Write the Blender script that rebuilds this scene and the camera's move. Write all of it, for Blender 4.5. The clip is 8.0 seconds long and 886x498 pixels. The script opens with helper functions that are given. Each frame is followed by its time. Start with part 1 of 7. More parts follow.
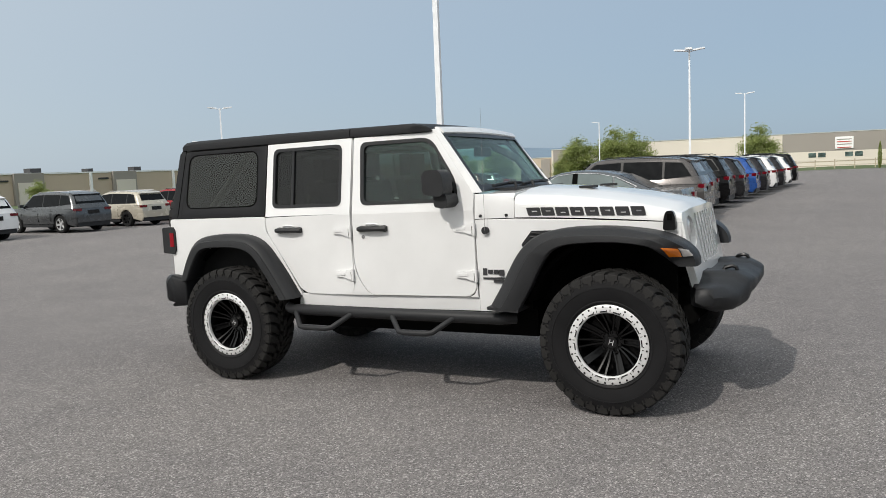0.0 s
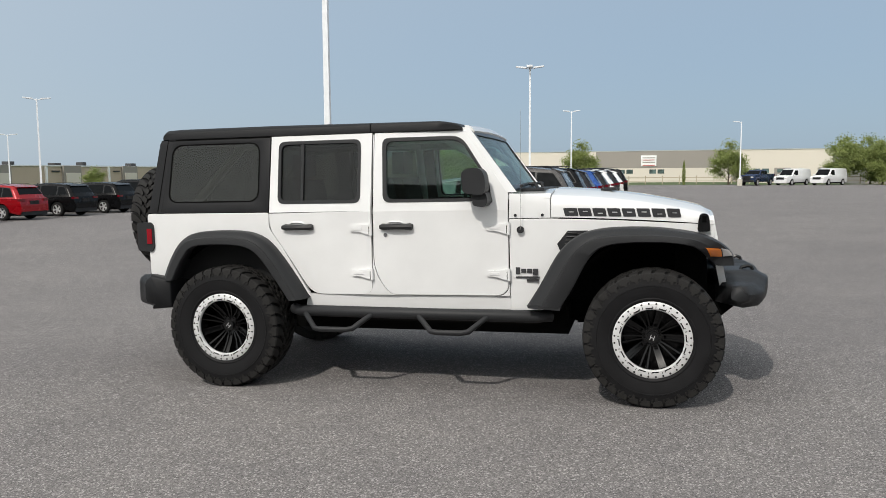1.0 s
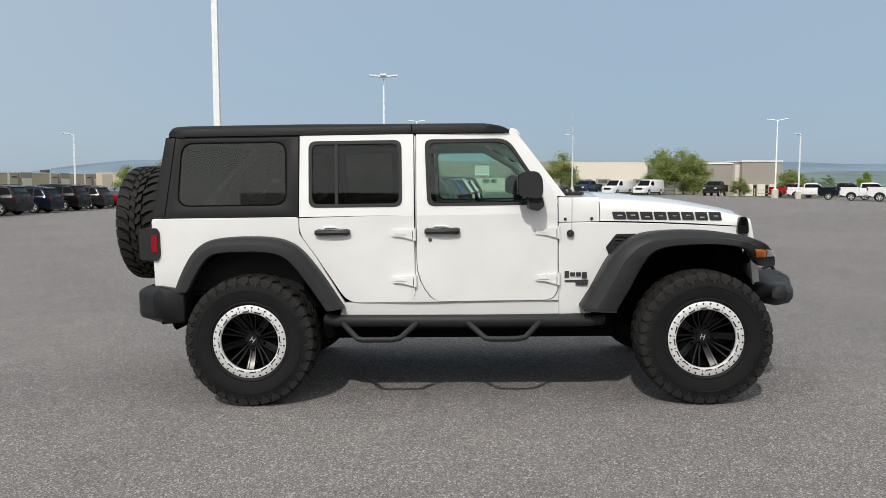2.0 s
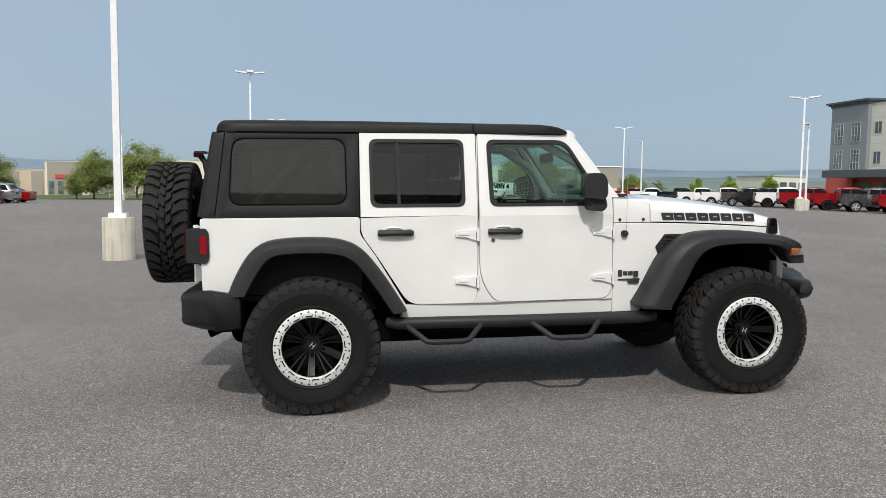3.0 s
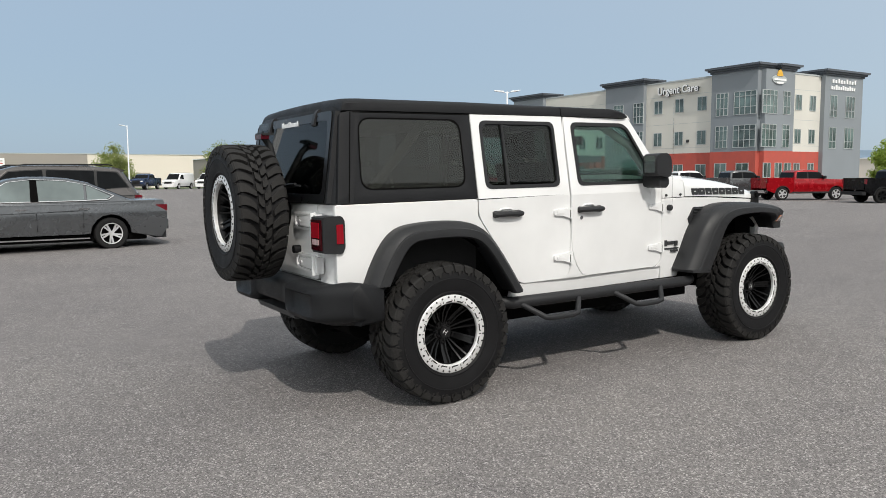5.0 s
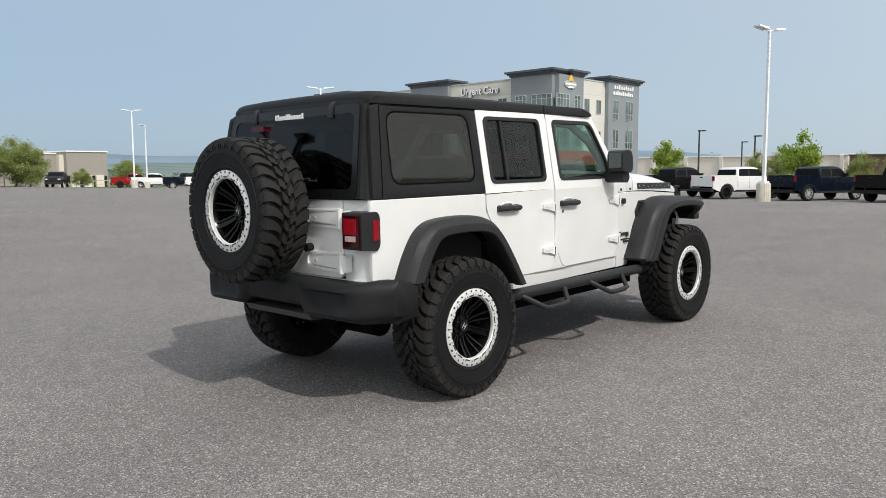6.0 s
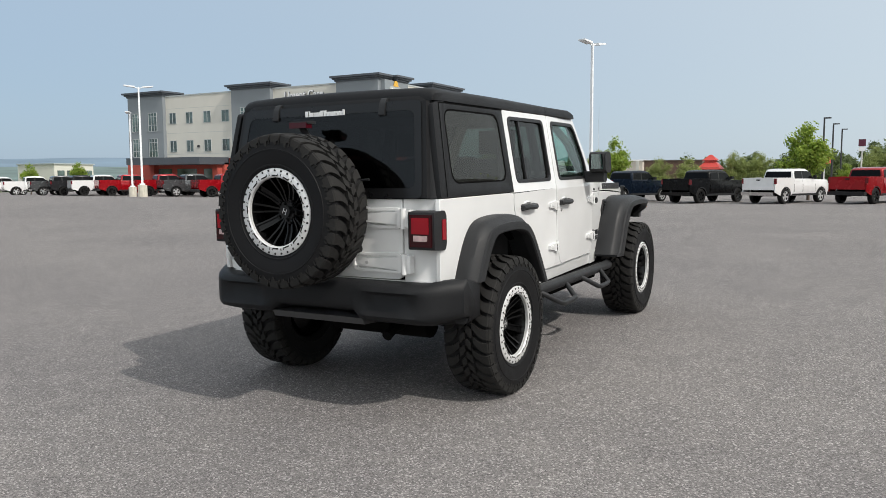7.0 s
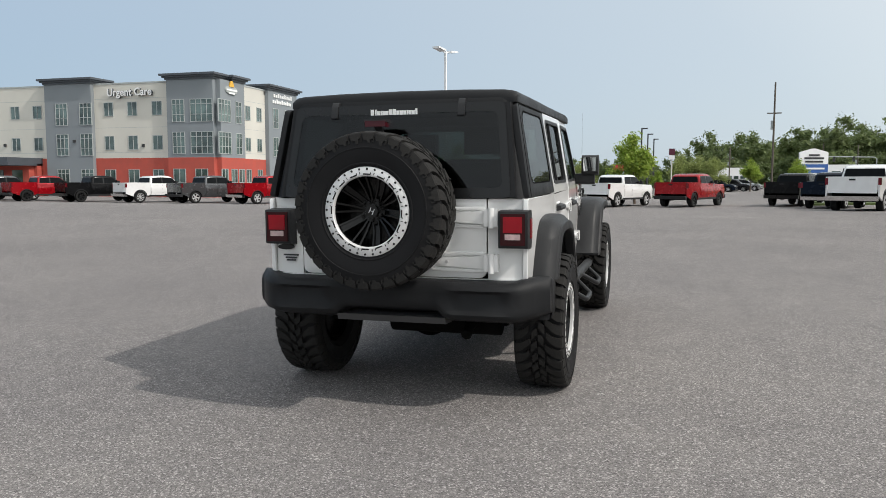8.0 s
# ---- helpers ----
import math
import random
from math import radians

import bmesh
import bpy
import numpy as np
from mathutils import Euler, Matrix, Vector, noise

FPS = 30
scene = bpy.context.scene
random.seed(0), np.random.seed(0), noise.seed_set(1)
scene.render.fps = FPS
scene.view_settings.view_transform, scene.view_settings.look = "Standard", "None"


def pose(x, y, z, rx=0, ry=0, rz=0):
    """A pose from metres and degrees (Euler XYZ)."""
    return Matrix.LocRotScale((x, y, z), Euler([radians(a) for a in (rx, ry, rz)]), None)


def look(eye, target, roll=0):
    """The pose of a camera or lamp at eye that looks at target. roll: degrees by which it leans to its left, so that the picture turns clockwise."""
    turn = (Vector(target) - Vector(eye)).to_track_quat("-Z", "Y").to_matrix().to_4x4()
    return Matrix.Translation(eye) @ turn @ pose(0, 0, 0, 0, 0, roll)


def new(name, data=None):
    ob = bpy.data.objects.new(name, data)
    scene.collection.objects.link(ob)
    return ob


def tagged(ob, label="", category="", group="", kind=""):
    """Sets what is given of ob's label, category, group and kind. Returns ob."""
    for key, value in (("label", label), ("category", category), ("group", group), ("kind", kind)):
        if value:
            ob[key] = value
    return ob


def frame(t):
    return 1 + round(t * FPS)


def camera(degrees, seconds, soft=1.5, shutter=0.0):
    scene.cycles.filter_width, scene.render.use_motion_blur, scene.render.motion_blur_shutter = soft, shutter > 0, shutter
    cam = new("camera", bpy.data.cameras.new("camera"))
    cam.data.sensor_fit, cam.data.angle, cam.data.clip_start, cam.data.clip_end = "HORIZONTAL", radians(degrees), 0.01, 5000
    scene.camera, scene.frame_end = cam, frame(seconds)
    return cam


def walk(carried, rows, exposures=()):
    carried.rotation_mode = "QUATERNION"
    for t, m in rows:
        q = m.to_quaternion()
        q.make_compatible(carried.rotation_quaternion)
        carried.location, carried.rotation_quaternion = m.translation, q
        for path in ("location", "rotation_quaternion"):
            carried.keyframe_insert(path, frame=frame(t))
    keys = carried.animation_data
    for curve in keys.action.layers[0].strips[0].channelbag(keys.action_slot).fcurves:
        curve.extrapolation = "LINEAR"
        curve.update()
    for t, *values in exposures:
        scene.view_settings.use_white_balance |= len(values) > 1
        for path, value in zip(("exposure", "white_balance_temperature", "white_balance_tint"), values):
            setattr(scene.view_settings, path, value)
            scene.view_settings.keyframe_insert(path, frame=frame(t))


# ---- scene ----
cam = camera(60.0, 8.0, soft=0.7)
PATH = [
    (0, (4.226, -5.409, 1.577), (3.309, -3.643, 1.372), -2.27),
    (0.5, (3.605, -5.679, 1.550), (2.896, -3.820, 1.346), -1.09),
    (1, (2.912, -5.875, 1.549), (2.416, -3.947, 1.352), -0.42),
    (1.2, (2.595, -5.923, 1.548), (2.182, -3.975, 1.355), -0.60),
    (2.5, (0.774, -5.944, 1.496), (0.908, -3.956, 1.326), 0.71),
    (3, (0.038, -5.822, 1.494), (0.356, -3.855, 1.325), 0.73),
    (3.5, (-0.660, -5.728, 1.474), (-0.168, -3.797, 1.307), 0.65),
    (4, (-1.323, -5.504, 1.479), (-0.660, -3.625, 1.309), 0.16),
    (4.5, (-1.972, -5.290, 1.472), (-1.123, -3.488, 1.294), -0.25),
    (4.7, (-2.192, -5.135, 1.455), (-1.264, -3.373, 1.270), -0.25),
    (5.8, (-3.398, -4.258, 1.408), (-2.020, -2.823, 1.207), -0.32),
    (6, (-3.585, -4.047, 1.418), (-2.133, -2.687, 1.217), -0.24),
    (6.5, (-4.046, -3.542, 1.402), (-2.436, -2.373, 1.206), -0.20),
    (7, (-4.406, -2.897, 1.388), (-2.670, -1.921, 1.197), -0.26),
    (7.5, (-4.794, -2.256, 1.376), (-2.960, -1.480, 1.193), -0.13),
    (8, (-5.020, -1.572, 1.363), (-3.110, -1.006, 1.183), 0.08),
]
walk(cam, [(t, look(eye, target, roll)) for t, eye, target, roll in PATH], [(0, 0.0), (2.5, 0.0), (4.5, 0.08), (6, 0.16), (8, 0.17)])

# ---- light ----
SUN_AZ = 193.3                       # clockwise from +y
SUN_EL = 44.0
world = bpy.data.worlds.new("sky")
scene.world = world
world.use_nodes = True
wn = world.node_tree
wn.nodes.clear()
sky = wn.nodes.new("ShaderNodeTexSky")
sky.sky_type = "NISHITA"
sky.sun_disc = False
sky.sun_elevation = radians(SUN_EL)
sky.sun_rotation = radians(SUN_AZ)
sky.air_density, sky.dust_density, sky.ozone_density = 1.0, 1.0, 1.5
bg = wn.nodes.new("ShaderNodeBackground")
bg.inputs["Strength"].default_value = 0.10
wo = wn.nodes.new("ShaderNodeOutputWorld")
# summer haze: milky blue, paler towards the sun
sd = Vector((math.sin(radians(SUN_AZ)) * math.cos(radians(SUN_EL)), math.cos(radians(SUN_AZ)) * math.cos(radians(SUN_EL)), math.sin(radians(SUN_EL))))
wtc = wn.nodes.new("ShaderNodeTexCoord")
wdot = wn.nodes.new("ShaderNodeVectorMath")
wdot.operation = "DOT_PRODUCT"
wdot.inputs[1].default_value = sd
wn.links.new(wtc.outputs["Generated"], wdot.inputs[0])
wmap = wn.nodes.new("ShaderNodeMapRange")
wmap.inputs["From Min"].default_value, wmap.inputs["From Max"].default_value = -0.75, 0.75
wn.links.new(wdot.outputs["Value"], wmap.inputs["Value"])
whaze = wn.nodes.new("ShaderNodeValToRGB")
whaze.color_ramp.elements[1].color = (12.5, 12.7, 12.3, 1)
whaze.color_ramp.elements[0].color = (2.9, 4.1, 5.5, 1)
for at, col in ((0.5, (5.8, 6.6, 7.25, 1)), (0.70, (8.2, 8.6, 8.6, 1))):
    whaze.color_ramp.elements.new(at).color = col
wn.links.new(wmap.outputs[0], whaze.inputs[0])
wmix = wn.nodes.new("ShaderNodeMix")
wmix.data_type = "RGBA"
wmix.inputs[0].default_value = 0.82
wn.links.new(sky.outputs[0], wmix.inputs[6])
wn.links.new(whaze.outputs[0], wmix.inputs[7])
wn.links.new(wmix.outputs[2], bg.inputs[0])
wn.links.new(bg.outputs[0], wo.inputs[0])
sun = new("sun", bpy.data.lights.new("sun", "SUN"))
sun.data.energy, sun.data.angle, sun.data.color = 2.42, radians(1.0), (1.0, 0.945, 0.87)
sun.matrix_world = look(sd * 60, (0, 0, 0))

# ---- materials ----
def mat_new(name):
    m = bpy.data.materials.new(name)
    m.use_nodes = True
    nt = m.node_tree
    return m, nt, nt.nodes["Principled BSDF"]


def node(nt, kind, **kw):
    n = nt.nodes.new(kind)
    for k, v in kw.items():
        n.inputs[k.replace("_", " ")].default_value = v
    return n


def coords(nt):
    return nt.nodes.new("ShaderNodeTexCoord").outputs["Object"]


def ramp(nt, fac, stops):
    r = nt.nodes.new("ShaderNodeValToRGB")
    e = r.color_ramp.elements
    while len(e) < len(stops):
        e.new(0.5)
    for el, (p, c) in zip(e, stops):
        el.position, el.color = p, (*c, 1)
    nt.links.new(fac, r.inputs[0])
    return r.outputs[0]


def mix(nt, fac, a, b, mode="MIX"):
    n = nt.nodes.new("ShaderNodeMix")
    n.data_type, n.blend_type = "RGBA", mode
    for sock, v in ((n.inputs[0], fac), (n.inputs[6], a), (n.inputs[7], b)):
        if isinstance(v, bpy.types.NodeSocket):
            nt.links.new(v, sock)
        elif isinstance(v, tuple):
            sock.default_value = (*v, 1)
        else:
            sock.default_value = v
    return n.outputs[2]


def bump(nt, b, height, strength=0.3, dist=0.01):
    n = node(nt, "ShaderNodeBump", Strength=strength, Distance=dist)
    nt.links.new(height, n.inputs["Height"])
    nt.links.new(n.outputs[0], b.inputs["Normal"])


def plain(name, col, rough=0.5, metal=0.0, coat=0.0, vary=0.12, scale=6.0, grain=0.0, grain_scale=300.0, spread=0.0, spec=0.5):
    """Painted, moulded or cast surface: slow stains, fine grain, optional coat and per-piece spread."""
    m, nt, b = mat_new(name)
    co = coords(nt)
    n1 = node(nt, "ShaderNodeTexNoise", Scale=scale, Detail=5.0)
    n2 = node(nt, "ShaderNodeTexNoise", Scale=grain_scale, Detail=2.0)
    nt.links.new(co, n1.inputs["Vector"])
    nt.links.new(co, n2.inputs["Vector"])
    lo = tuple(c * (1 - vary) for c in col)
    hi = tuple(min(1, c * (1 + vary)) for c in col)
    c1 = ramp(nt, n1.outputs[0], [(0.3, lo), (0.7, hi)])
    if grain:
        c1 = mix(nt, grain, c1, ramp(nt, n2.outputs[0], [(0.35, tuple(c * 0.6 for c in col)), (0.65, tuple(min(1, c * 1.4) for c in col))]))
    if spread:
        oi = nt.nodes.new("ShaderNodeObjectInfo")
        c1 = mix(nt, 1.0, c1, ramp(nt, oi.outputs["Random"], [(0, (1 - spread,) * 3), (1, (1, 1, 1))]), "MULTIPLY")
    nt.links.new(c1, b.inputs["Base Color"])
    r = ramp(nt, n1.outputs[0], [(0.3, (max(0.02, rough * 0.85),) * 3), (0.7, (min(1, rough * 1.15),) * 3)])
    nt.links.new(r, b.inputs["Roughness"])
    b.inputs["Metallic"].default_value = metal
    b.inputs["Coat Weight"].default_value = coat
    b.inputs["Specular IOR Level"].default_value = spec
    b.inputs["Coat Roughness"].default_value = 0.06
    if grain:
        bump(nt, b, n2.outputs[0], 0.25, 0.002)
    return m


def paint(name, col, metal=0.0):
    return plain(name, col, 0.35 if max(col) > 0.5 else 0.26, metal, 1.0 if max(col) > 0.5 else 0.45 if max(col) > 0.08 else 0.12, 0.04, 3.0, spec=0.3 if max(col) > 0.08 else 0.12)


def glass(name, tint, gloss=0.02, veil=0.0, veil_col=(0.16, 0.165, 0.14)):
    m, nt, b = mat_new(name)
    nt.nodes.remove(b)
    out = nt.nodes["Material Output"]
    tr = nt.nodes.new("ShaderNodeBsdfTransparent")
    tr.inputs[0].default_value = (*tint, 1)
    gl = node(nt, "ShaderNodeBsdfGlossy", Roughness=gloss)
    lw = node(nt, "ShaderNodeLayerWeight", Blend=0.5)
    pw = nt.nodes.new("ShaderNodeMath")
    pw.operation = "POWER"
    nt.links.new(lw.outputs["Facing"], pw.inputs[0])
    pw.inputs[1].default_value = 4.5
    fr = nt.nodes.new("ShaderNodeMath")
    fr.operation = "MULTIPLY_ADD"
    nt.links.new(pw.outputs[0], fr.inputs[0])
    fr.inputs[1].default_value, fr.inputs[2].default_value = 0.6, 0.038
    mx = nt.nodes.new("ShaderNodeMixShader")
    nt.links.new(fr.outputs[0], mx.inputs[0])
    base = tr
    if veil:
        # diffuse veil: dusty tint, plus mirrored and see-through sky put into its colour
        df = nt.nodes.new("ShaderNodeBsdfDiffuse")
        df.inputs[0].default_value = (*veil_col, 1)
        fm = nt.nodes.new("ShaderNodeMixShader")
        fm.inputs[0].default_value = veil
        nt.links.new(tr.outputs[0], fm.inputs[1])
        nt.links.new(df.outputs[0], fm.inputs[2])
        base = fm
    nt.links.new(base.outputs[0], mx.inputs[1])
    nt.links.new(gl.outputs[0], mx.inputs[2])
    nt.links.new(mx.outputs[0], out.inputs[0])
    return m


def asphalt():
    m, nt, b = mat_new("worn_asphalt")
    co = coords(nt)
    v = nt.nodes.new("ShaderNodeTexVoronoi")
    v.inputs["Scale"].default_value = 125.0
    v2 = nt.nodes.new("ShaderNodeTexVoronoi")
    v2.inputs["Scale"].default_value = 240.0
    n0 = node(nt, "ShaderNodeTexNoise", Scale=60.0, Detail=4.0, Roughness=0.7)
    n1 = node(nt, "ShaderNodeTexNoise", Scale=0.35, Detail=6.0, Roughness=0.6)
    n2 = node(nt, "ShaderNodeTexNoise", Scale=4.0, Detail=5.0, Roughness=0.65)
    n3 = node(nt, "ShaderNodeTexNoise", Scale=0.06, Detail=4.0, Roughness=0.6)
    for n in (v, v2, n0, n1, n2, n3):
        nt.links.new(co, n.inputs["Vector"])
    c1, c2 = nt.nodes.new("ShaderNodeRGBToBW"), nt.nodes.new("ShaderNodeRGBToBW")
    nt.links.new(v.outputs["Color"], c1.inputs[0])
    nt.links.new(v2.outputs["Color"], c2.inputs[0])
    big = ramp(nt, c1.outputs[0], [(0.12, (0.062, 0.058, 0.059)), (0.42, (0.158, 0.148, 0.149)), (0.70, (0.212, 0.199, 0.199)), (0.90, (0.580, 0.544, 0.540))])
    fine = ramp(nt, c2.outputs[0], [(0.15, (0.092, 0.087, 0.088)), (0.55, (0.183, 0.172, 0.173)), (0.88, (0.325, 0.305, 0.304))])
    c = mix(nt, 0.45, big, fine)
    c = mix(nt, 0.35, c, ramp(nt, n0.outputs[0], [(0.35, (0.62, 0.62, 0.62)), (0.62, (1.15, 1.15, 1.15))]), "MULTIPLY")
    for n, lo, hi in ((n1, 0.94, 1.14), (n2, 0.94, 1.09), (n3, 0.96, 1.10)):
        c = mix(nt, 1.0, c, ramp(nt, n.outputs[0], [(0.3, (lo, lo, lo * 1.005)), (0.7, (hi, hi, hi * 0.985))]), "MULTIPLY")
    nt.links.new(c, b.inputs["Base Color"])
    b.inputs["Roughness"].default_value = 0.95
    b.inputs["Specular IOR Level"].default_value = 0.12
    h = mix(nt, 0.5, c1.outputs[0], c2.outputs[0])
    bump(nt, b, h, 0.6, 0.006)
    return m


def streaked(name, col):
    """Cast concrete with rain streaks running down it."""
    m = plain(name, col, 0.9, vary=0.14, scale=3.5, grain=0.14, grain_scale=60)
    nt = m.node_tree
    b = nt.nodes["Principled BSDF"]
    old = b.inputs["Base Color"].links[0].from_socket
    mp = nt.nodes.new("ShaderNodeMapping")
    mp.inputs["Scale"].default_value = (9.0, 9.0, 0.5)
    nt.links.new(coords(nt), mp.inputs["Vector"])
    n1 = node(nt, "ShaderNodeTexNoise", Scale=1.6, Detail=4.0)
    nt.links.new(mp.outputs[0], n1.inputs["Vector"])
    c = mix(nt, 1.0, old, ramp(nt, n1.outputs[0], [(0.34, (0.74, 0.71, 0.66)), (0.50, (1, 1, 1))]), "MULTIPLY")
    nt.links.new(c, b.inputs["Base Color"])
    return m


def leaf(name, a, bcol):
    m, nt, b = mat_new(name)
    g = nt.nodes.new("ShaderNodeNewGeometry")
    c = ramp(nt, g.outputs["Random Per Island"], [(0.0, a), (1.0, bcol)])
    nt.links.new(c, b.inputs["Base Color"])
    b.inputs["Roughness"].default_value = 0.6
    tl = nt.nodes.new("ShaderNodeBsdfTranslucent")
    nt.links.new(c, tl.inputs[0])
    mx = nt.nodes.new("ShaderNodeMixShader")
    mx.inputs[0].default_value = 0.45
    nt.links.new(b.outputs[0], mx.inputs[1])
    nt.links.new(tl.outputs[0], mx.inputs[2])
    nt.links.new(mx.outputs[0], nt.nodes["Material Output"].inputs[0])
    return m


M = {
    "asphalt": asphalt(),
    "white": paint("white_paint", (0.785, 0.787, 0.785)),
    "flare": plain("black_textured_plastic", (0.0225, 0.0232, 0.0250), 0.50, vary=0.15, grain=0.3, grain_scale=500, spec=0.26),
    "hardtop": plain("hardtop_plastic", (0.0160, 0.0165, 0.0180), 0.48, vary=0.12, grain=0.3, grain_scale=600, spec=0.16),
    "black": plain("gloss_black", (0.006, 0.006, 0.0065), 0.3, coat=0.15, spec=0.35),
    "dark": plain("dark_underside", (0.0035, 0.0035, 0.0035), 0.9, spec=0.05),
    "rubber": plain("tyre_rubber", (0.0078, 0.0077, 0.0086), 0.62, vary=0.35, scale=9, grain=0.3, grain_scale=200, spec=0.22),
    "tread": plain("dusty_tread_rubber", (0.0185, 0.0178, 0.0172), 0.78, vary=0.35, scale=9, grain=0.35, grain_scale=120, spec=0.25),
    "rubber_far": plain("tyre_rubber_road", (0.012, 0.012, 0.012), 0.8, spec=0.25),
    "ring": plain("machined_white_ring", (0.72, 0.72, 0.72), 0.35, 0.2, vary=0.06, scale=30),
    "alloy": plain("alloy", (0.56, 0.56, 0.57), 0.32, 0.35),
    "chrome": plain("chrome", (0.75, 0.75, 0.76), 0.12, 1.0, vary=0.03),
    "glass": glass("clear_tint_glass", (0.78, 0.90, 0.85), 0.01, 0.012),
    "privacy": glass("privacy_glass", (0.40, 0.41, 0.385), 0.01, 0.095, (0.15, 0.155, 0.14)),
    "privacy_dark": glass("dark_privacy_glass", (0.22, 0.23, 0.23), 0.01, 0.004, (0.05, 0.06, 0.065)),
    "privacy_mid": glass("door_privacy_glass", (0.36, 0.37, 0.345), 0.01, 0.015),
    "screen_glass": glass("windscreen_glass", (0.72, 0.85, 0.81), 0.01, 0.06, (0.32, 0.42, 0.40)),
    "carglass": plain("dark_car_glass", (0.005, 0.006, 0.007), 0.18, vary=0.2, spec=0.09),
    # opaque pane; sky mirrored and seen through is painted as pale patches
    "car_sky_glass": plain("sky_painted_car_glass", (0.13, 0.16, 0.16), 0.06, vary=0.35, scale=1.2, spec=0.5),
    "mirror": plain("mirror", (0.85, 0.87, 0.88), 0.03, 1.0, vary=0.01),
    "red_lens": plain("red_lens", (0.27, 0.006, 0.014), 0.12, spec=0.4),
    "stop_red": plain("stop_lamp_red", (0.055, 0.003, 0.008), 0.15, spec=0.4),
    "car_tail": plain("car_tail_lens", (0.13, 0.004, 0.010), 0.15, coat=0.5, vary=0.35, scale=5),
    "deep_red": plain("deep_red_lens", (0.032, 0.002, 0.004), 0.1, spec=0.4),
    "clear_lens": plain("clear_lens", (0.6, 0.58, 0.57), 0.15, coat=1.0),
    "reverse": plain("pink_reverse_lens", (0.50, 0.36, 0.36), 0.12, coat=0.8, vary=0.25, scale=25),
    "amber": plain("amber_lens", (0.85, 0.22, 0.01), 0.2, coat=1.0),
    "spoke": plain("satin_black_spoke", (0.004, 0.004, 0.0043), 0.22, spec=0.3),
    "decal": plain("charcoal_decal", (0.03, 0.03, 0.033), 0.5),
    "seat": plain("black_cloth", (0.008, 0.008, 0.008), 0.9, spec=0.2),
    "cage": plain("grey_trim", (0.33, 0.33, 0.32), 0.7),
    "cabin": plain("cabin_trim", (0.014, 0.014, 0.0145), 0.8, spec=0.25),
    "pole": plain("white_pole_paint", (0.79, 0.81, 0.83), 0.5, vary=0.06),
    "concrete": streaked("cast_concrete", (0.52, 0.49, 0.42)),
    "grass": plain("rough_grass", (0.07, 0.10, 0.03), 0.95, vary=0.4, scale=0.4, grain=0.4, grain_scale=8),
    "bark": plain("bark", (0.10, 0.075, 0.055), 0.95, vary=0.3, scale=8, grain=0.4, grain_scale=40),
    "leaf_dark": leaf("leaf_dark", (0.17, 0.215, 0.06), (0.39, 0.44, 0.155)),
    "leaf_light": leaf("leaf_light", (0.16, 0.27, 0.03), (0.40, 0.48, 0.09)),
    "leaf_far": leaf("leaf_far", (0.09, 0.125, 0.045), (0.20, 0.25, 0.10)),
    "cream": plain("cream_wall", (0.62, 0.605, 0.55), 0.85, vary=0.05, scale=0.3),
    "grey_wall": plain("grey_wall", (0.225, 0.25, 0.27), 0.8, vary=0.06, scale=0.3),
    "cornice": plain("cornice_metal", (0.075, 0.085, 0.10), 0.5, vary=0.1, scale=1),
    "brick_red": plain("red_wall", (0.44, 0.085, 0.062), 0.85, vary=0.1, scale=1.5),
    "frame": plain("window_frame", (0.40, 0.43, 0.43), 0.5),
    # uneven teal base colour paints in the sky that panes would mirror
    "pane": plain("sky_patched_glass", (0.085, 0.125, 0.120), 0.10, coat=0.5, vary=0.75, scale=0.55),
    "sign_white": plain("sign_white", (0.85, 0.85, 0.85), 0.4, vary=0.02),
    "sign_red": plain("sign_red", (0.5, 0.05, 0.04), 0.5),
    "maroon_sign": plain("maroon_sign", (0.09, 0.012, 0.03), 0.5),
    "brick_brown": plain("brown_brick", (0.12, 0.075, 0.055), 0.9, vary=0.15, scale=1.5),
    "sign_blue": plain("sign_blue", (0.03, 0.10, 0.32), 0.5),
    "sign_gold": plain("sign_gold", (0.75, 0.42, 0.05), 0.5),
    "ware_light": plain("warehouse_cream", (0.67, 0.615, 0.54), 0.85, vary=0.05, scale=0.05),
    "ware_grey": plain("warehouse_grey", (0.30, 0.275, 0.25), 0.85, vary=0.06, scale=0.05),
    "ware_tan": plain("warehouse_tan", (0.50, 0.41, 0.32), 0.85, vary=0.08, scale=0.1),
    "wood": plain("weathered_wood", (0.10, 0.085, 0.07), 0.9, vary=0.2),
    "steel_grey": plain("bare_grey_bar", (0.05, 0.05, 0.052), 0.6),
    "steel": plain("dark_steel", (0.03, 0.03, 0.032), 0.5),
    "fence": plain("weathered_fence", (0.42, 0.36, 0.27), 0.9, vary=0.15),
    # distance haze is mixed into the ridge and valley colours
    "hill": plain("hazed_hills", (0.155, 0.22, 0.285), 1.0, vary=0.2, scale=0.006),
    "hill_mid": plain("hazed_valley_woods", (0.125, 0.175, 0.165), 1.0, vary=0.3, scale=0.018),
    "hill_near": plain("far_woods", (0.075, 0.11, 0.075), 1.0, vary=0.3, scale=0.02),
}
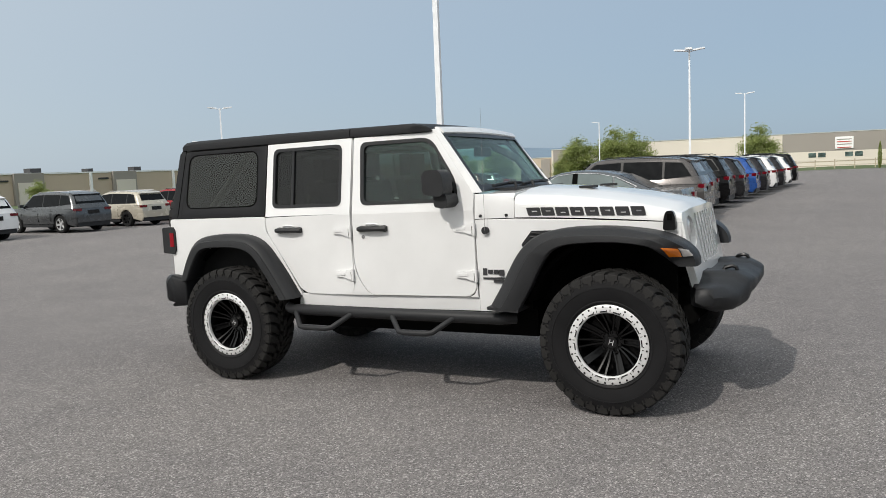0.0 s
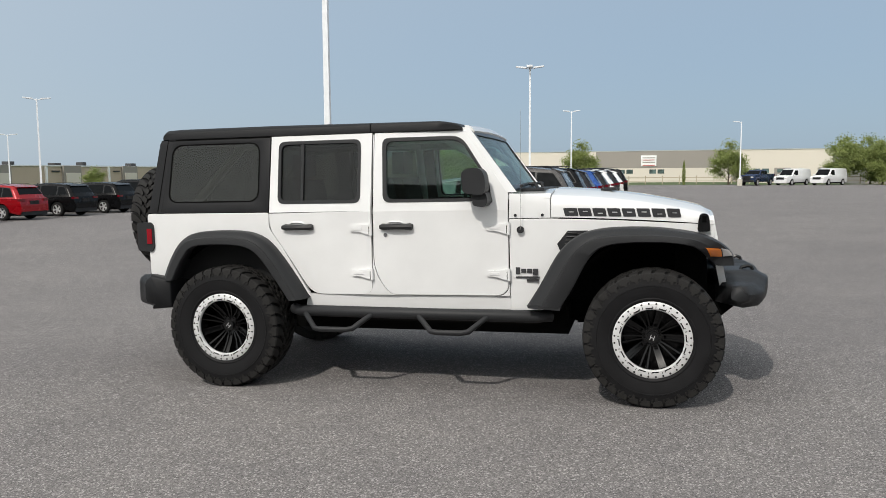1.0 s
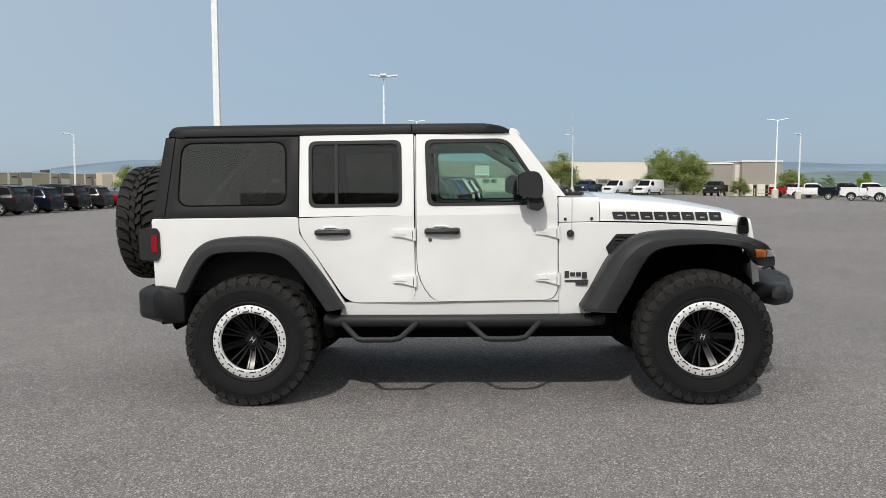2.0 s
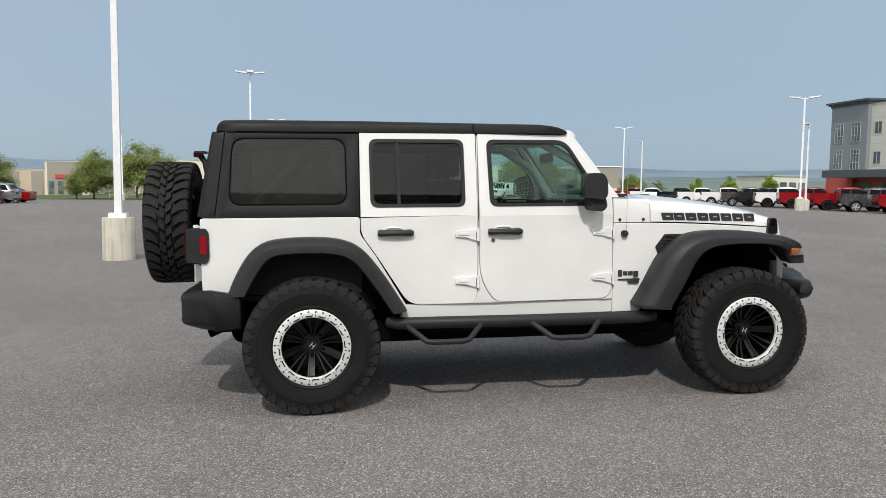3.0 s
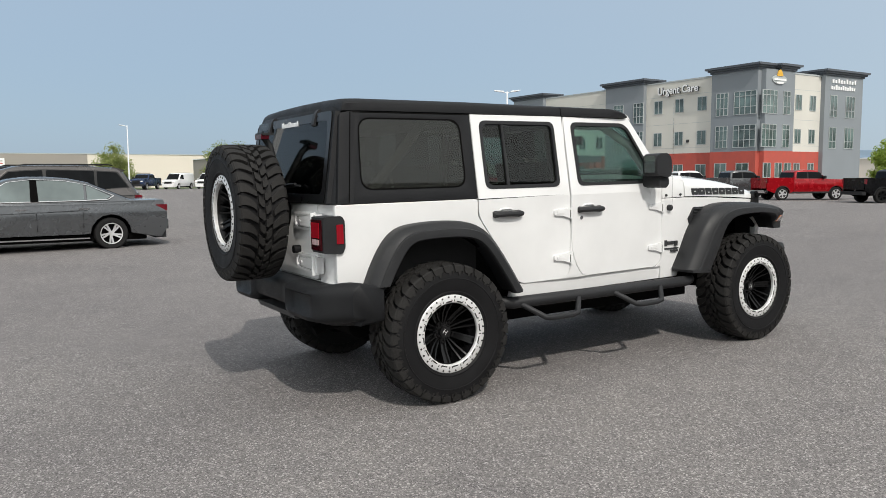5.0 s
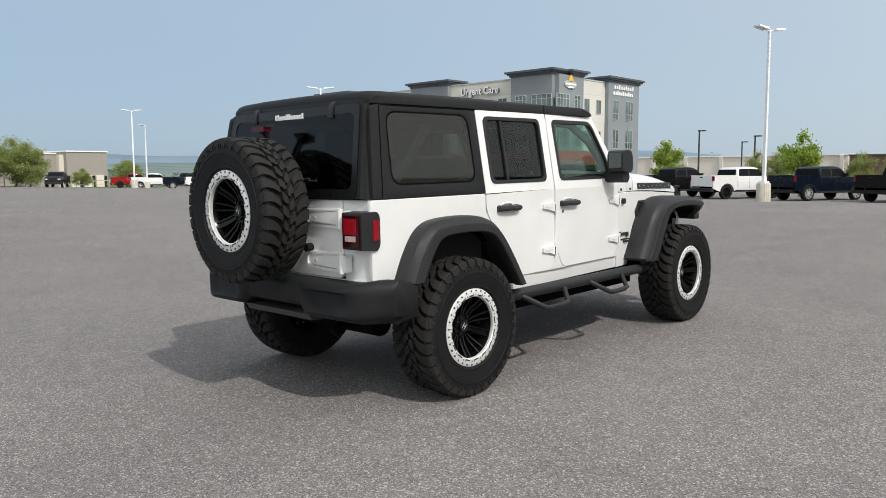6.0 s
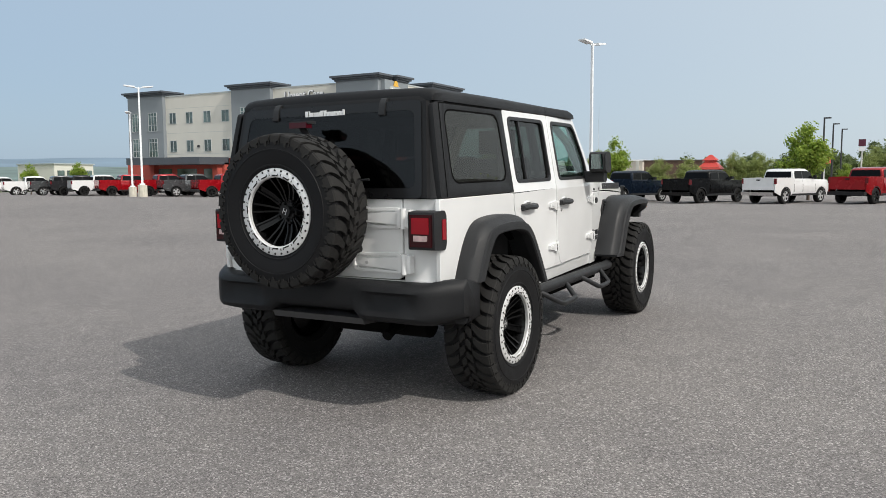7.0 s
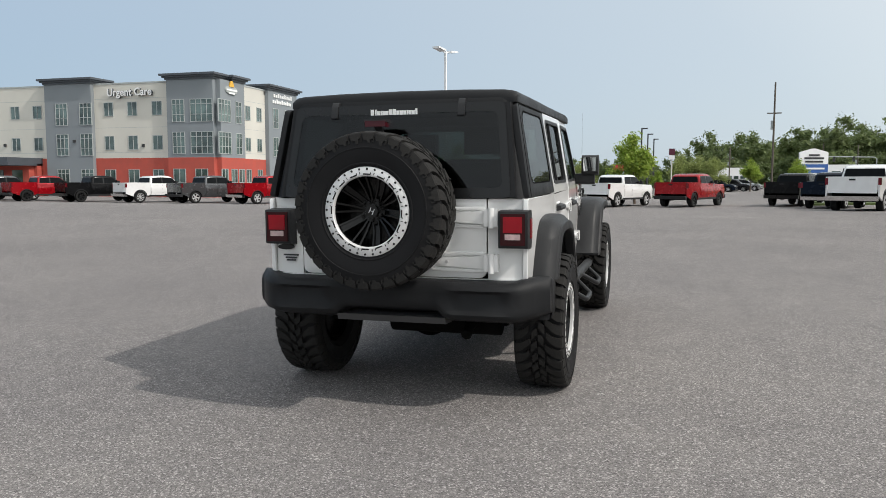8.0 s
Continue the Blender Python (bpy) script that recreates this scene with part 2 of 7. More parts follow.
CAR_PAINT = {
    "white": paint("car_white", (0.75, 0.75, 0.75)),
    "grey": paint("car_grey", (0.10, 0.105, 0.11), 0.6),
    "dark_grey": paint("car_dark_grey", (0.030, 0.030, 0.033), 0.5),
    "silver": paint("car_silver", (0.30, 0.31, 0.32), 0.6),
    "passat": paint("car_mid_grey", (0.135, 0.142, 0.150), 0.7),
    "bronze": paint("car_taupe", (0.105, 0.097, 0.094), 0.5),
    "beige": paint("car_beige", (0.50, 0.46, 0.38), 0.2),
    "red": paint("car_red", (0.30, 0.003, 0.008), 0.25),
    "maroon": paint("car_maroon", (0.13, 0.02, 0.025), 0.3),
    "blue": paint("car_blue", (0.02, 0.08, 0.30), 0.3),
    "navy": paint("car_navy", (0.006, 0.011, 0.021), 0.3),
    "slate_blue": paint("car_slate_blue", (0.015, 0.032, 0.085), 0.3),
    "black": paint("car_black", (0.005, 0.005, 0.0055)),
}

# ---- mesh helpers ----
def finish(bm, smooth=38.0):
    bmesh.ops.recalc_face_normals(bm, faces=bm.faces)
    for f in bm.faces:
        f.smooth = True
    for e in bm.edges:
        e.smooth = len(e.link_faces) == 2 and e.calc_face_angle(0) < radians(smooth)


def mesh_of(name, bm, mats, smooth=38.0):
    finish(bm, smooth)
    me = bpy.data.meshes.new(name)
    bm.to_mesh(me)
    bm.free()
    for m in mats if isinstance(mats, (list, tuple)) else [mats]:
        me.materials.append(m)
    return me


def part(name, bm, material, parent=None, label="", smooth=38.0):
    ob = new(name, mesh_of(name, bm, material, smooth))
    ob.parent = parent
    if label:
        tagged(ob, label)
    return ob


def link_part(name, me, parent, m=None):
    ob = new(name, me)
    ob.parent = parent
    if m is not None:
        ob.matrix_basis = m
    return ob


def thing(name, label, category, m=None, group="", kind=""):
    ob = new(name)
    ob.empty_display_size = 0.2
    if m is not None:
        ob.matrix_basis = m
    return tagged(ob, label, category, group, kind)


def soften(bm, width, segs=2, angle=30.0, edges=None):
    es = [e for e in (edges or bm.edges) if len(e.link_faces) == 2 and e.calc_face_angle(0) > radians(angle)]
    if es:
        bmesh.ops.bevel(bm, geom=es, offset=width, segments=segs, affect="EDGES", profile=0.6, clamp_overlap=True)
    return bm


def box(bm, x0, x1, y0, y1, z0, z1, m=None):
    vs = [bm.verts.new(p) for p in ((x0, y0, z0), (x1, y0, z0), (x1, y1, z0), (x0, y1, z0), (x0, y0, z1), (x1, y0, z1), (x1, y1, z1), (x0, y1, z1))]
    for q in ((3, 2, 1, 0), (4, 5, 6, 7), (0, 1, 5, 4), (1, 2, 6, 5), (2, 3, 7, 6), (3, 0, 4, 7)):
        bm.faces.new([vs[i] for i in q])
    if m is not None:
        for v in vs:
            v.co = m @ v.co
    return bm


def bx(x0, x1, y0, y1, z0, z1, b=0.0, segs=2):
    bm = box(bmesh.new(), x0, x1, y0, y1, z0, z1)
    return soften(bm, b, segs) if b else bm


def loft(bm, rings, cap=True, closed=True):
    vr = [[bm.verts.new(p) for p in r] for r in rings]
    n = len(vr[0])
    for a, b in zip(vr, vr[1:]):
        for i in range(n if closed else n - 1):
            j = (i + 1) % n
            bm.faces.new((a[i], a[j], b[j], b[i]))
    if cap:
        bm.faces.new(vr[0][::-1])
        bm.faces.new(vr[-1])
    return bm


def prism(pts, y0, y1, bevel=0.0, segs=2, bm=None):
    """An outline in x and z drawn out from y0 to y1."""
    bm = bm or bmesh.new()
    loft(bm, [[(x, y0, z) for x, z in pts], [(x, y1, z) for x, z in pts]])
    return soften(bm, bevel, segs) if bevel else bm


def tube(bm, pts, r, n=10, cap=True):
    pts = [Vector(p) for p in pts]
    rings = []
    up = Vector((0, 0, 1))
    for i, p in enumerate(pts):
        d = (pts[min(i + 1, len(pts) - 1)] - pts[max(i - 1, 0)]).normalized()
        a = d.cross(up if abs(d.z) < 0.9 else Vector((1, 0, 0))).normalized()
        b = d.cross(a)
        rr = r[i] if isinstance(r, (list, tuple)) else r
        rings.append([p + (a * math.cos(k * 2 * math.pi / n) + b * math.sin(k * 2 * math.pi / n)) * rr for k in range(n)])
    return loft(bm, rings, cap)


def lathe(bm, prof, n=32, closed=False):
    """prof: (radius, y) turned round the y axis."""
    rings = [[(r * math.cos(k * 2 * math.pi / n), y, r * math.sin(k * 2 * math.pi / n)) for k in range(n)] for r, y in prof]
    if closed:
        rings.append(rings[0])
    vr = [[bm.verts.new(p) for p in r] for r in rings]
    for a, b in zip(vr, vr[1:]):
        for i in range(n):
            j = (i + 1) % n
            bm.faces.new((a[i], a[j], b[j], b[i]))
    if closed:
        bmesh.ops.remove_doubles(bm, verts=bm.verts, dist=1e-6)
    return bm


def disc_y(bm, r, y0, y1, n=16, cx=0.0, cz=0.0):
    ring = lambda y: [(cx + r * math.cos(k * 2 * math.pi / n), y, cz + r * math.sin(k * 2 * math.pi / n)) for k in range(n)]
    return loft(bm, [ring(y0), ring(y1)])


def rounded(pts, rad, n=4):
    out = []
    k = len(pts)
    for i, p in enumerate(pts):
        p = Vector((*p, 0))
        a, b = Vector((*pts[i - 1], 0)), Vector((*pts[(i + 1) % k], 0))
        r = rad[i] if isinstance(rad, (list, tuple)) else rad
        if r <= 0:
            out.append((p.x, p.y))
            continue
        da, db = (a - p), (b - p)
        ta, tb = min(r, da.length * 0.49), min(r, db.length * 0.49)
        s, e = p + da.normalized() * ta, p + db.normalized() * tb
        for j in range(n + 1):
            t = j / n
            q = s * (1 - t) ** 2 + p * 2 * t * (1 - t) + e * t * t
            out.append((q.x, q.y))
    return out


def sheet(outer, holes, place, thick, cuts=()):
    """A plate with holes: 2D outlines, laid out by place(u, v) and given a thickness."""
    bm = bmesh.new()
    edges = []
    for loop in [outer, *holes]:
        vs = [bm.verts.new((u, v, 0)) for u, v in loop]
        for a, b in zip(vs, vs[1:] + vs[:1]):
            edges.append(bm.edges.new((a, b)))
    bmesh.ops.triangle_fill(bm, use_beauty=True, use_dissolve=False, edges=edges, normal=(0, 0, 1))
    for c in cuts:
        bmesh.ops.bisect_plane(bm, geom=bm.verts[:] + bm.edges[:] + bm.faces[:], plane_co=(c, 0, 0), plane_no=(1, 0, 0))
    for v in bm.verts:
        v.co = Vector(place(v.co.x, v.co.y))
    bm.normal_update()
    bmesh.ops.solidify(bm, geom=bm.faces[:], thickness=thick)
    return bm


def smoothstep(a, b, x):
    t = min(1.0, max(0.0, (x - a) / (b - a)))
    return t * t * (3 - 2 * t)


def land(x, y):
    """Height of the lot: gently sloped where the white car stands, falling a little towards the far rows."""
    r = math.hypot(x - 1.5, y)
    z = (0.0155 * x - 0.006 * y) * (1 - smoothstep(8, 26, r))
    z -= 0.40 * smoothstep(30, 44, x) * smoothstep(-30, 12, y)
    z -= 0.48 * smoothstep(6, 22, -x)
    z -= smoothstep(55, 98, y) * (0.30 + 0.32 * smoothstep(6, -18, x))
    z -= 1.5 * smoothstep(108, 190, y) + 0.8 * smoothstep(45, 110, -x)
    return z

# ---- ground ----
def ground():
    bm = bmesh.new()
    n = 150
    ax = [math.copysign(1, k) * (abs(k) / n * 70 + (abs(k) / n) ** 7 * 2600) for k in range(-n, n + 1)]
    vs = [[bm.verts.new((x, y, land(x, y))) for y in ax] for x in ax]
    for i in range(2 * n):
        for j in range(2 * n):
            f = bm.faces.new((vs[i][j], vs[i + 1][j], vs[i + 1][j + 1], vs[i][j + 1]))
            c = f.calc_center_median()
            f.material_index = 1 if (c.y > 104 - 6 * smoothstep(6, -18, c.x) or c.x < -60 or c.x > 150 or c.y < -140) else 0
    ob = part("ground", bm, [M["asphalt"], M["grass"]], None, smooth=180)
    return tagged(ob, "grey worn asphalt parking lot, grass beyond", "ground", kind="structure")


ground()

# ---- the white off-road car ----
TILT = Matrix(((0.99988, 0.0, -0.0155, 0), (0.0, 0.99998, 0.0060, 0), (0.0155, -0.0060, 0.99986, 0), (0, 0, 0, 1)))


def flank(x, z):
    """Half width of the body."""
    w = 0.805 if x < 1.12 else 0.805 - 0.040 * min(1.0, (x - 1.12) / 0.95)
    if x > 2.07:
        w = 0.765 - 0.115 * (x - 2.07) / 1.25
    if z < 0.95:
        w -= 0.02 * ((0.95 - z) / 0.35) ** 2
    if z > 1.26:
        w -= (z - 1.26) * 0.165
    return w


def big_tyre(r=0.44, half=0.165):
    """Mud tyre: carcass in one mesh, swept lugs, middle blocks and stepped sidewall blocks in another."""
    carcass = bmesh.new()
    prof = [(0.225, -0.11), (0.24, -0.135), (0.260, -0.147), (0.262, -0.152), (0.267, -0.152), (0.270, -0.150), (0.33, half * -0.985), (0.344, -0.1622), (0.346, -0.1650), (0.351, -0.1648), (0.353, -0.1615), (0.385, -0.157), (0.412, -0.149), (0.427, -0.140), (0.423, -0.118), (0.418, -0.100),
            (0.417, 0.0), (0.418, 0.100), (0.423, 0.118), (0.427, 0.140), (0.412, 0.149), (0.385, 0.157), (0.353, 0.1615), (0.351, 0.1648), (0.346, 0.1650), (0.344, 0.1622), (0.33, half * 0.985), (0.270, 0.150), (0.267, 0.152), (0.262, 0.152), (0.260, 0.147), (0.24, 0.135), (0.225, 0.11)]
    lathe(carcass, prof, 84)
    bm = bmesh.new()
    n = 34
    step = 2 * math.pi / n

    def lug(rows, s, a, r0):
        """A block laid as a strip: rows of (y, start, width, outer radius) in shares of the pitch."""
        lo, hi = [], []
        for y, u, w, rr in rows:
            for k, store, rad in ((0, lo, r0), (1, hi, rr)):
                inset = 0.045 * k
                store.append([bm.verts.new((rad * math.cos(a + q * step), s * y, rad * math.sin(a + q * step))) for q in (u + inset, u + w - inset)])
        for p, q in zip(range(len(rows)), range(1, len(rows))):
            bm.faces.new((hi[p][0], hi[p][1], hi[q][1], hi[q][0]))
            for c in (0, 1):
                bm.faces.new((lo[p][c], hi[p][c], hi[q][c], lo[q][c]))
        for e in (0, -1):
            bm.faces.new((lo[e][0], lo[e][1], hi[e][1], hi[e][0]))

    for k in range(n):
        for s in (-1, 1):
            a = k * step * 1.0 + (0.5 * step if s > 0 else 0)
            far = 0.010 if k % 2 else 0.0
            # long lug, bowed from the shoulder towards the middle
            lug([(0.1565, 0.00, 0.84, r - 0.019), (0.146, 0.02, 0.83, r - 0.008), (0.122, 0.08, 0.78, r - 0.003), (0.096, 0.24, 0.70, r - 0.001), (0.074, 0.48, 0.62, r), (0.056 - far, 0.78, 0.50, r)], s, a, 0.404)
            # hooked blocks that interlock along the middle
            lug([(0.044 - far * 0.6, 1.10, 0.70, r), (0.028, 1.18, 0.74, r), (0.016, 1.42, 0.66, r), (0.003, 1.46, 0.60, r)], s, a, 0.408)
            # stepped end of the lug on the sidewall
            low = 0.374 if k % 2 else 0.368
            q = [(0.02, 0.425), (0.84, 0.425), (0.84, 0.398), (0.68, 0.395), (0.62, low), (0.44, low), (0.38, 0.388), (0.13, 0.388), (0.06, 0.398)]
            inn = [bm.verts.new((rr * math.cos(a + t * step), s * 0.146, rr * math.sin(a + t * step))) for t, rr in q]
            outv = [bm.verts.new((rr * math.cos(a + t * step), s * (0.1560 if rr > 0.42 else 0.1628), rr * math.sin(a + t * step))) for t, rr in q]
            m = len(q)
            for i in range(m):
                bm.faces.new((inn[i], inn[(i + 1) % m], outv[(i + 1) % m], outv[i]))
            bm.faces.new(outv)
            # small raised tick between two lugs
            q = [(0.86, 0.402), (0.97, 0.402), (0.95, 0.380), (0.80, 0.376), (0.80, 0.384), (0.87, 0.387)]
            outv = [bm.verts.new((rr * math.cos(a + t * step), s * 0.1612, rr * math.sin(a + t * step))) for t, rr in q]
            inn = [bm.verts.new((rr * math.cos(a + t * step), s * 0.150, rr * math.sin(a + t * step))) for t, rr in q]
            for i in range(6):
                bm.faces.new((inn[i], inn[(i + 1) % 6], outv[(i + 1) % 6], outv[i]))
            bm.faces.new(outv)
    # slightly narrower than the drawn section
    for b in (carcass, bm):
        for v in b.verts:
            v.co.y *= 0.955
            v.co.z *= -1
    return carcass, bm


def wheel_meshes():
    d = {}
    carcass, tread = big_tyre()
    d["tyre"] = mesh_of("wheel", carcass, M["rubber"], 30)
    d["tread"] = mesh_of("tread", tread, M["tread"], 30)
    bm = bmesh.new()
    # barrel, open to -y (outside)
    lathe(bm, [(0.232, -0.125), (0.205, -0.115), (0.195, -0.09), (0.185, 0.02), (0.18, 0.06), (0.05, 0.065)], 40)
    lathe(bm, [(0.205, 0.12), (0.19, 0.11), (0.185, 0.05)], 40)
    d["rim"] = mesh_of("rim", bm, M["spoke"])
    bm = bmesh.new()
    lathe(bm, [(0.194, -0.118), (0.194, -0.136), (0.200, -0.142), (0.238, -0.142), (0.246, -0.136), (0.246, -0.118)], 64, closed=True)
    d["ring"] = mesh_of("beadlock_ring", bm, M["ring"])
    bm = bmesh.new()
    for k in range(32):
        a = k * 2 * math.pi / 32
        rot = Matrix.Rotation(a, 4, "Y")
        ring = [(0.2335 + 0.0063 * math.cos(t * math.pi / 4), 0, 0.0063 * math.sin(t * math.pi / 4)) for t in range(8)]
        loft(bm, [[rot @ Vector((x, y, z)) for x, _, z in ring] for y in (-0.139, -0.1445)])
        if k % 2 == 0:
            box(bm, 0.2010, 0.2085, -0.1438, -0.138, -0.0215, 0.0215, rot)
            box(bm, 0.2080, 0.2150, -0.1438, -0.138, -0.0245, -0.0195, rot)
        else:
            box(bm, 0.2050, 0.2180, -0.1438, -0.138, -0.0020, 0.0020, rot)
    d["bolts"] = mesh_of("ring_bolts", bm, M["black"])
    # two kinds of spoke along +x: a broad one with a sunk slot, and a slim forked one
    side = [(0.045, -0.032), (0.120, -0.054), (0.196, -0.104), (0.196, -0.080), (0.12, -0.026), (0.045, -0.004)]
    sunk = [(0.040, -0.020), (0.120, -0.042), (0.196, -0.090), (0.196, -0.080), (0.12, -0.026), (0.040, -0.004)]

    def bar(bm, pts, w0, w1, c0, c1):
        rings = []
        for e in (-1, 1):
            rings.append([Vector((x, y, c0 + (c1 - c0) * (x - 0.045) / 0.15 + e * (w0 + (w1 - w0) * (x - 0.045) / 0.15))) for x, y in pts])
        loft(bm, rings)

    bm = bmesh.new()
    for e in (-1, 1):
        bar(bm, side, 0.0042, 0.0050, e * 0.0135, e * 0.0195)
    bar(bm, sunk, 0.0125, 0.0180, 0.0, 0.0)
    box(bm, 0.062, 0.074, -0.047, -0.030, -0.012, 0.012)
    d["broad_spoke"] = mesh_of("spoke", soften(bm, 0.0018, 1), M["spoke"])
    bm = bmesh.new()
    for e in (-1, 1):
        bar(bm, side, 0.0048, 0.0056, e * 0.0060, e * 0.0240)
    d["spoke"] = mesh_of("spoke", soften(bm, 0.0018, 1), M["spoke"])
    bm = bmesh.new()
    disc_y(bm, 0.062, -0.032, 0.03, 24)
    disc_y(bm, 0.036, -0.062, -0.028, 24)
    for k in range(5):
        a = k * 2 * math.pi / 5
        disc_y(bm, 0.009, -0.048, -0.028, 6, 0.049 * math.cos(a), 0.049 * math.sin(a))
    soften(bm, 0.003, 1, 60)
    d["cap"] = mesh_of("centre_cap", bm, M["black"])
    bm = bmesh.new()
    for x in (-0.013, 0.009):
        box(bm, x, x + 0.004, -0.0635, -0.061, -0.017, 0.017)
    box(bm, -0.010, 0.010, -0.0635, -0.061, -0.002, 0.002)
    d["mark"] = mesh_of("cap_mark", bm, M["alloy"])
    return d


WHEEL = wheel_meshes()


def big_wheel(parent, m, name="wheel"):
    w = link_part(name, WHEEL["tyre"], parent, m)
    link_part("rim", WHEEL["rim"], w)
    link_part("beadlock_ring", WHEEL["ring"], w)
    tagged(link_part("ring_bolts", WHEEL["bolts"], w), "dark bolts and slots", kind="stuff")
    tagged(link_part("tread", WHEEL["tread"], w), "chunky black mud-tyre tread blocks", kind="stuff")
    for k in range(10):
        link_part("spoke", WHEEL["broad_spoke" if k % 2 else "spoke"], w, Matrix.Rotation(k * 2 * math.pi / 10 + 0.3, 4, "Y"))
    link_part("centre_cap", WHEEL["cap"], w)
    link_part("cap_mark", WHEEL["mark"], w)
    return w


def resample(pts, n):
    pts = [Vector((*p, 0)) for p in pts]
    acc = [0.0]
    for a, b in zip(pts, pts[1:]):
        acc.append(acc[-1] + (b - a).length)
    out = []
    for k in range(n):
        s = acc[-1] * k / (n - 1)
        i = max(0, min(len(pts) - 2, next((j for j in range(len(acc) - 1) if acc[j + 1] >= s), len(pts) - 2)))
        t = (s - acc[i]) / max(1e-9, acc[i + 1] - acc[i])
        p = pts[i].lerp(pts[i + 1], t)
        out.append((p.x, p.y))
    return out


def smooth_line(pts, rounds=2):
    for _ in range(rounds):
        new_pts = [pts[0]]
        for a, b in zip(pts, pts[1:]):
            new_pts.append((a[0] * 0.75 + b[0] * 0.25, a[1] * 0.75 + b[1] * 0.25))
            new_pts.append((a[0] * 0.25 + b[0] * 0.75, a[1] * 0.25 + b[1] * 0.75))
        new_pts.append(pts[-1])
        pts = new_pts
    return pts


def flare(outer, inner, s, y_in, y_out, taper=None):
    """Wheel-arch flare: sloping top, ridge line and flat outer face with a rolled lip."""
    o, i = resample(smooth_line(outer), 44), resample(smooth_line(inner), 44)
    rings = []
    for (ox, oz), (ix, iz) in zip(o, i):
        L = lambda t: (ox + (ix - ox) * t, oz + (iz - oz) * t)
        y = y_out - (taper(ox) if taper else 0.0)
        w = 1 - 0.85 * smoothstep(3.16, 3.44, ox)
        ring = [(L(0.0), y_in), (L(-0.02), (y_in + y) * 0.5), (L(0.0), y - 0.030 - 0.045 * w), (L(0.07), y - 0.050 * w), (L(0.34), y - 0.022 * w), (L(0.42), y - 0.016 * w), (L(0.45), y - 0.002), (L(0.52), y), (L(0.93), y + 0.002),
                (L(1.0), y - 0.008), (L(1.0), y - 0.06), (L(0.80), y - 0.065), (L(0.72), y_in)]
        rings.append([(x, s * y, z) for (x, z), y in ring])
    return loft(bmesh.new(), rings)


def flare_lens(outer, inner, s, y_out, taper, corners):
    """Lamp lens let into a flare's nose: corners are (step along the flare, share of its depth)."""
    o, i = resample(smooth_line(outer), 44), resample(smooth_line(inner), 44)
    rings = []
    for r in range(7):
        row = []
        for c in range(7):
            a, b = r / 6, c / 6
            (u0, v0), (u1, v1), (u2, v2), (u3, v3) = corners
            u = (u0 * (1 - a) + u1 * a) * (1 - b) + (u3 * (1 - a) + u2 * a) * b
            v = (v0 * (1 - a) + v1 * a) * (1 - b) + (v3 * (1 - a) + v2 * a) * b
            k = min(42, int(u))
            f = u - k
            ox, oz, ix, iz = (p[k][j] * (1 - f) + p[k + 1][j] * f for p in (o, i) for j in (0, 1))
            edge = 0.004 if r in (0, 6) or c in (0, 6) else 0.0
            row.append((ox + (ix - ox) * v, s * (y_out - taper(ox) + 0.008 - edge), oz + (iz - oz) * v))
        rings.append([(row[0][0], row[0][1] - s * 0.025, row[0][2])] + row + [(row[-1][0], row[-1][1] - s * 0.025, row[-1][2])])
    return loft(bmesh.new(), rings)


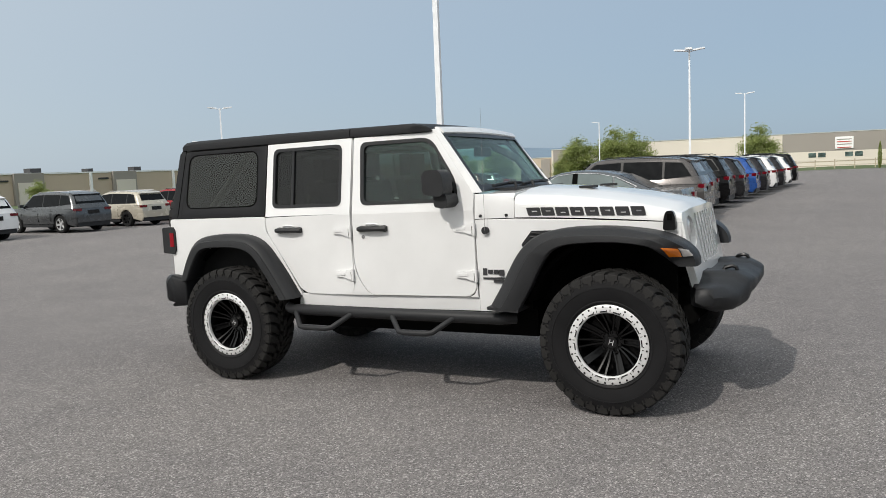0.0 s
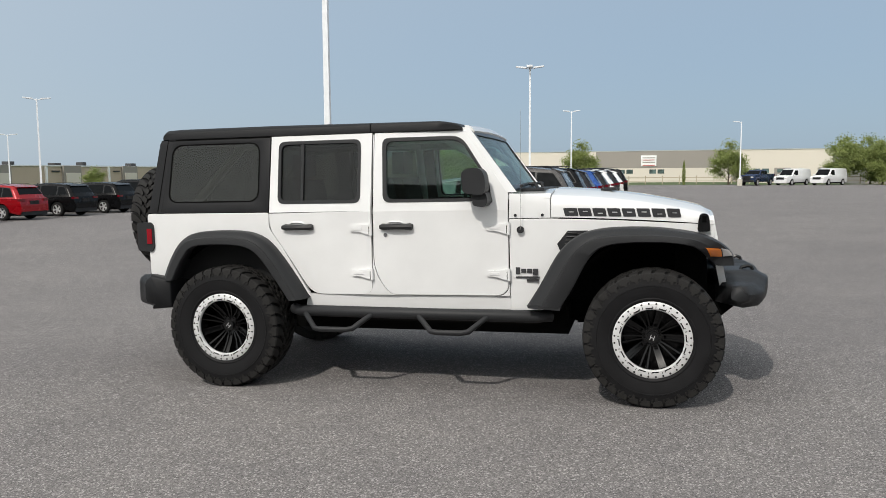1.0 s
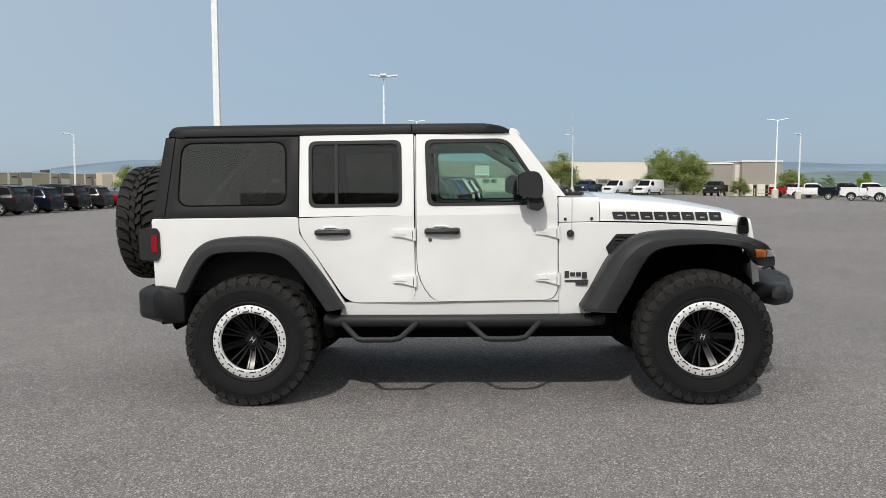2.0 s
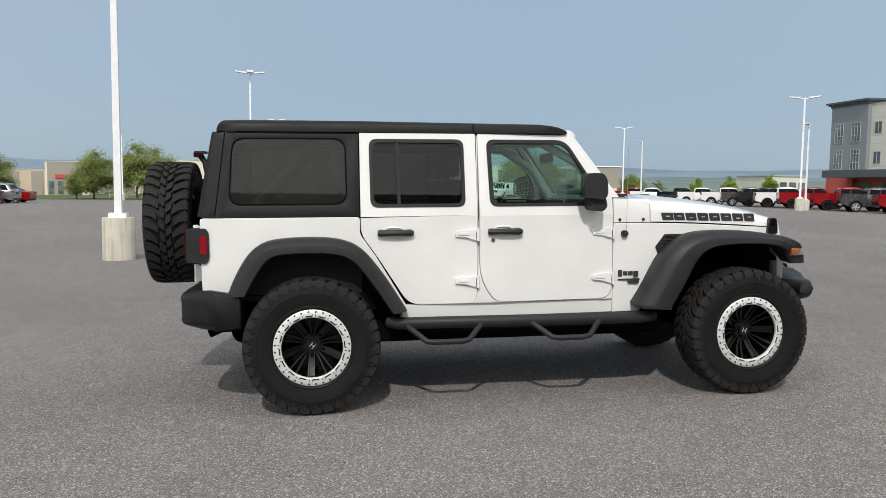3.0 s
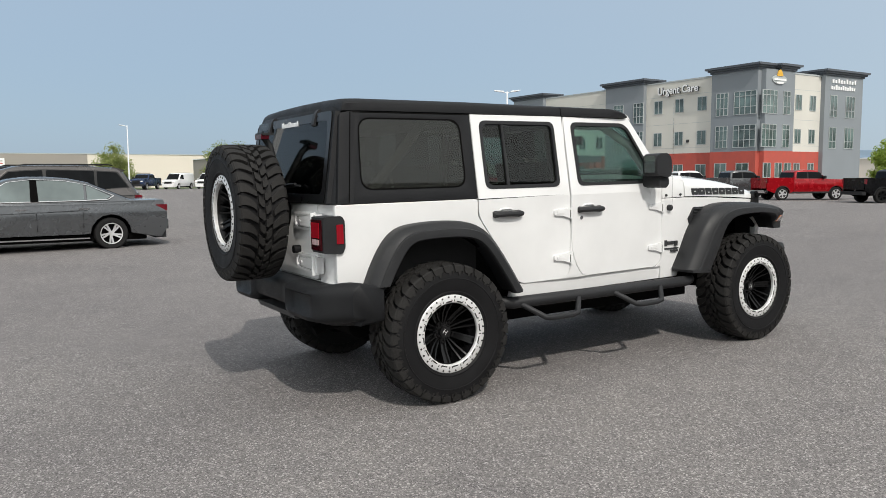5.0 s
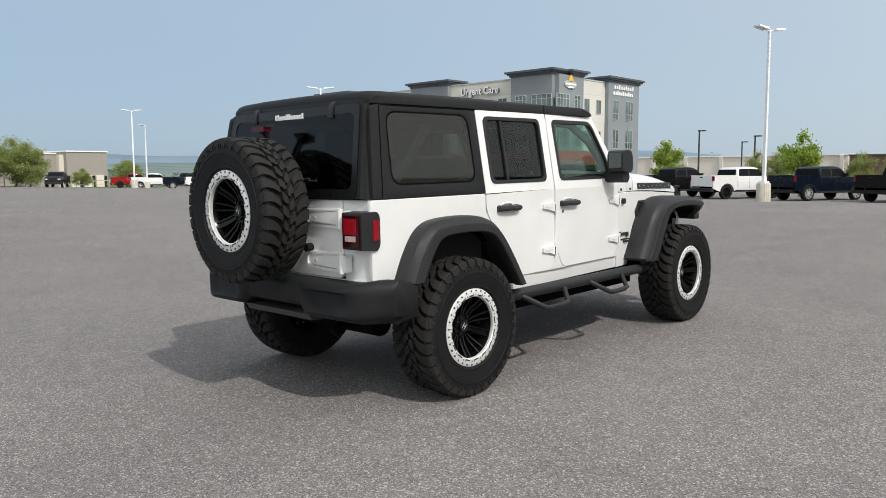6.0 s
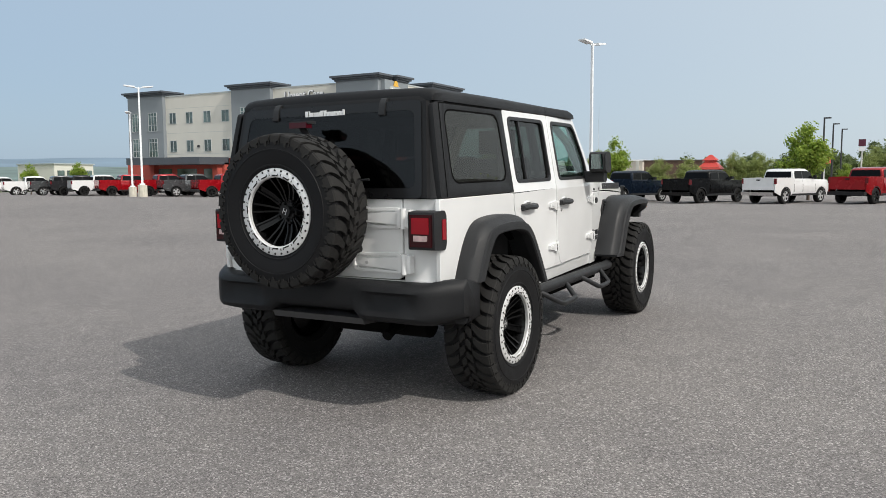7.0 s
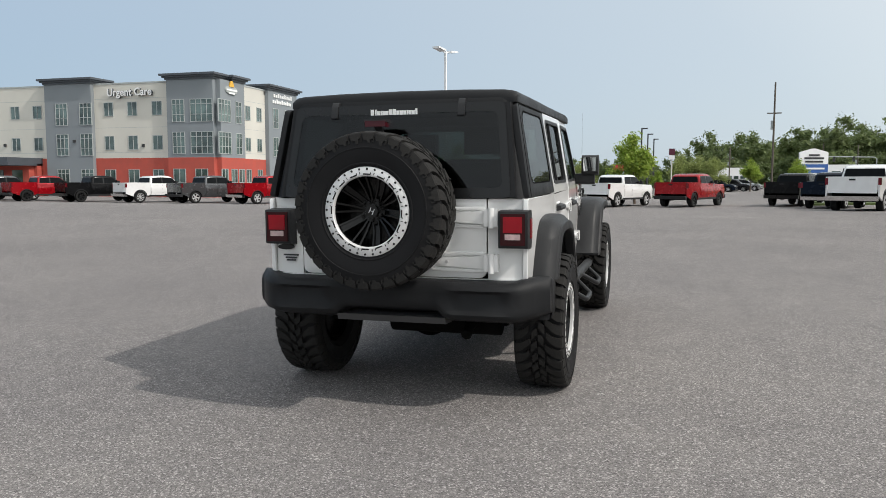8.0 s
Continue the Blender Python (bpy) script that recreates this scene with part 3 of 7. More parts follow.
def suv_white():
    T = thing("off_road_suv", "white four-door off-road car with black hardtop and mud tyres", "car", TILT)
    R, WB, YC = 0.44, 3.008, 0.818
    # wheels and tyres
    for x in (0.0, WB):
        big_wheel(T, pose(x, -YC, R, 0, 17 if x else 40, 0))
        big_wheel(T, pose(x, YC, R, 0, 20, 180))
    spare = big_wheel(T, pose(-0.972, 0.010, 1.205, 0, 0, 0) @ Matrix.Rotation(radians(-90), 4, "Z") @ Matrix.Rotation(radians(25), 4, "Y"), "spare_wheel")
    # --- body sides ---
    for s in (-1, 1):
        put = lambda x, z, s=s: (x, s * flank(x, z), z)
        # rear quarter with arch cut-out
        arch = [(0.59, 0.64), (0.48, 0.78), (0.36, 0.97), (0.22, 1.06), (-0.20, 1.06), (-0.36, 0.98), (-0.47, 0.80), (-0.50, 0.74)]
        q = [(0.626, 0.662), *arch, (-0.665, 0.74), (-0.685, 0.80), (-0.69, 1.262), (0.318, 1.262), (0.318, 1.15), (0.425, 0.997)]
        part("rear_quarter", soften(sheet(rounded(q, 0.02, 2), [], put, 0.03), 0.004, 1, 60), M["white"], T)
        # doors: lower skin, frame and window
        rd = rounded([(0.324, 1.262), (0.324, 1.15), (0.430, 1.0), (0.640, 0.674), (1.10, 0.674), (1.10, 1.262)], [0.0, 0.06, 0.05, 0.08, 0.08, 0.0], 6)
        edge_r = [(1.118, 1.262), (1.118, 0.955), (1.124, 0.885), (1.143, 0.815), (1.172, 0.758), (1.208, 0.708), (1.240, 0.683), (1.275, 0.674)]
        fd = edge_r + rounded([(1.30, 0.674), (2.068, 0.674), (2.068, 1.262)], [0.0, 0.10, 0.0], 6)
        rf = [(0.324, 1.262), (1.10, 1.262), (1.10, 1.812), (0.324, 1.812)]
        ff = [(1.118, 1.262), (2.068, 1.262), (2.068, 1.375), (1.765, 1.812), (1.118, 1.812)]
        rw = rounded([(0.400, 1.335), (1.012, 1.335), (1.008, 1.762), (0.396, 1.762)], 0.05)
        fw = rounded([(1.205, 1.335), (1.945, 1.335), (1.925, 1.475), (1.735, 1.762), (1.19, 1.762)], [0.05, 0.04, 0.06, 0.07, 0.05])
        for dn, low, up, win, hx, hinge_x, tint in (("rear_door", rd, rf, rw, 0.55, 1.10, "privacy_mid"), ("front_door", fd, ff, fw, 1.29, 2.068, "glass")):
            bm = sheet(low, [], put, 0.035)
            other = sheet(up, [win], put, 0.035)
            tmp = bpy.data.meshes.new("tmp")
            other.to_mesh(tmp)
            other.free()
            bm.from_mesh(tmp)
            bpy.data.meshes.remove(tmp)
            # weld the two halves along the belt line
            bmesh.ops.remove_doubles(bm, verts=bm.verts, dist=0.0008)
            bmesh.ops.delete(bm, geom=[f for f in bm.faces if all(abs(v.co.z - 1.262) < 0.0012 for v in f.verts)], context="FACES")
            d = part(dn, soften(bm, 0.004, 1, 60), M["white"], T)
            # window seal and pane
            out = [(x, z) for x, z in win]
            cx, cz = sum(p[0] for p in out) / len(out), sum(p[1] for p in out) / len(out)
            grow = lambda k: [(cx + (x - cx) * (1 + k / abs(0.33)), cz + (z - cz) * (1 + k / 0.22)) for x, z in out]
            part("window_seal", sheet(grow(0.012), [grow(-0.012)], lambda x, z, s=s: (x, s * (flank(x, z) + 0.004), z), 0.02), M["flare"], d)
            part("window_pane", sheet(grow(-0.006), [], lambda x, z, s=s: (x, s * (flank(x, z) - 0.012), z), 0.004), M[tint], d, "clear green-tinted glass" if tint == "glass" else "dark privacy glass")
            if dn == "rear_door":
                part("window_divider", sheet([(0.568, 1.33), (0.588, 1.33), (0.583, 1.77), (0.563, 1.77)], [], lambda x, z, s=s: (x, s * (flank(x, z) + 0.001), z), 0.018), M["flare"], d)
            # handle with grip and dished cup
            bm = bmesh.new()
            hy = flank(hx, 1.16)
            rings = []
            for k in range(13):
                u = k / 12
                hh = 0.020 + 0.008 * (abs(2 * u - 1) ** 3)
                dep = 0.030 + 0.014 * math.sin(math.pi * u)
                x = hx - 0.118 + 0.236 * u
                if k in (0, 12):
                    hh *= 0.6
                rings.append([(x, s * (hy - 0.004), 1.155 - hh), (x, s * (hy + dep), 1.155 - hh * 0.7), (x, s * (hy + dep + 0.006), 1.155), (x, s * (hy + dep), 1.155 + hh * 0.7), (x, s * (hy - 0.004), 1.155 + hh)])
            loft(bm, rings)
            part("door_handle", soften(bm, 0.004, 2), M["flare"], d, "black plastic door handle")
            bm = bmesh.new()
            tube(bm, [(hx - 0.062, s * (hy - 0.002), 1.180), (hx - 0.045, s * (hy + 0.006), 1.190), (hx + 0.02, s * (hy + 0.006), 1.190), (hx + 0.045, s * (hy - 0.002), 1.180)], 0.006, 8)
            part("handle_cup_rim", bm, M["white"], d)
            if dn == "front_door":
                bm = disc_y(bmesh.new(), 0.014, s * (hy - 0.003), s * (hy + 0.008), 14, 1.208, 1.098)
                part("lock_cylinder", soften(bm, 0.003, 1), M["chrome"], d)
            for hz in (1.140, 0.825):
                wy = flank(hinge_x, hz)
                bm = bmesh.new()
                pts = rounded([(hinge_x - 0.150, hz + 0.022), (hinge_x - 0.035, hz + 0.030), (hinge_x - 0.005, hz + 0.034), (hinge_x - 0.005, hz - 0.040), (hinge_x - 0.035, hz - 0.034), (hinge_x - 0.075, hz - 0.020), (hinge_x - 0.150, hz - 0.014)], 0.01, 2)
                prism(pts, s * (wy - 0.006), s * (wy + 0.014), 0.004, 2, bm)
                h = part("door_hinge", bm, M["white"], d)
                bm = bmesh.new()
                tube(bm, [(hinge_x + 0.004, s * (wy + 0.012), hz - 0.045), (hinge_x + 0.004, s * (wy + 0.012), hz + 0.040)], 0.011, 10)
                part("hinge_pin", soften(bm, 0.002, 1), M["white"], h)
                part("hinge_rib", soften(box(bmesh.new(), hinge_x - 0.13, hinge_x - 0.06, s * (wy + 0.019), s * (wy + 0.012), hz - 0.004, hz + 0.012), 0.002, 1), M["white"], h)
                part("hinge_gap", box(bmesh.new(), hinge_x - 0.010, hinge_x - 0.006, s * (wy + 0.0165), s * (wy + 0.004), hz - 0.034, hz + 0.018), M["dark"], h)
        post = [(1.1115, 1.80), *[(x - 0.0055, z) for x, z in edge_r[1:]], (1.27, 0.6735), (1.015, 0.6735)] + [(1.1035 - 0.08 * (1 - t) ** 2 + 0.0, 0.6755 + 0.083 * t ** 2) for t in (0.25, 0.5, 0.75, 1.0)] + [(1.1060, 1.80)]
        part("centre_post", sheet(post, [], lambda x, z, s=s: (x, s * (flank(x, z) - 0.001), z), 0.02), M["white"], T)
        corner = [(1.975, 0.6735), (2.073, 0.6735), (2.073, 0.775)] + [(2.0725 - 0.10 * (1 - t) ** 2, 0.6705 + 0.10 * t ** 2) for t in (0.85, 0.7, 0.5, 0.3, 0.15)]
        part("sill_corner", sheet(corner, [], lambda x, z, s=s: (x, s * (flank(x, z) - 0.001), z), 0.02), M["white"], T)
        # dark jamb behind the door gaps
        part("door_jamb", sheet([(0.30, 0.64), (2.09, 0.64), (2.09, 1.37), (1.80, 1.80), (1.73, 1.80), (1.96, 1.47), (1.98, 1.32), (1.18, 1.32), (1.17, 1.80), (1.05, 1.80), (1.05, 1.32), (0.38, 1.32), (0.37, 1.80), (0.30, 1.80)], [], lambda x, z, s=s: (x, s * (flank(x, z) - 0.042), z), 0.01), M["dark"], T)
        # sill
        part("sill", soften(sheet(rounded([(0.58, 0.575), (2.30, 0.575), (2.30, 0.672), (0.60, 0.672)], 0.01, 2), [], lambda x, z, s=s: (x, s * (flank(x, z) - 0.004), z), 0.03), 0.004, 1, 60), M["white"], T)
        # dark strip added below the sill to stop sun passing above the step
        part("sill_flange", bx(0.56, 2.34, min(s * 0.772, s * 0.800), max(s * 0.772, s * 0.800), 0.520, 0.577), M["dark"], T)
        # side of the cowl and front wing
        wing = [(2.076, 0.575), (2.27, 0.575), (2.36, 0.67), (2.53, 0.93), (2.66, 1.06), (3.40, 1.06), (3.398, 1.148), (2.76, 1.185), (2.35, 1.20), (2.076, 1.20)]
        part("front_wing", soften(sheet(wing, [], put, 0.03), 0.004, 1, 60), M["white"], T)
        part("cowl_side", soften(sheet(rounded([(2.076, 1.206), (2.350, 1.206), (2.350, 1.335), (2.335, 1.352), (2.10, 1.372), (2.076, 1.372)], [0, 0, .01, .01, .02, 0], 3), [], put, 0.03), 0.005, 2, 60), M["white"], T)
        for bxp in (2.118, 2.298):
            bm = disc_y(bmesh.new(), 0.010, s * (flank(bxp, 1.225) - 0.002), s * (flank(bxp, 1.225) + 0.007), 10, bxp, 1.225)
            part("cowl_bolt", soften(bm, 0.003, 1), M["flare"], T)
        # vent behind the arch
        part("wing_vent", soften(sheet([(2.395, 1.03), (2.465, 1.118), (2.60, 1.118), (2.50, 0.97), (2.425, 0.96)], [], lambda x, z, s=s: (x, s * (flank(x, z) + 0.010), z), 0.012), 0.003, 1), M["flare"], T, "black vent mesh")
        bm = bmesh.new()
        for k in range(6):
            a = k / 5
            tube(bm, [(2.412 + 0.03 * a + 0.02, s * (flank(2.45, 1.03) + 0.014), 0.98 + 0.125 * a), (2.50 + 0.05 * a, s * (flank(2.45, 1.03) + 0.014), 0.985 + 0.115 * a)], 0.004, 6)
        part("vent_slat", bm, M["black"], T)
        # flares
        fo = [(2.215, 0.642), (2.30, 0.775), (2.40, 0.968), (2.50, 1.072), (2.60, 1.118), (2.72, 1.138), (2.86, 1.143), (3.02, 1.140), (3.18, 1.122), (3.30, 1.100), (3.40, 1.062), (3.470, 1.01), (3.508, 0.955), (3.508, 0.900)]
        fi = [(2.432, 0.630), (2.515, 0.765), (2.572, 0.882), (2.630, 0.975), (2.69, 1.022), (2.77, 1.044), (2.90, 1.054), (3.00, 1.055), (3.10, 1.053), (3.21, 1.040), (3.275, 1.018), (3.330, 0.965), (3.372, 0.915), (3.40, 0.900)]
        tp = lambda x: 0.03 * smoothstep(3.28, 3.40, x) + 0.115 * smoothstep(3.39, 3.54, x)
        fl = part("front_flare", flare(fo, fi, s, 0.64, 0.945, tp), M["flare"], T, "wide black plastic front arch flare", 42)
        part("flare_foot", soften(prism([(2.215, 0.644), (2.434, 0.631), (2.431, 0.612), (2.222, 0.624)], s * 0.74, s * 0.942), 0.01, 2), M["flare"], T)
        part("side_lamp", flare_lens(fo, fi, s, 0.945, tp, ((37.7, 0.68), (39.2, 0.26), (40.9, 0.46), (40.2, 0.86))), M["amber"], fl, "amber side marker lens", 40)
        part("day_lamp", flare_lens(fo, fi, s, 0.945, tp, ((39.1, 0.22), (40.0, 0.03), (41.2, 0.05), (40.95, 0.42))), M["clear_lens"], fl, "clear daytime lamp lens", 40)
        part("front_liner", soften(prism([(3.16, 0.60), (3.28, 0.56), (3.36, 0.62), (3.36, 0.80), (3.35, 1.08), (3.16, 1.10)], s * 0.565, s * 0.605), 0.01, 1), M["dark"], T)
        ro = [(-0.525, 0.775), (-0.472, 0.905), (-0.402, 1.022), (-0.342, 1.082), (-0.268, 1.120), (-0.11, 1.137), (0.11, 1.136), (0.24, 1.110), (0.33, 1.058), (0.41, 0.966), (0.50, 0.840), (0.618, 0.648)]
        ri = [(-0.410, 0.775), (-0.355, 0.878), (-0.310, 0.950), (-0.256, 1.014), (-0.184, 1.034), (-0.05, 1.038), (0.09, 1.037), (0.205, 1.020), (0.285, 0.970), (0.374, 0.852), (0.464, 0.721), (0.515, 0.640)]
        part("rear_flare", flare(ro, ri, s, 0.74, 0.945), M["flare"], T, "wide black plastic rear arch flare", 30)
        # wheel-house liners
        for xc in (0.0, WB):
            bm = bmesh.new()
            n = 16
            rings = []
            for k in range(n + 1):
                a0 = 0.26 if xc else 0.10
                a = math.pi * (a0 + (0.90 - a0) * k / n)
                yo = 0.62 if xc and a < 1.1 else 0.80
                rings.append([(xc + 0.56 * math.cos(a), s * 0.32, 0.48 + 0.58 * math.sin(a)), (xc + 0.56 * math.cos(a), s * yo, 0.48 + 0.58 * math.sin(a)),
                              (xc + 0.585 * math.cos(a), s * yo, 0.48 + 0.605 * math.sin(a)), (xc + 0.585 * math.cos(a), s * 0.32, 0.48 + 0.605 * math.sin(a))])
            loft(bm, rings)
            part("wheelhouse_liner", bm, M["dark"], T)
        # side step: main tube and two dropped hoops
        bm = bmesh.new()
        tube(bm, [(0.50, s * 0.80, 0.565), (0.56, s * 0.845, 0.560), (1.4, s * 0.85, 0.556), (2.26, s * 0.845, 0.552), (2.36, s * 0.79, 0.552)], 0.040, 14)
        st = part("side_step", bm, M["flare"], T, "black tubular side step")
        for x0, x1 in ((0.60, 1.13), (1.44, 1.95)):
            bm = bmesh.new()
            tube(bm, [(x0, s * 0.85, 0.555), (x0 + 0.03, s * 0.89, 0.535), (x0 + 0.13, s * 0.985, 0.462), (x0 + 0.17, s * 0.99, 0.456), (x1 - 0.17, s * 0.99, 0.456), (x1 - 0.12, s * 0.985, 0.465), (x1 - 0.03, s * 0.89, 0.535), (x1, s * 0.85, 0.555)], 0.019, 10)
            part("step_hoop", bm, M["flare"], st)
        # mirrors
        m0 = prism(rounded([(1.80, 1.385), (1.93, 1.365), (1.955, 1.40), (1.95, 1.50), (1.92, 1.545), (1.83, 1.545), (1.795, 1.52)], 0.03), s * 0.825, s * 0.965, 0.028, 3)
        mi = part("door_mirror", m0, M["flare"], T, "black plastic door mirror")
        part("mirror_glass", soften(box(bmesh.new(), 1.792, 1.800, s * 0.842, s * 0.948, 1.405, 1.525), 0.002, 1), M["mirror"], mi)
        part("mirror_arm", soften(prism(rounded([(1.86, 1.30), (1.93, 1.285), (1.965, 1.32), (1.95, 1.385), (1.86, 1.385)], 0.02, 3), s * 0.76, s * 0.93), 0.015, 2), M["flare"], mi)
        # tail lamps
        tl = part("tail_lamp", soften(prism(rounded([(-0.775, 0.985), (-0.775, 1.195), (-0.655, 1.20), (-0.635, 1.17), (-0.635, 1.01), (-0.655, 0.975)], 0.012, 2), s * 0.650, s * 0.818), 0.022, 3), M["flare"], T, "square tail lamp in a black housing")
        part("red_lens", soften(box(bmesh.new(), -0.786, -0.772, s * 0.664, s * 0.804, 1.002, 1.180), 0.0065, 2), M["deep_red"], tl)
        part("brake_lens", soften(box(bmesh.new(), -0.7905, -0.784, s * 0.680, s * 0.788, 1.074, 1.164), 0.010, 2), M["red_lens"], tl, "bright red inset lens")
        part("reverse_lens", soften(box(bmesh.new(), -0.7905, -0.784, s * 0.690, s * 0.778, 1.034, 1.066), 0.004, 1), M["reverse"], tl, "pale pink reversing lens")
        part("side_lens", soften(box(bmesh.new(), -0.690, -0.648, s * 0.812, s * 0.8225, 1.036, 1.150), 0.004, 1), M["red_lens"], tl)
        # hood latch
        fy = flank(3.33, 1.15)
        bm = prism(rounded([(3.292, 1.105), (3.298, 1.185), (3.312, 1.222), (3.352, 1.222), (3.366, 1.185), (3.370, 1.105)], 0.016, 3), s * (fy - 0.01), s * (fy + 0.030), 0.008, 2)
        hl0 = part("hood_latch", bm, M["black"], T, "black rubber hood latch")
        part("latch_slot", bx(3.320, 3.346, s * fy + 0.024 * s, s * fy + 0.036 * s, 1.165, 1.205, 0.004, 1), M["dark"], hl0)
        part("latch_plate", bx(3.285, 3.377, s * fy - 0.004 * s, s * fy + 0.008 * s, 1.095, 1.11, 0.003, 1), M["white"], hl0)
        # hardtop quarter with window
        qo = rounded([(-0.672, 1.268), (0.316, 1.268), (0.316, 1.812), (-0.545, 1.812), (-0.60, 1.80)], [0.02, 0, 0, 0.02, 0.02])
        qw = rounded([(-0.512, 1.343), (0.238, 1.343), (0.234, 1.776), (-0.490, 1.776)], 0.085, 6)
        h = part("hardtop_side", soften(sheet(qo, [qw], lambda x, z, s=s: (x, s * (flank(x, z) + 0.003), z), 0.035), 0.006, 2, 60), M["hardtop"], T)
        cx, cz = -0.137, 1.56
        gq = lambda k: [(cx + (x - cx) * (1 + k / 0.36), cz + (z - cz) * (1 + k / 0.21)) for x, z in qw]
        part("window_seal", sheet(gq(0.001), [gq(-0.007)], lambda x, z, s=s: (x, s * (flank(x, z) + 0.0045), z), 0.016), M["dark"], h)
        part("quarter_pane", sheet(gq(-0.006), [], lambda x, z, s=s: (x, s * (flank(x, z) + 0.001), z), 0.004), M["privacy"], h, "dark privacy glass")
        # seams of the hardtop
        part("roof_seam_line", sheet([(-0.52, 1.806), (0.316, 1.806), (0.316, 1.812), (-0.52, 1.812)], [], lambda x, z, s=s: (x, s * (flank(x, z) + 0.005), z), 0.004), M["dark"], h)
        part("corner_seam", sheet([(-0.535, 1.81), (-0.529, 1.81), (-0.594, 1.272), (-0.600, 1.272)], [], lambda x, z, s=s: (x, s * (flank(x, z) + 0.005), z), 0.004), M["dark"], h)
        # windscreen pillar
        n4 = 8
        rings = []
        for k in range(n4 + 1):
            t = k / n4
            x, z = 2.125 - 0.335 * t, 1.380 + 0.450 * t
            w = flank(min(x, 2.07), z)
            rings.append([(x - 0.085, s * w, z), (x - 0.02, s * (w - 0.004), z), (x, s * (w - 0.020), z), (x - 0.018, s * (w - 0.040), z), (x - 0.050, s * (w - 0.080), z), (x - 0.085, s * (w - 0.030), z)])
        part("windscreen_pillar", soften(loft(bmesh.new(), rings), 0.008, 2), M["white"], T)
        # rear wiper-door hinges above the glass
        bm = prism(rounded([(-0.580, 1.846), (-0.604, 1.844), (-0.626, 1.815), (-0.646, 1.745), (-0.628, 1.738), (-0.604, 1.790), (-0.58, 1.815)], 0.008, 2), s * 0.40 - 0.021, s * 0.40 + 0.021, 0.006, 2)
        part("glass_hinge", bm, M["flare"], T)
    # --- bonnet ---
    def hood_ring(x):
        t = (x - 2.35) / 1.0
        w = flank(x, 1.2) + 0.002
        edge = 1.208 - 0.052 * t ** 1.5
        zs = 1.352 - 0.098 * t ** 2.2 - 0.035 * t
        zc = zs + 0.048 - 0.01 * t
        half = [(w, edge), (w - 0.004, edge + (zs - edge) * 0.5), (w - 0.014, zs - 0.030), (w - 0.035, zs - 0.008), (w - 0.075, zs + 0.006), (w * 0.72, zs + 0.016), (w * 0.62, zs + 0.034), (w * 0.3, zc)]
        return [(x, -y, z) for y, z in half] + [(x, 0, zc + 0.002)] + [(x, y, z) for y, z in half[::-1]]
    rings = [hood_ring(2.355 + 0.985 * k / 14) for k in range(15)]
    last = [[(x, y * m, 1.150 + (z - 1.158) * q) for _, y, z in rings[-1]] for x, m, q in ((3.375, 0.992, 0.86), (3.400, 0.985, 0.62))]
    part("bonnet", loft(bmesh.new(), rings + last), M["white"], T, "white sculpted bonnet with dark side lettering blocks")
    for s in (-1, 1):
        # decal blocks on the bonnet side
        for k in range(8):
            x = 2.445 + k * 0.0945
            wv = 0.086 if k != 0 else 0.092
            f = lambda xx: flank(xx, 1.2)
            pts = [(x - 0.012, 1.276 - 0.012 * k / 7), (x + wv - 0.014, 1.274 - 0.013 * k / 7), (x + wv, 1.214 - 0.017 * k / 7), (x + 0.004, 1.215 - 0.016 * k / 7)]
            (ax, az), (bx_, bz), (cx, cz), (dx, dz) = pts
            at = lambda u, v: (ax * (1 - u) * (1 - v) + bx_ * u * (1 - v) + cx * u * v + dx * (1 - u) * v, az * (1 - u) * (1 - v) + bz * u * (1 - v) + cz * u * v + dz * (1 - u) * v)
            v0 = (0.44, 0.40, 0.58, 0.46)[k % 4]
            slit = rounded([at(0.34, v0), at(0.74, v0), at(0.74, v0 + 0.13), at(0.34, v0 + 0.13)], 0.002, 2)
            part("decal_block", sheet(rounded([at(0, 0.10), at(1, 0.10), at(1, 0.97), at(0, 0.97)], 0.006, 2), [slit], lambda px, pz, s=s: (px, s * (flank(px, 1.2) + 0.005), pz), 0.0035), M["decal"], T)
        for (x0, x1, z0, z1) in ((2.115, 2.145, 0.825, 0.872), (2.152, 2.185, 0.835, 0.862), (2.192, 2.225, 0.835, 0.862), (2.232, 2.265, 0.822, 0.862), (2.115, 2.275, 0.798, 0.810), (2.19, 2.27, 0.776, 0.792)):
            yy = flank(2.2, 0.83)
            part("badge_block", box(bmesh.new(), x0, x1, s * (yy - 0.012), s * (yy + 0.0012), z0, z1), M["decal"], T)
    # bonnet vents
    for s in (-1, 1):
        part("bonnet_vent", soften(box(bmesh.new(), 2.66, 2.77, s * 0.26 - 0.04, s * 0.26 + 0.04, 1.372, 1.389), 0.006, 2), M["flare"], T)
    # cowl panel with wipers
    bm = bmesh.new()
    loft(bm, [[(x, y, z) for y, z in ((-0.73, 1.335), (-0.70, 1.368), (-0.3, 1.392), (0.3, 1.392), (0.70, 1.368), (0.73, 1.335))] for x in (2.06, 2.35)], cap=True)
    part("cowl_panel", bm, M["white"], T)
    part("cowl_grille", soften(box(bmesh.new(), 2.115, 2.28, -0.50, 0.50, 1.385, 1.401), 0.004, 1), M["flare"], T)
    for y0, y1 in ((-0.55, -0.06), (0.02, 0.52)):
        bm = bmesh.new()
        tube(bm, [(2.215, y0 * 0.6, 1.395), (2.195, y0 * 0.6 + 0.02, 1.435), (2.150, (y0 + y1) / 2, 1.430)], 0.012, 8)
        tube(bm, [(2.128, y0, 1.418), (2.140, (y0 + y1) / 2, 1.432), (2.142, y1, 1.430)], 0.012, 8)
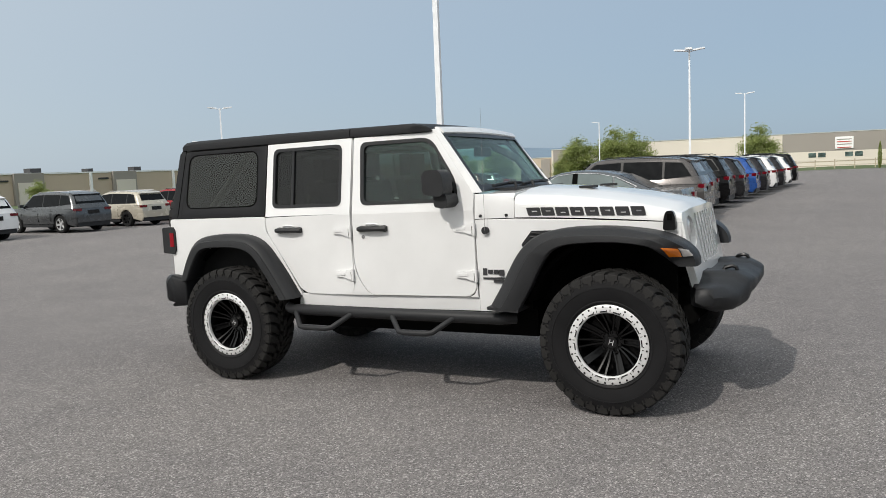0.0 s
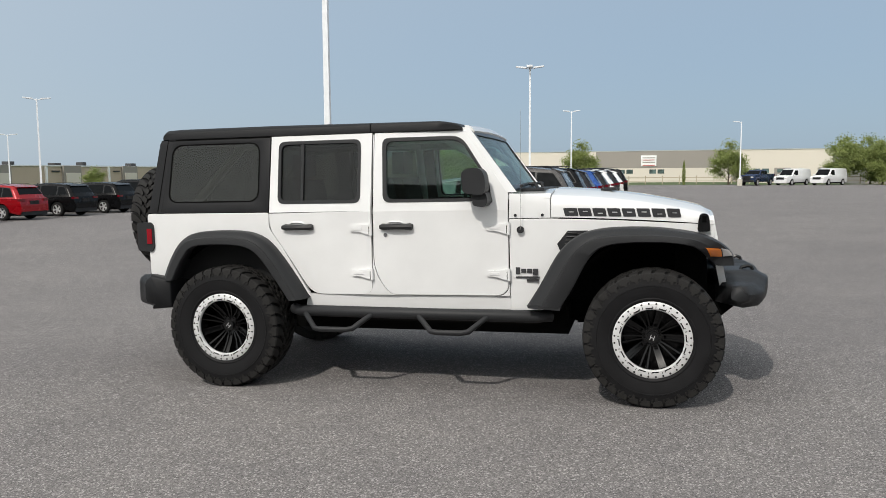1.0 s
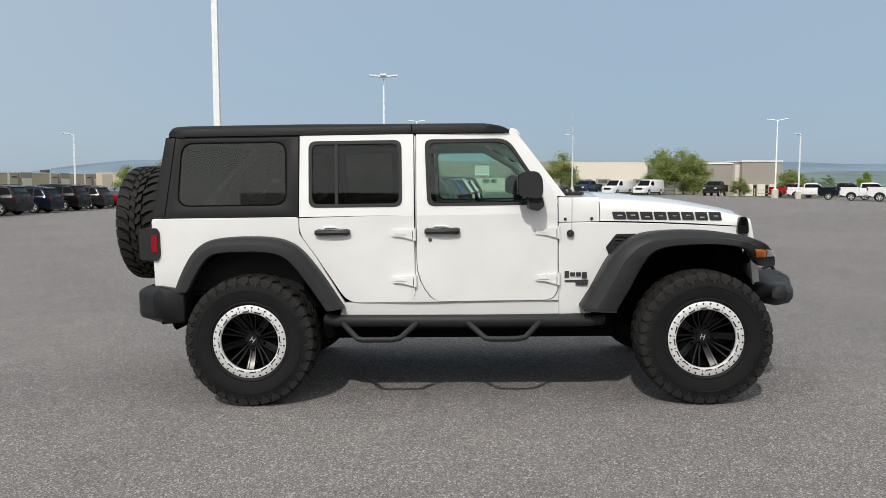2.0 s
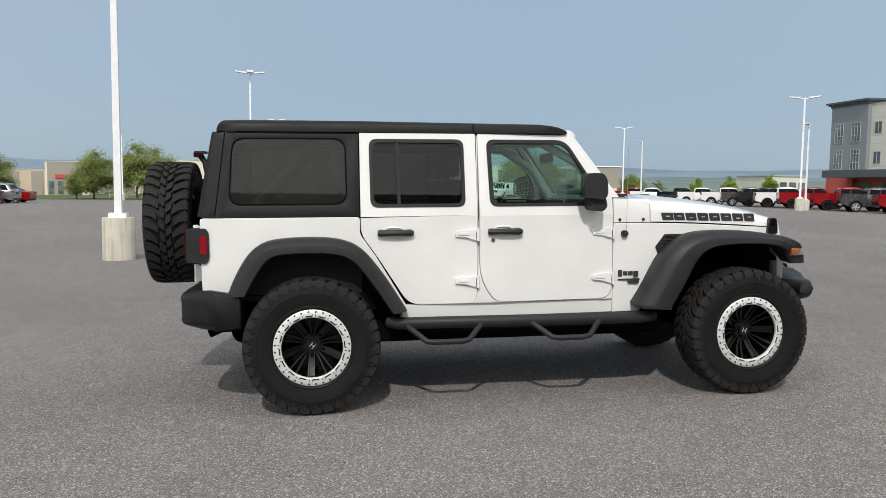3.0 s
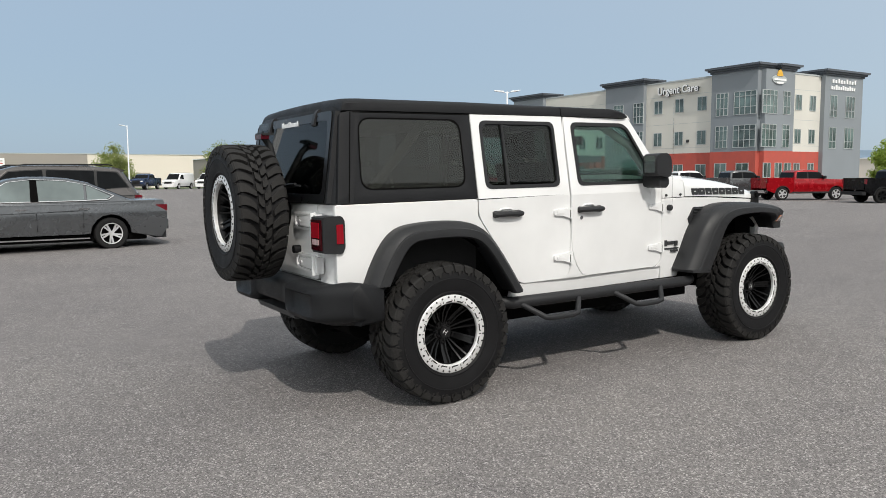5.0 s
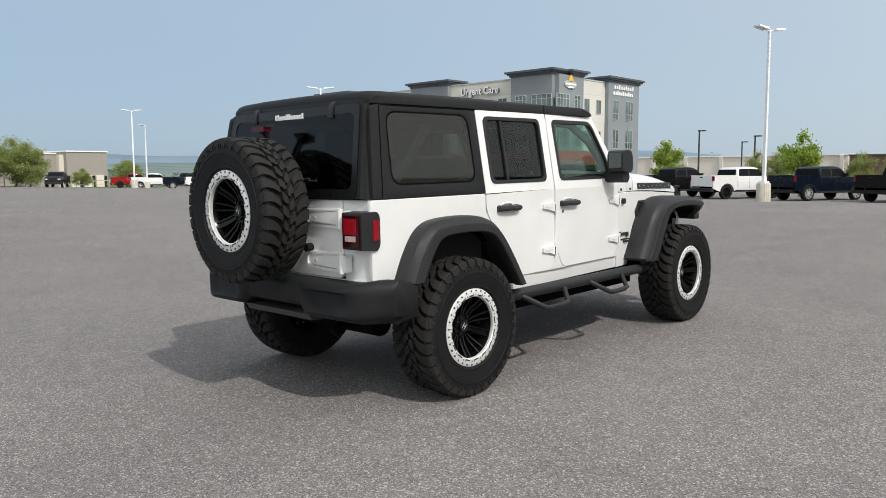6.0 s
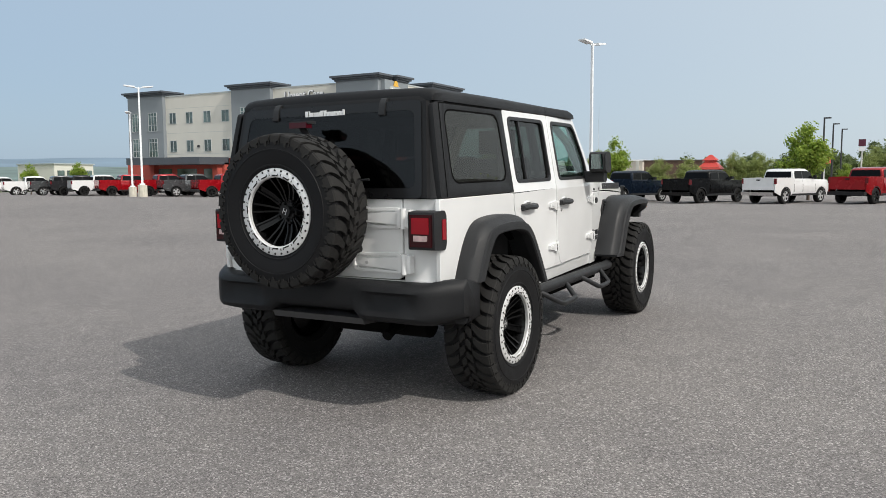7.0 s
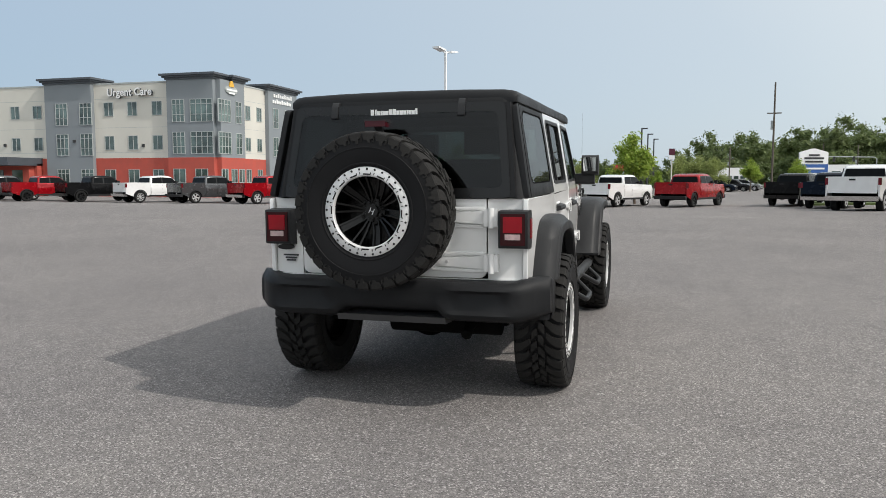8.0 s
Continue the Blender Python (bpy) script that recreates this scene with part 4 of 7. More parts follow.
        part("wiper", bm, M["flare"], T)
    # windscreen header, glass
    bm = bmesh.new()
    rings = []
    for y in [-0.66 + 1.32 * k / 8 for k in range(9)]:
        cr = 0.015 * (1 - (y / 0.66) ** 2)
        rings.append([(1.755 + cr, y, 1.845 + cr), (1.785 + cr, y, 1.844 + cr), (1.806 + cr, y, 1.832 + cr), (1.828 + cr, y, 1.804 + cr), (1.812 + cr, y, 1.790), (1.77, y, 1.79)])
    part("windscreen_header", soften(loft(bm, rings), 0.008, 2), M["white"], T)
    bm = bmesh.new()
    loft(bm, [[(2.093 + cr, y, 1.385), (2.097 + cr, y, 1.387), (1.802 + cr, y * 0.95, 1.806), (1.798 + cr, y * 0.95, 1.804)] for y, cr in ((-0.700, 0.0), (-0.5, 0.014), (-0.25, 0.024), (0, 0.028), (0.25, 0.024), (0.5, 0.014), (0.700, 0.0))])
    part("windscreen", bm, M["screen_glass"], T, "green-tinted windscreen")
    # black border of the screen
    bm = bmesh.new()
    face = lambda u, v: Vector((2.101 - 0.295 * v + 0.028 * (1 - (u / 0.7) ** 2), u * (1 - 0.05 * v), 1.386 + 0.420 * v))
    for u0, u1, v0, v1 in ((-0.70, -0.655, 0.0, 1.0), (0.655, 0.70, 0.0, 1.0), (-0.655, 0.655, 0.0, 0.10), (-0.655, 0.655, 0.93, 1.0)):
        rings = []
        for k in range(9):
            u = u0 + (u1 - u0) * k / 8
            rings.append([face(u, v0), face(u, v0) + Vector((0.003, 0, 0.002)), face(u, v1) + Vector((0.003, 0, 0.002)), face(u, v1)])
        loft(bm, rings)
    part("screen_border", bm, M["black"], T)
    # radio aerial
    bm = disc_y(bmesh.new(), 0.024, -(flank(2.15, 1.13) - 0.004), -(flank(2.15, 1.13) + 0.022), 16, 2.152, 1.128)
    an = part("aerial_base", soften(bm, 0.006, 2), M["flare"], T)
    bm = bmesh.new()
    tube(bm, [(2.152, -(flank(2.15, 1.13) + 0.022), 1.13), (2.158, -(flank(2.15, 1.13) + 0.03), 1.16), (2.165, -(flank(2.15, 1.13) + 0.032), 1.93)], [0.0030, 0.0013, 0.0008], 6)
    part("aerial", bm, M["chrome"], an)
    # --- grille ---
    slots = []
    for k in range(7):
        y = (k - 3) * 0.098
        slots.append(rounded([(y - 0.028, 0.865), (y + 0.028, 0.865), (y + 0.028, 1.185), (y - 0.028, 1.185)], 0.028, 4))
    for s in (-1, 1):
        slots.append([(s * 0.475 + 0.100 * math.cos(a * math.pi / 12), 1.08 + 0.100 * math.sin(a * math.pi / 12)) for a in range(24)])
    gout = rounded([(-0.575, 0.735), (0.575, 0.735), (0.64, 0.95), (0.635, 1.205), (0.35, 1.222), (-0.35, 1.222), (-0.635, 1.205), (-0.64, 0.95)], 0.04)
    g = part("grille", soften(sheet(gout, slots, lambda u, v: (3.492 - 0.06 * abs(u) ** 2.2 - 0.19 * (v - 0.80), u, v), 0.045, [-0.6 + 0.05 * k for k in range(25)]), 0.005, 1, 60), M["white"], T, "white grille with seven upright slots")
    part("grille_backing", bx(3.30, 3.345, -0.56, 0.56, 0.80, 1.17), M["dark"], g)
    for s in (-1, 1):
        bm = bmesh.new()
        lathe(bm, [(0.0, -0.075), (0.06, -0.07), (0.095, -0.05), (0.098, 0.02)], 24)
        bmesh.ops.remove_doubles(bm, verts=bm.verts, dist=1e-5)
        hl = part("headlamp", bm, M["clear_lens"], g, "round headlamp")
        hl.matrix_basis = pose(3.345, s * 0.475, 1.08, 0, 0, 90)
    # --- front bumper: long moulded beam with raised horns and tow hooks ---
    bm = bmesh.new()
    rings = []
    for k in range(65):
        y = -0.79 + 1.58 * k / 64
        a = abs(y)
        xf = 3.778 - 0.065 * smoothstep(0.28, 0.62, a) - 0.115 * max(0.0, (a - 0.58) / 0.21) ** 1.3
        top = 0.800 + 0.028 * smoothstep(0.48, 0.40, a) - 0.030 * smoothstep(0.46, 0.60, a) - 0.018 * smoothstep(0.26, 0.18, a)
        low = 0.60 + 0.050 * smoothstep(0.60, 0.76, a) + 0.05 * smoothstep(0.44, 0.36, a)
        xb = 3.40 + 0.085 * smoothstep(0.42, 0.74, a)
        d = xf - xb
        ring = [(xb, low + 0.03), (xf - 0.5 * d, low), (xf - 0.12 * d, low + 0.018), (xf - 0.008, low + 0.045), (xf, low + 0.062), (xf, top - 0.062), (xf - 0.012, top - 0.045), (xf - 0.22 * d, top - 0.008), (xf - 0.5 * d, top), (xb + 0.01, top - 0.008), (xb, top - 0.04)]
        mx, mz = sum(p[0] for p in ring) / 11, sum(p[1] for p in ring) / 11
        g = 0.84 + 0.16 * math.sqrt(max(0.0, 1 - max(0.0, (a - 0.765) / 0.025) ** 2))
        rings.append([(mx + (px - mx) * (0.5 + 0.5 * g), y, mz + (pz - mz) * g) for px, pz in ring])
    fb = part("front_bumper", loft(bm, rings), M["flare"], T, "black moulded front bumper", 72)
    for s in (-1, 1):
        bm = bmesh.new()
        tube(bm, [(3.590, s * 0.34, 0.815), (3.605, s * 0.335, 0.838), (3.645, s * 0.33, 0.848), (3.668, s * 0.33, 0.840), (3.676, s * 0.33, 0.815)], 0.013, 8)
        part("tow_hook", bm, M["black"], fb)
        # black disc painted in place of the shaded fog-lamp pocket
        bm = disc_y(bmesh.new(), 0.046, 0, 0.012, 18)
        fl2 = part("fog_lamp", soften(bm, 0.004, 1), M["black"], fb)
        fl2.matrix_basis = pose(3.690, s * 0.535, 0.690, 0, 0, -79 if s > 0 else -101)
        part("bumper_bracket", bx(3.30, 3.52, s * 0.42 - 0.05, s * 0.42 + 0.05, 0.62, 0.72, 0.01), M["dark"], fb)
    part("crossmember_cover", soften(prism([(3.30, 0.74), (3.42, 0.74), (3.56, 0.62), (3.40, 0.48), (3.30, 0.50)], -0.52, 0.52), 0.01, 2), M["dark"], T)
    # --- rear bumper ---
    bm = bmesh.new()
    rings = []
    for k in range(33):
        y = -0.915 + 1.83 * k / 32
        a = abs(y)
        bow = 0.19 * max(0.0, (a - 0.62) / 0.295) ** 2.6
        low = 0.545 if a > 0.36 else 0.545 + 0.05 * smoothstep(0.36, 0.28, a)
        low += 0.02 * smoothstep(0.72, 0.93, a)
        tall = 0.022 * smoothstep(0.70, 0.86, a)
        dish = 0.028 * smoothstep(0.345, 0.37, a) * (1 - smoothstep(0.68, 0.71, a))
        flat = 0.02 * (1 - smoothstep(0.28, 0.36, a))
        x1 = -0.845 + bow
        rings.append([(-0.44, y, 0.57), (-0.60, y, low - 0.01), (-0.72 + bow * 0.8, y, low + 0.02 * smoothstep(0.72, 0.93, a)), (x1 + 0.012 + flat, y, low + 0.035), (x1 + flat, y, low + 0.06), (x1 + dish + flat, y, low + 0.085), (x1 + dish + flat, y, 0.725), (x1 + flat, y, 0.745), (x1 + 0.012 + flat, y, 0.768 + tall * 0.5), (x1 + 0.05, y, 0.786 + tall), (-0.66 + bow * 0.3, y, 0.790 + tall), (-0.44, y, 0.772)])
    # rolled ends
    for e, out in ((0, -0.928), (-1, 0.928)):
        mid = Vector((sum(p[0] for p in rings[e]) / 12, out, sum(p[2] for p in rings[e]) / 12))
        lip = [(mid.x + (p[0] - mid.x) * 0.93, out, mid.z + (p[2] - mid.z) * 0.88) for p in rings[e]]
        rings = [lip] + rings if e == 0 else rings + [lip]
    rb = part("rear_bumper", loft(bm, rings), M["hardtop"], T, "black moulded plastic rear bumper", 50)
    part("bumper_step", soften(prism([(-0.80, 0.575), (-0.60, 0.575), (-0.60, 0.525), (-0.78, 0.535)], -0.34, 0.34), 0.008, 2), M["steel_grey"], rb, "bare grey step bar under the bumper")
    # --- tailgate ---
    tg = part("tailgate", soften(sheet(rounded([(-0.565, 0.80), (0.60, 0.80), (0.60, 1.262), (-0.565, 1.262)], [0.05, 0.05, 0, 0]), [], lambda u, v: (-0.700 - 0.004 * (1 - (u / 0.6) ** 2), u, v), -0.03), 0.006, 2, 60), M["white"], T, "white side-hinged tailgate")
    for s, y0, y1 in ((-1, -0.80, -0.572), (1, 0.607, 0.80)):
        part("rear_corner", soften(sheet(rounded([(y0, 0.79), (y1, 0.79), (y1, 1.262), (y0, 1.262)], 0.01, 2), [], lambda u, v: (-0.694 + 0.03 * smoothstep(0.70, 0.81, abs(u)), u, v), -0.03), 0.004, 1, 60), M["white"], T)
    part("rear_valance", bx(-0.69, -0.64, -0.80, 0.80, 0.745, 0.795, 0.01), M["white"], T)
    part("gate_jamb", bx(-0.665, -0.655, -0.78, 0.78, 0.76, 1.26), M["dark"], T)
    for hz in (1.155, 0.895):
        pad = lambda k: rounded([(-0.560 + k, hz - 0.062 + k), (-0.225 - k, hz - 0.055 + k), (-0.215 - k, hz), (-0.225 - k, hz + 0.055 - k), (-0.560 + k, hz + 0.062 - k)], 0.025, 4)
        h = part("gate_hinge", soften(sheet(pad(0.0), [pad(0.020)], lambda u, v: (-0.713 - 0.003 * (1 - (u / 0.6) ** 2), u, v), -0.016), 0.004, 2), M["white"], tg, "white hinge in a raised surround")
        bm = bmesh.new()
        pts = rounded([(-0.555, hz - 0.038), (-0.30, hz - 0.022), (-0.265, hz), (-0.30, hz + 0.024), (-0.555, hz + 0.038)], 0.012, 3)
        loft(bm, [[(x, y, z) for y, z in pts] for x in (-0.700, -0.722)])
        soften(bm, 0.004, 2, 50)
        part("hinge_arm", bm, M["white"], h)
        part("hinge_bolt", soften(disc_y(bmesh.new(), 0.010, 0, 0.006, 10), 0.002, 1), M["alloy"], h).matrix_basis = pose(-0.722, -0.33, hz, 0, 0, 90)
        part("hinge_block", bx(-0.748, -0.70, -0.640, -0.560, hz - 0.050, hz + 0.050, 0.008, 2), M["white"], h)
        bm = bmesh.new()
        tube(bm, [(-0.745, -0.60, hz - 0.058), (-0.745, -0.60, hz + 0.058)], 0.018, 12)
        part("hinge_pin", bm, M["white"], h)
    # small badges on the far rear corner
    bm = bmesh.new()
    ring = [(0.722 + 0.055 * math.cos(a * math.pi / 10), 0.960 + 0.018 * math.sin(a * math.pi / 10)) for a in range(20)]
    loft(bm, [[(x, y, z) for y, z in ring] for x in (-0.690, -0.702)])
    part("oval_badge", soften(bm, 0.003, 1), M["black"], T)
    for z0, w in ((0.905, 0.05), (0.888, 0.038), (0.872, 0.03)):
        part("badge_block", bx(-0.700, -0.690, 0.69 - w, 0.69 + w, z0, z0 + 0.009), M["decal"], T)
    # --- hard top: roof shells and rear frame ---
    def roof_ring(x, drop=0.0, inset=0.0):
        w = 0.716 - inset
        z1 = 1.898 - drop - (0.010 * max(0, x - 0.3))
        half = [(w - 0.002, 1.814), (w + 0.004, 1.818), (w + 0.003, 1.862 - drop * 0.6), (w - 0.006, 1.875 - drop * 0.8), (w - 0.024, z1 - 0.010), (w - 0.075, z1 - 0.002), (w * 0.55, z1 + 0.006)]
        return [(x, -y, z) for y, z in half] + [(x, 0, z1 + 0.010)] + [(x, y, z) for y, z in half[::-1]]
    part("rear_roof", loft(bmesh.new(), [roof_ring(-0.584, 0.050, 0.014), roof_ring(-0.578, 0.030, 0.008), roof_ring(-0.566, 0.014, 0.004), roof_ring(-0.546, 0.004, 0.001)] + [roof_ring(-0.45 + 1.535 * k / 8) for k in range(9)]), M["hardtop"], T, "black hardtop roof shell", 34)
    fr = [roof_ring(1.093 + 0.48 * k / 6) for k in range(7)] + [roof_ring(1.63, 0.007), roof_ring(1.68, 0.018, 0.002), roof_ring(1.72, 0.034, 0.006), roof_ring(1.748, 0.054, 0.012)]
    part("front_roof", loft(bmesh.new(), fr), M["hardtop"], T, "black removable front roof panel", 34)
    part("roof_seam", loft(bmesh.new(), [roof_ring(1.0845, 0.004, 0.004), roof_ring(1.0935, 0.004, 0.004)]), M["dark"], T)
    part("headliner", bx(-0.50, 1.72, -0.66, 0.66, 1.795, 1.808), M["cage"], T)
    # rear frame round the glass, leaning a little
    rf = lambda u, v: (-0.700 + 0.103 * ((v - 1.262) / 0.56) + 0.035 * smoothstep(0.58, 0.74, abs(u)), u, v)
    part("rear_frame", soften(sheet(rounded([(-0.785, 1.266), (0.785, 1.266), (0.70, 1.845), (-0.70, 1.845)], [0.02, 0.02, 0.09, 0.09]), [rounded([(-0.685, 1.29), (0.685, 1.29), (0.635, 1.80), (-0.635, 1.80)], 0.05)], rf, -0.05), 0.010, 2, 60), M["hardtop"], T)
    for s in (-1, 1):
        # rounded rear corner post
        rings = []
        for k in range(9):
            v = 1.266 + 0.57 * k / 8
            w = flank(0, v) + 0.004
            x0 = rf(0.7, v)[0]
            rings.append([(x0 + 0.10, s * w, v), (x0 + 0.045, s * (w - 0.002), v), (x0 + 0.012, s * (w - 0.018), v), (x0 - 0.014, s * (w - 0.042), v), (x0 - 0.022, s * (w - 0.085), v), (x0 + 0.03, s * (w - 0.10), v), (x0 + 0.10, s * (w - 0.04), v)])
        part("corner_post", loft(bmesh.new(), rings), M["hardtop"], T, "", 60)
    glass_at = lambda u, v: (rf(0, v)[0] - 0.018, u, v)
    rg = part("rear_glass", sheet(rounded([(-0.708, 1.270), (0.708, 1.270), (0.655, 1.818), (-0.655, 1.818)], 0.04), [], glass_at, -0.005), M["privacy_dark"], T, "dark lift-up rear glass")
    part("glass_edge", sheet(rounded([(-0.710, 1.268), (0.710, 1.268), (0.657, 1.820), (-0.657, 1.820)], 0.04), [rounded([(-0.66, 1.325), (0.66, 1.325), (0.615, 1.765), (-0.615, 1.765)], 0.05)], lambda u, v: (glass_at(u, v)[0] - 0.003, u, v), -0.002), M["black"], rg)
    for s in (-1, 1):
        # seal between the glass and the corner post
        rings = []
        for k in range(7):
            v = 1.270 + 0.545 * k / 6
            u = 0.708 - 0.053 * k / 6
            xg = glass_at(0, v)[0]
            rings.append([(xg + 0.004, s * (u - 0.012), v), (xg + 0.004, s * (u + 0.03), v), (xg + 0.075, s * (u + 0.045), v), (xg + 0.075, s * (u - 0.012), v)])
        part("glass_side_seal", loft(bmesh.new(), rings), M["hardtop"], rg)
    # white lettering blocks on the glass
    for k, (y, w, tall) in enumerate(((0.155, 0.020, 1), (0.133, 0.008, 1), (0.117, 0.018, 0), (0.098, 0.008, 0), (0.082, 0.018, 0), (0.062, 0.018, 0), (0.038, 0.022, 1), (0.014, 0.018, 1), (-0.008, 0.018, 0), (-0.030, 0.020, 0), (-0.052, 0.018, 0), (-0.068, 0.006, 0), (-0.084, 0.018, 0), (-0.105, 0.018, 0), (-0.124, 0.012, 1))):
        z1 = 1.792 if tall else 1.783
        x = glass_at(0, 1.775)[0]
        part("lettering_block", bx(x - 0.0085, x - 0.0035, y - w / 2, y + w / 2, 1.758, z1), M["sign_white"], rg)
    # high stop lamp on its stalk over the spare wheel
    bm = bmesh.new()
    tube(bm, [(-0.70, 0.03, 1.32), (-0.735, 0.03, 1.50), (-0.765, 0.05, 1.64), (-0.80, 0.06, 1.695)], 0.022, 10)
    br = part("stop_lamp_stalk", bm, M["flare"], T)
    part("stop_lamp", soften(box(bmesh.new(), -0.838, -0.785, -0.005, 0.120, 1.680, 1.712), 0.010, 2), M["stop_red"], br, "red high-level stop lamp")
    part("stop_lamp_cover", soften(box(bmesh.new(), -0.832, -0.755, -0.012, 0.127, 1.706, 1.722), 0.008, 2), M["flare"], br)
    # wiper on the rear glass
    bm = bmesh.new()
    tube(bm, [(-0.725, -0.02, 1.36), (-0.735, -0.08, 1.375), (-0.73, -0.30, 1.385)], 0.009, 8)
    tube(bm, [(-0.725, -0.06, 1.36), (-0.722, -0.36, 1.375)], 0.007, 8)
    part("rear_wiper", bm, M["flare"], T)
    # spare carrier
    bm = bmesh.new()
    disc_y(bm, 0.13, 0.0, 0.19, 24)
    sc = part("spare_carrier", soften(bm, 0.01, 2, 60), M["dark"], T)
    sc.matrix_basis = pose(-0.70, 0, 1.205, 0, 0, 90)
    for y, z in ((-0.26, 0.97), (0.26, 0.97)):
        bm = bmesh.new()
        tube(bm, [(-0.70, y, z), (-0.745, y, z)], 0.026, 12)
        part("spare_buffer", bm, M["rubber"], T)
    # --- underside ---
    for s in (-1, 1):
        part("frame_rail", bx(-0.60, 3.45, s * 0.42 - 0.04, s * 0.42 + 0.04, 0.50, 0.64, 0.01), M["dark"], T)
        for xc in (0.0, WB):
            bm = bmesh.new()
            tube(bm, [(xc + 0.12, s * 0.50, 0.36), (xc + 0.10, s * 0.47, 0.85)], 0.030, 10)
            part("shock_absorber", bm, M["dark"], T)
            bm = bmesh.new()
            tube(bm, [(xc + 0.10, s * 0.42, 0.40), (xc + (0.85 if xc == 0 else -0.85), s * 0.40, 0.52)], 0.024, 8)
            part("control_arm", bm, M["dark"], T)
    for xc in (0.0, WB):
        bm = bmesh.new()
        tube(bm, [(xc, -0.70, R), (xc, 0.70, R)], 0.042, 14)
        ax = part("axle", bm, M["dark"], T)
        bm = bmesh.new()
        bmesh.ops.create_uvsphere(bm, u_segments=16, v_segments=10, radius=0.15)
        dff = part("differential", bm, M["dark"], ax)
        dff.matrix_basis = pose(xc, 0.0 if xc == 0 else 0.25, R)
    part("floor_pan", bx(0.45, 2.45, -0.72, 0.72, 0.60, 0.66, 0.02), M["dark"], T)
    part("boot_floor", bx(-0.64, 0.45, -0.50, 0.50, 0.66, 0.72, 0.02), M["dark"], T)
    # low slab added to fill out the underbody and deepen the shade beneath
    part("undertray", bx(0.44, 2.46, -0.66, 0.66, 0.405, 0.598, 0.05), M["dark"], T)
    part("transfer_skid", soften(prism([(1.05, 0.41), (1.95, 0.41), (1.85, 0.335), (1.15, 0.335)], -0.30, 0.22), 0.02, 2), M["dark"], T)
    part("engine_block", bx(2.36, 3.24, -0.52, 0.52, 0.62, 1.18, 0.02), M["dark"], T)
    # gearbox and tank blocks are made bulky to darken the ground too
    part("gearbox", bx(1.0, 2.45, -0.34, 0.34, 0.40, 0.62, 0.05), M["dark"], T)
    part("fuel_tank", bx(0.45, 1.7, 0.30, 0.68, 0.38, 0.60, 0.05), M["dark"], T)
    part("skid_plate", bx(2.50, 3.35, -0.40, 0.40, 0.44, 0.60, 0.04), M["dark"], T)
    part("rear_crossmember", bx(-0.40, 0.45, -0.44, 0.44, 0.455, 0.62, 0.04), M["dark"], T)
    bm = bmesh.new()
    tube(bm, [(-0.45, -0.60, 0.50), (-0.45, 0.10, 0.50)], 0.085, 14)
    part("silencer", bm, M["dark"], T)
    bm = bmesh.new()
    tube(bm, [(-0.50, -0.44, 0.50), (-0.62, -0.44, 0.495), (-0.70, -0.44, 0.46)], 0.032, 12)
    part("tail_pipe", bm, M["dark"], T)
    bm = bmesh.new()
    tube(bm, [(0.0, -0.55, 0.40), (-0.05, 0.0, 0.43), (0.02, 0.60, 0.52)], 0.018, 8)
    part("track_bar", bm, M["dark"], T)
    # --- cabin ---
    part("cabin_floor", bx(-0.62, 2.05, -0.74, 0.74, 0.72, 0.75), M["cabin"], T)
    for s in (-1, 1):
        part("door_card", sheet([(0.35, 0.76), (2.04, 0.76), (2.04, 1.30), (0.35, 1.30)], [], lambda x, z, s=s: (x, s * (flank(x, z) - 0.075), z), 0.02), M["cabin"], T)
        part("boot_side", sheet([(-0.62, 0.76), (0.33, 0.76), (0.33, 1.28), (-0.62, 1.28)], [], lambda x, z, s=s: (x, s * (flank(x, z) - 0.05), z), 0.02), M["cabin"], T)
    part("gate_card", bx(-0.655, -0.64, -0.6, 0.6, 0.80, 1.26), M["cabin"], T)
    part("dashboard", soften(prism([(2.06, 0.76), (1.90, 0.80), (1.72, 0.95), (1.70, 1.22), (1.80, 1.32), (2.09, 1.36)], -0.70, 0.70), 0.03, 3), M["cabin"], T)
    bm = bmesh.new()
    n = 28
    c, ang = Vector((1.62, 0.37, 1.20)), radians(28)
    tube(bm, [c + Vector((-math.sin(ang) * 0.19 * math.sin(2 * math.pi * k / n), 0.19 * math.cos(2 * math.pi * k / n), math.cos(ang) * 0.19 * math.sin(2 * math.pi * k / n))) for k in range(n + 1)], 0.015, 8)
    tube(bm, [c + Vector((0, -0.18, 0)), c + Vector((0, 0.18, 0))], 0.014, 6)
    tube(bm, [c, c + Vector((0.22, 0, -0.06))], 0.03, 8)
    part("steering_wheel", bm, M["cabin"], T)
    for x0, back in ((1.02, 0), (0.12, 1)):
        for y in (-0.37, 0.37):
            bm = bmesh.new()
            box(bm, x0, x0 + 0.50, y - 0.25, y + 0.25, 0.86, 1.00)
            soften(bm, 0.05, 3)
            seat = part("seat", bm, M["seat"], T, "black cloth seat")
            pts = rounded([(x0 + 0.02, 0.95), (x0 + 0.14, 0.95), (x0 + 0.03, 1.50), (x0 - 0.08, 1.50)], 0.03, 3)
            part("backrest", prism(pts, y - 0.24, y + 0.24, 0.03, 3), M["seat"], seat)
            part("headrest", bx(x0 - 0.09, x0 + 0.01, y - 0.13, y + 0.13, 1.53, 1.71, 0.03, 3), M["seat"], seat)
    bm = bmesh.new()
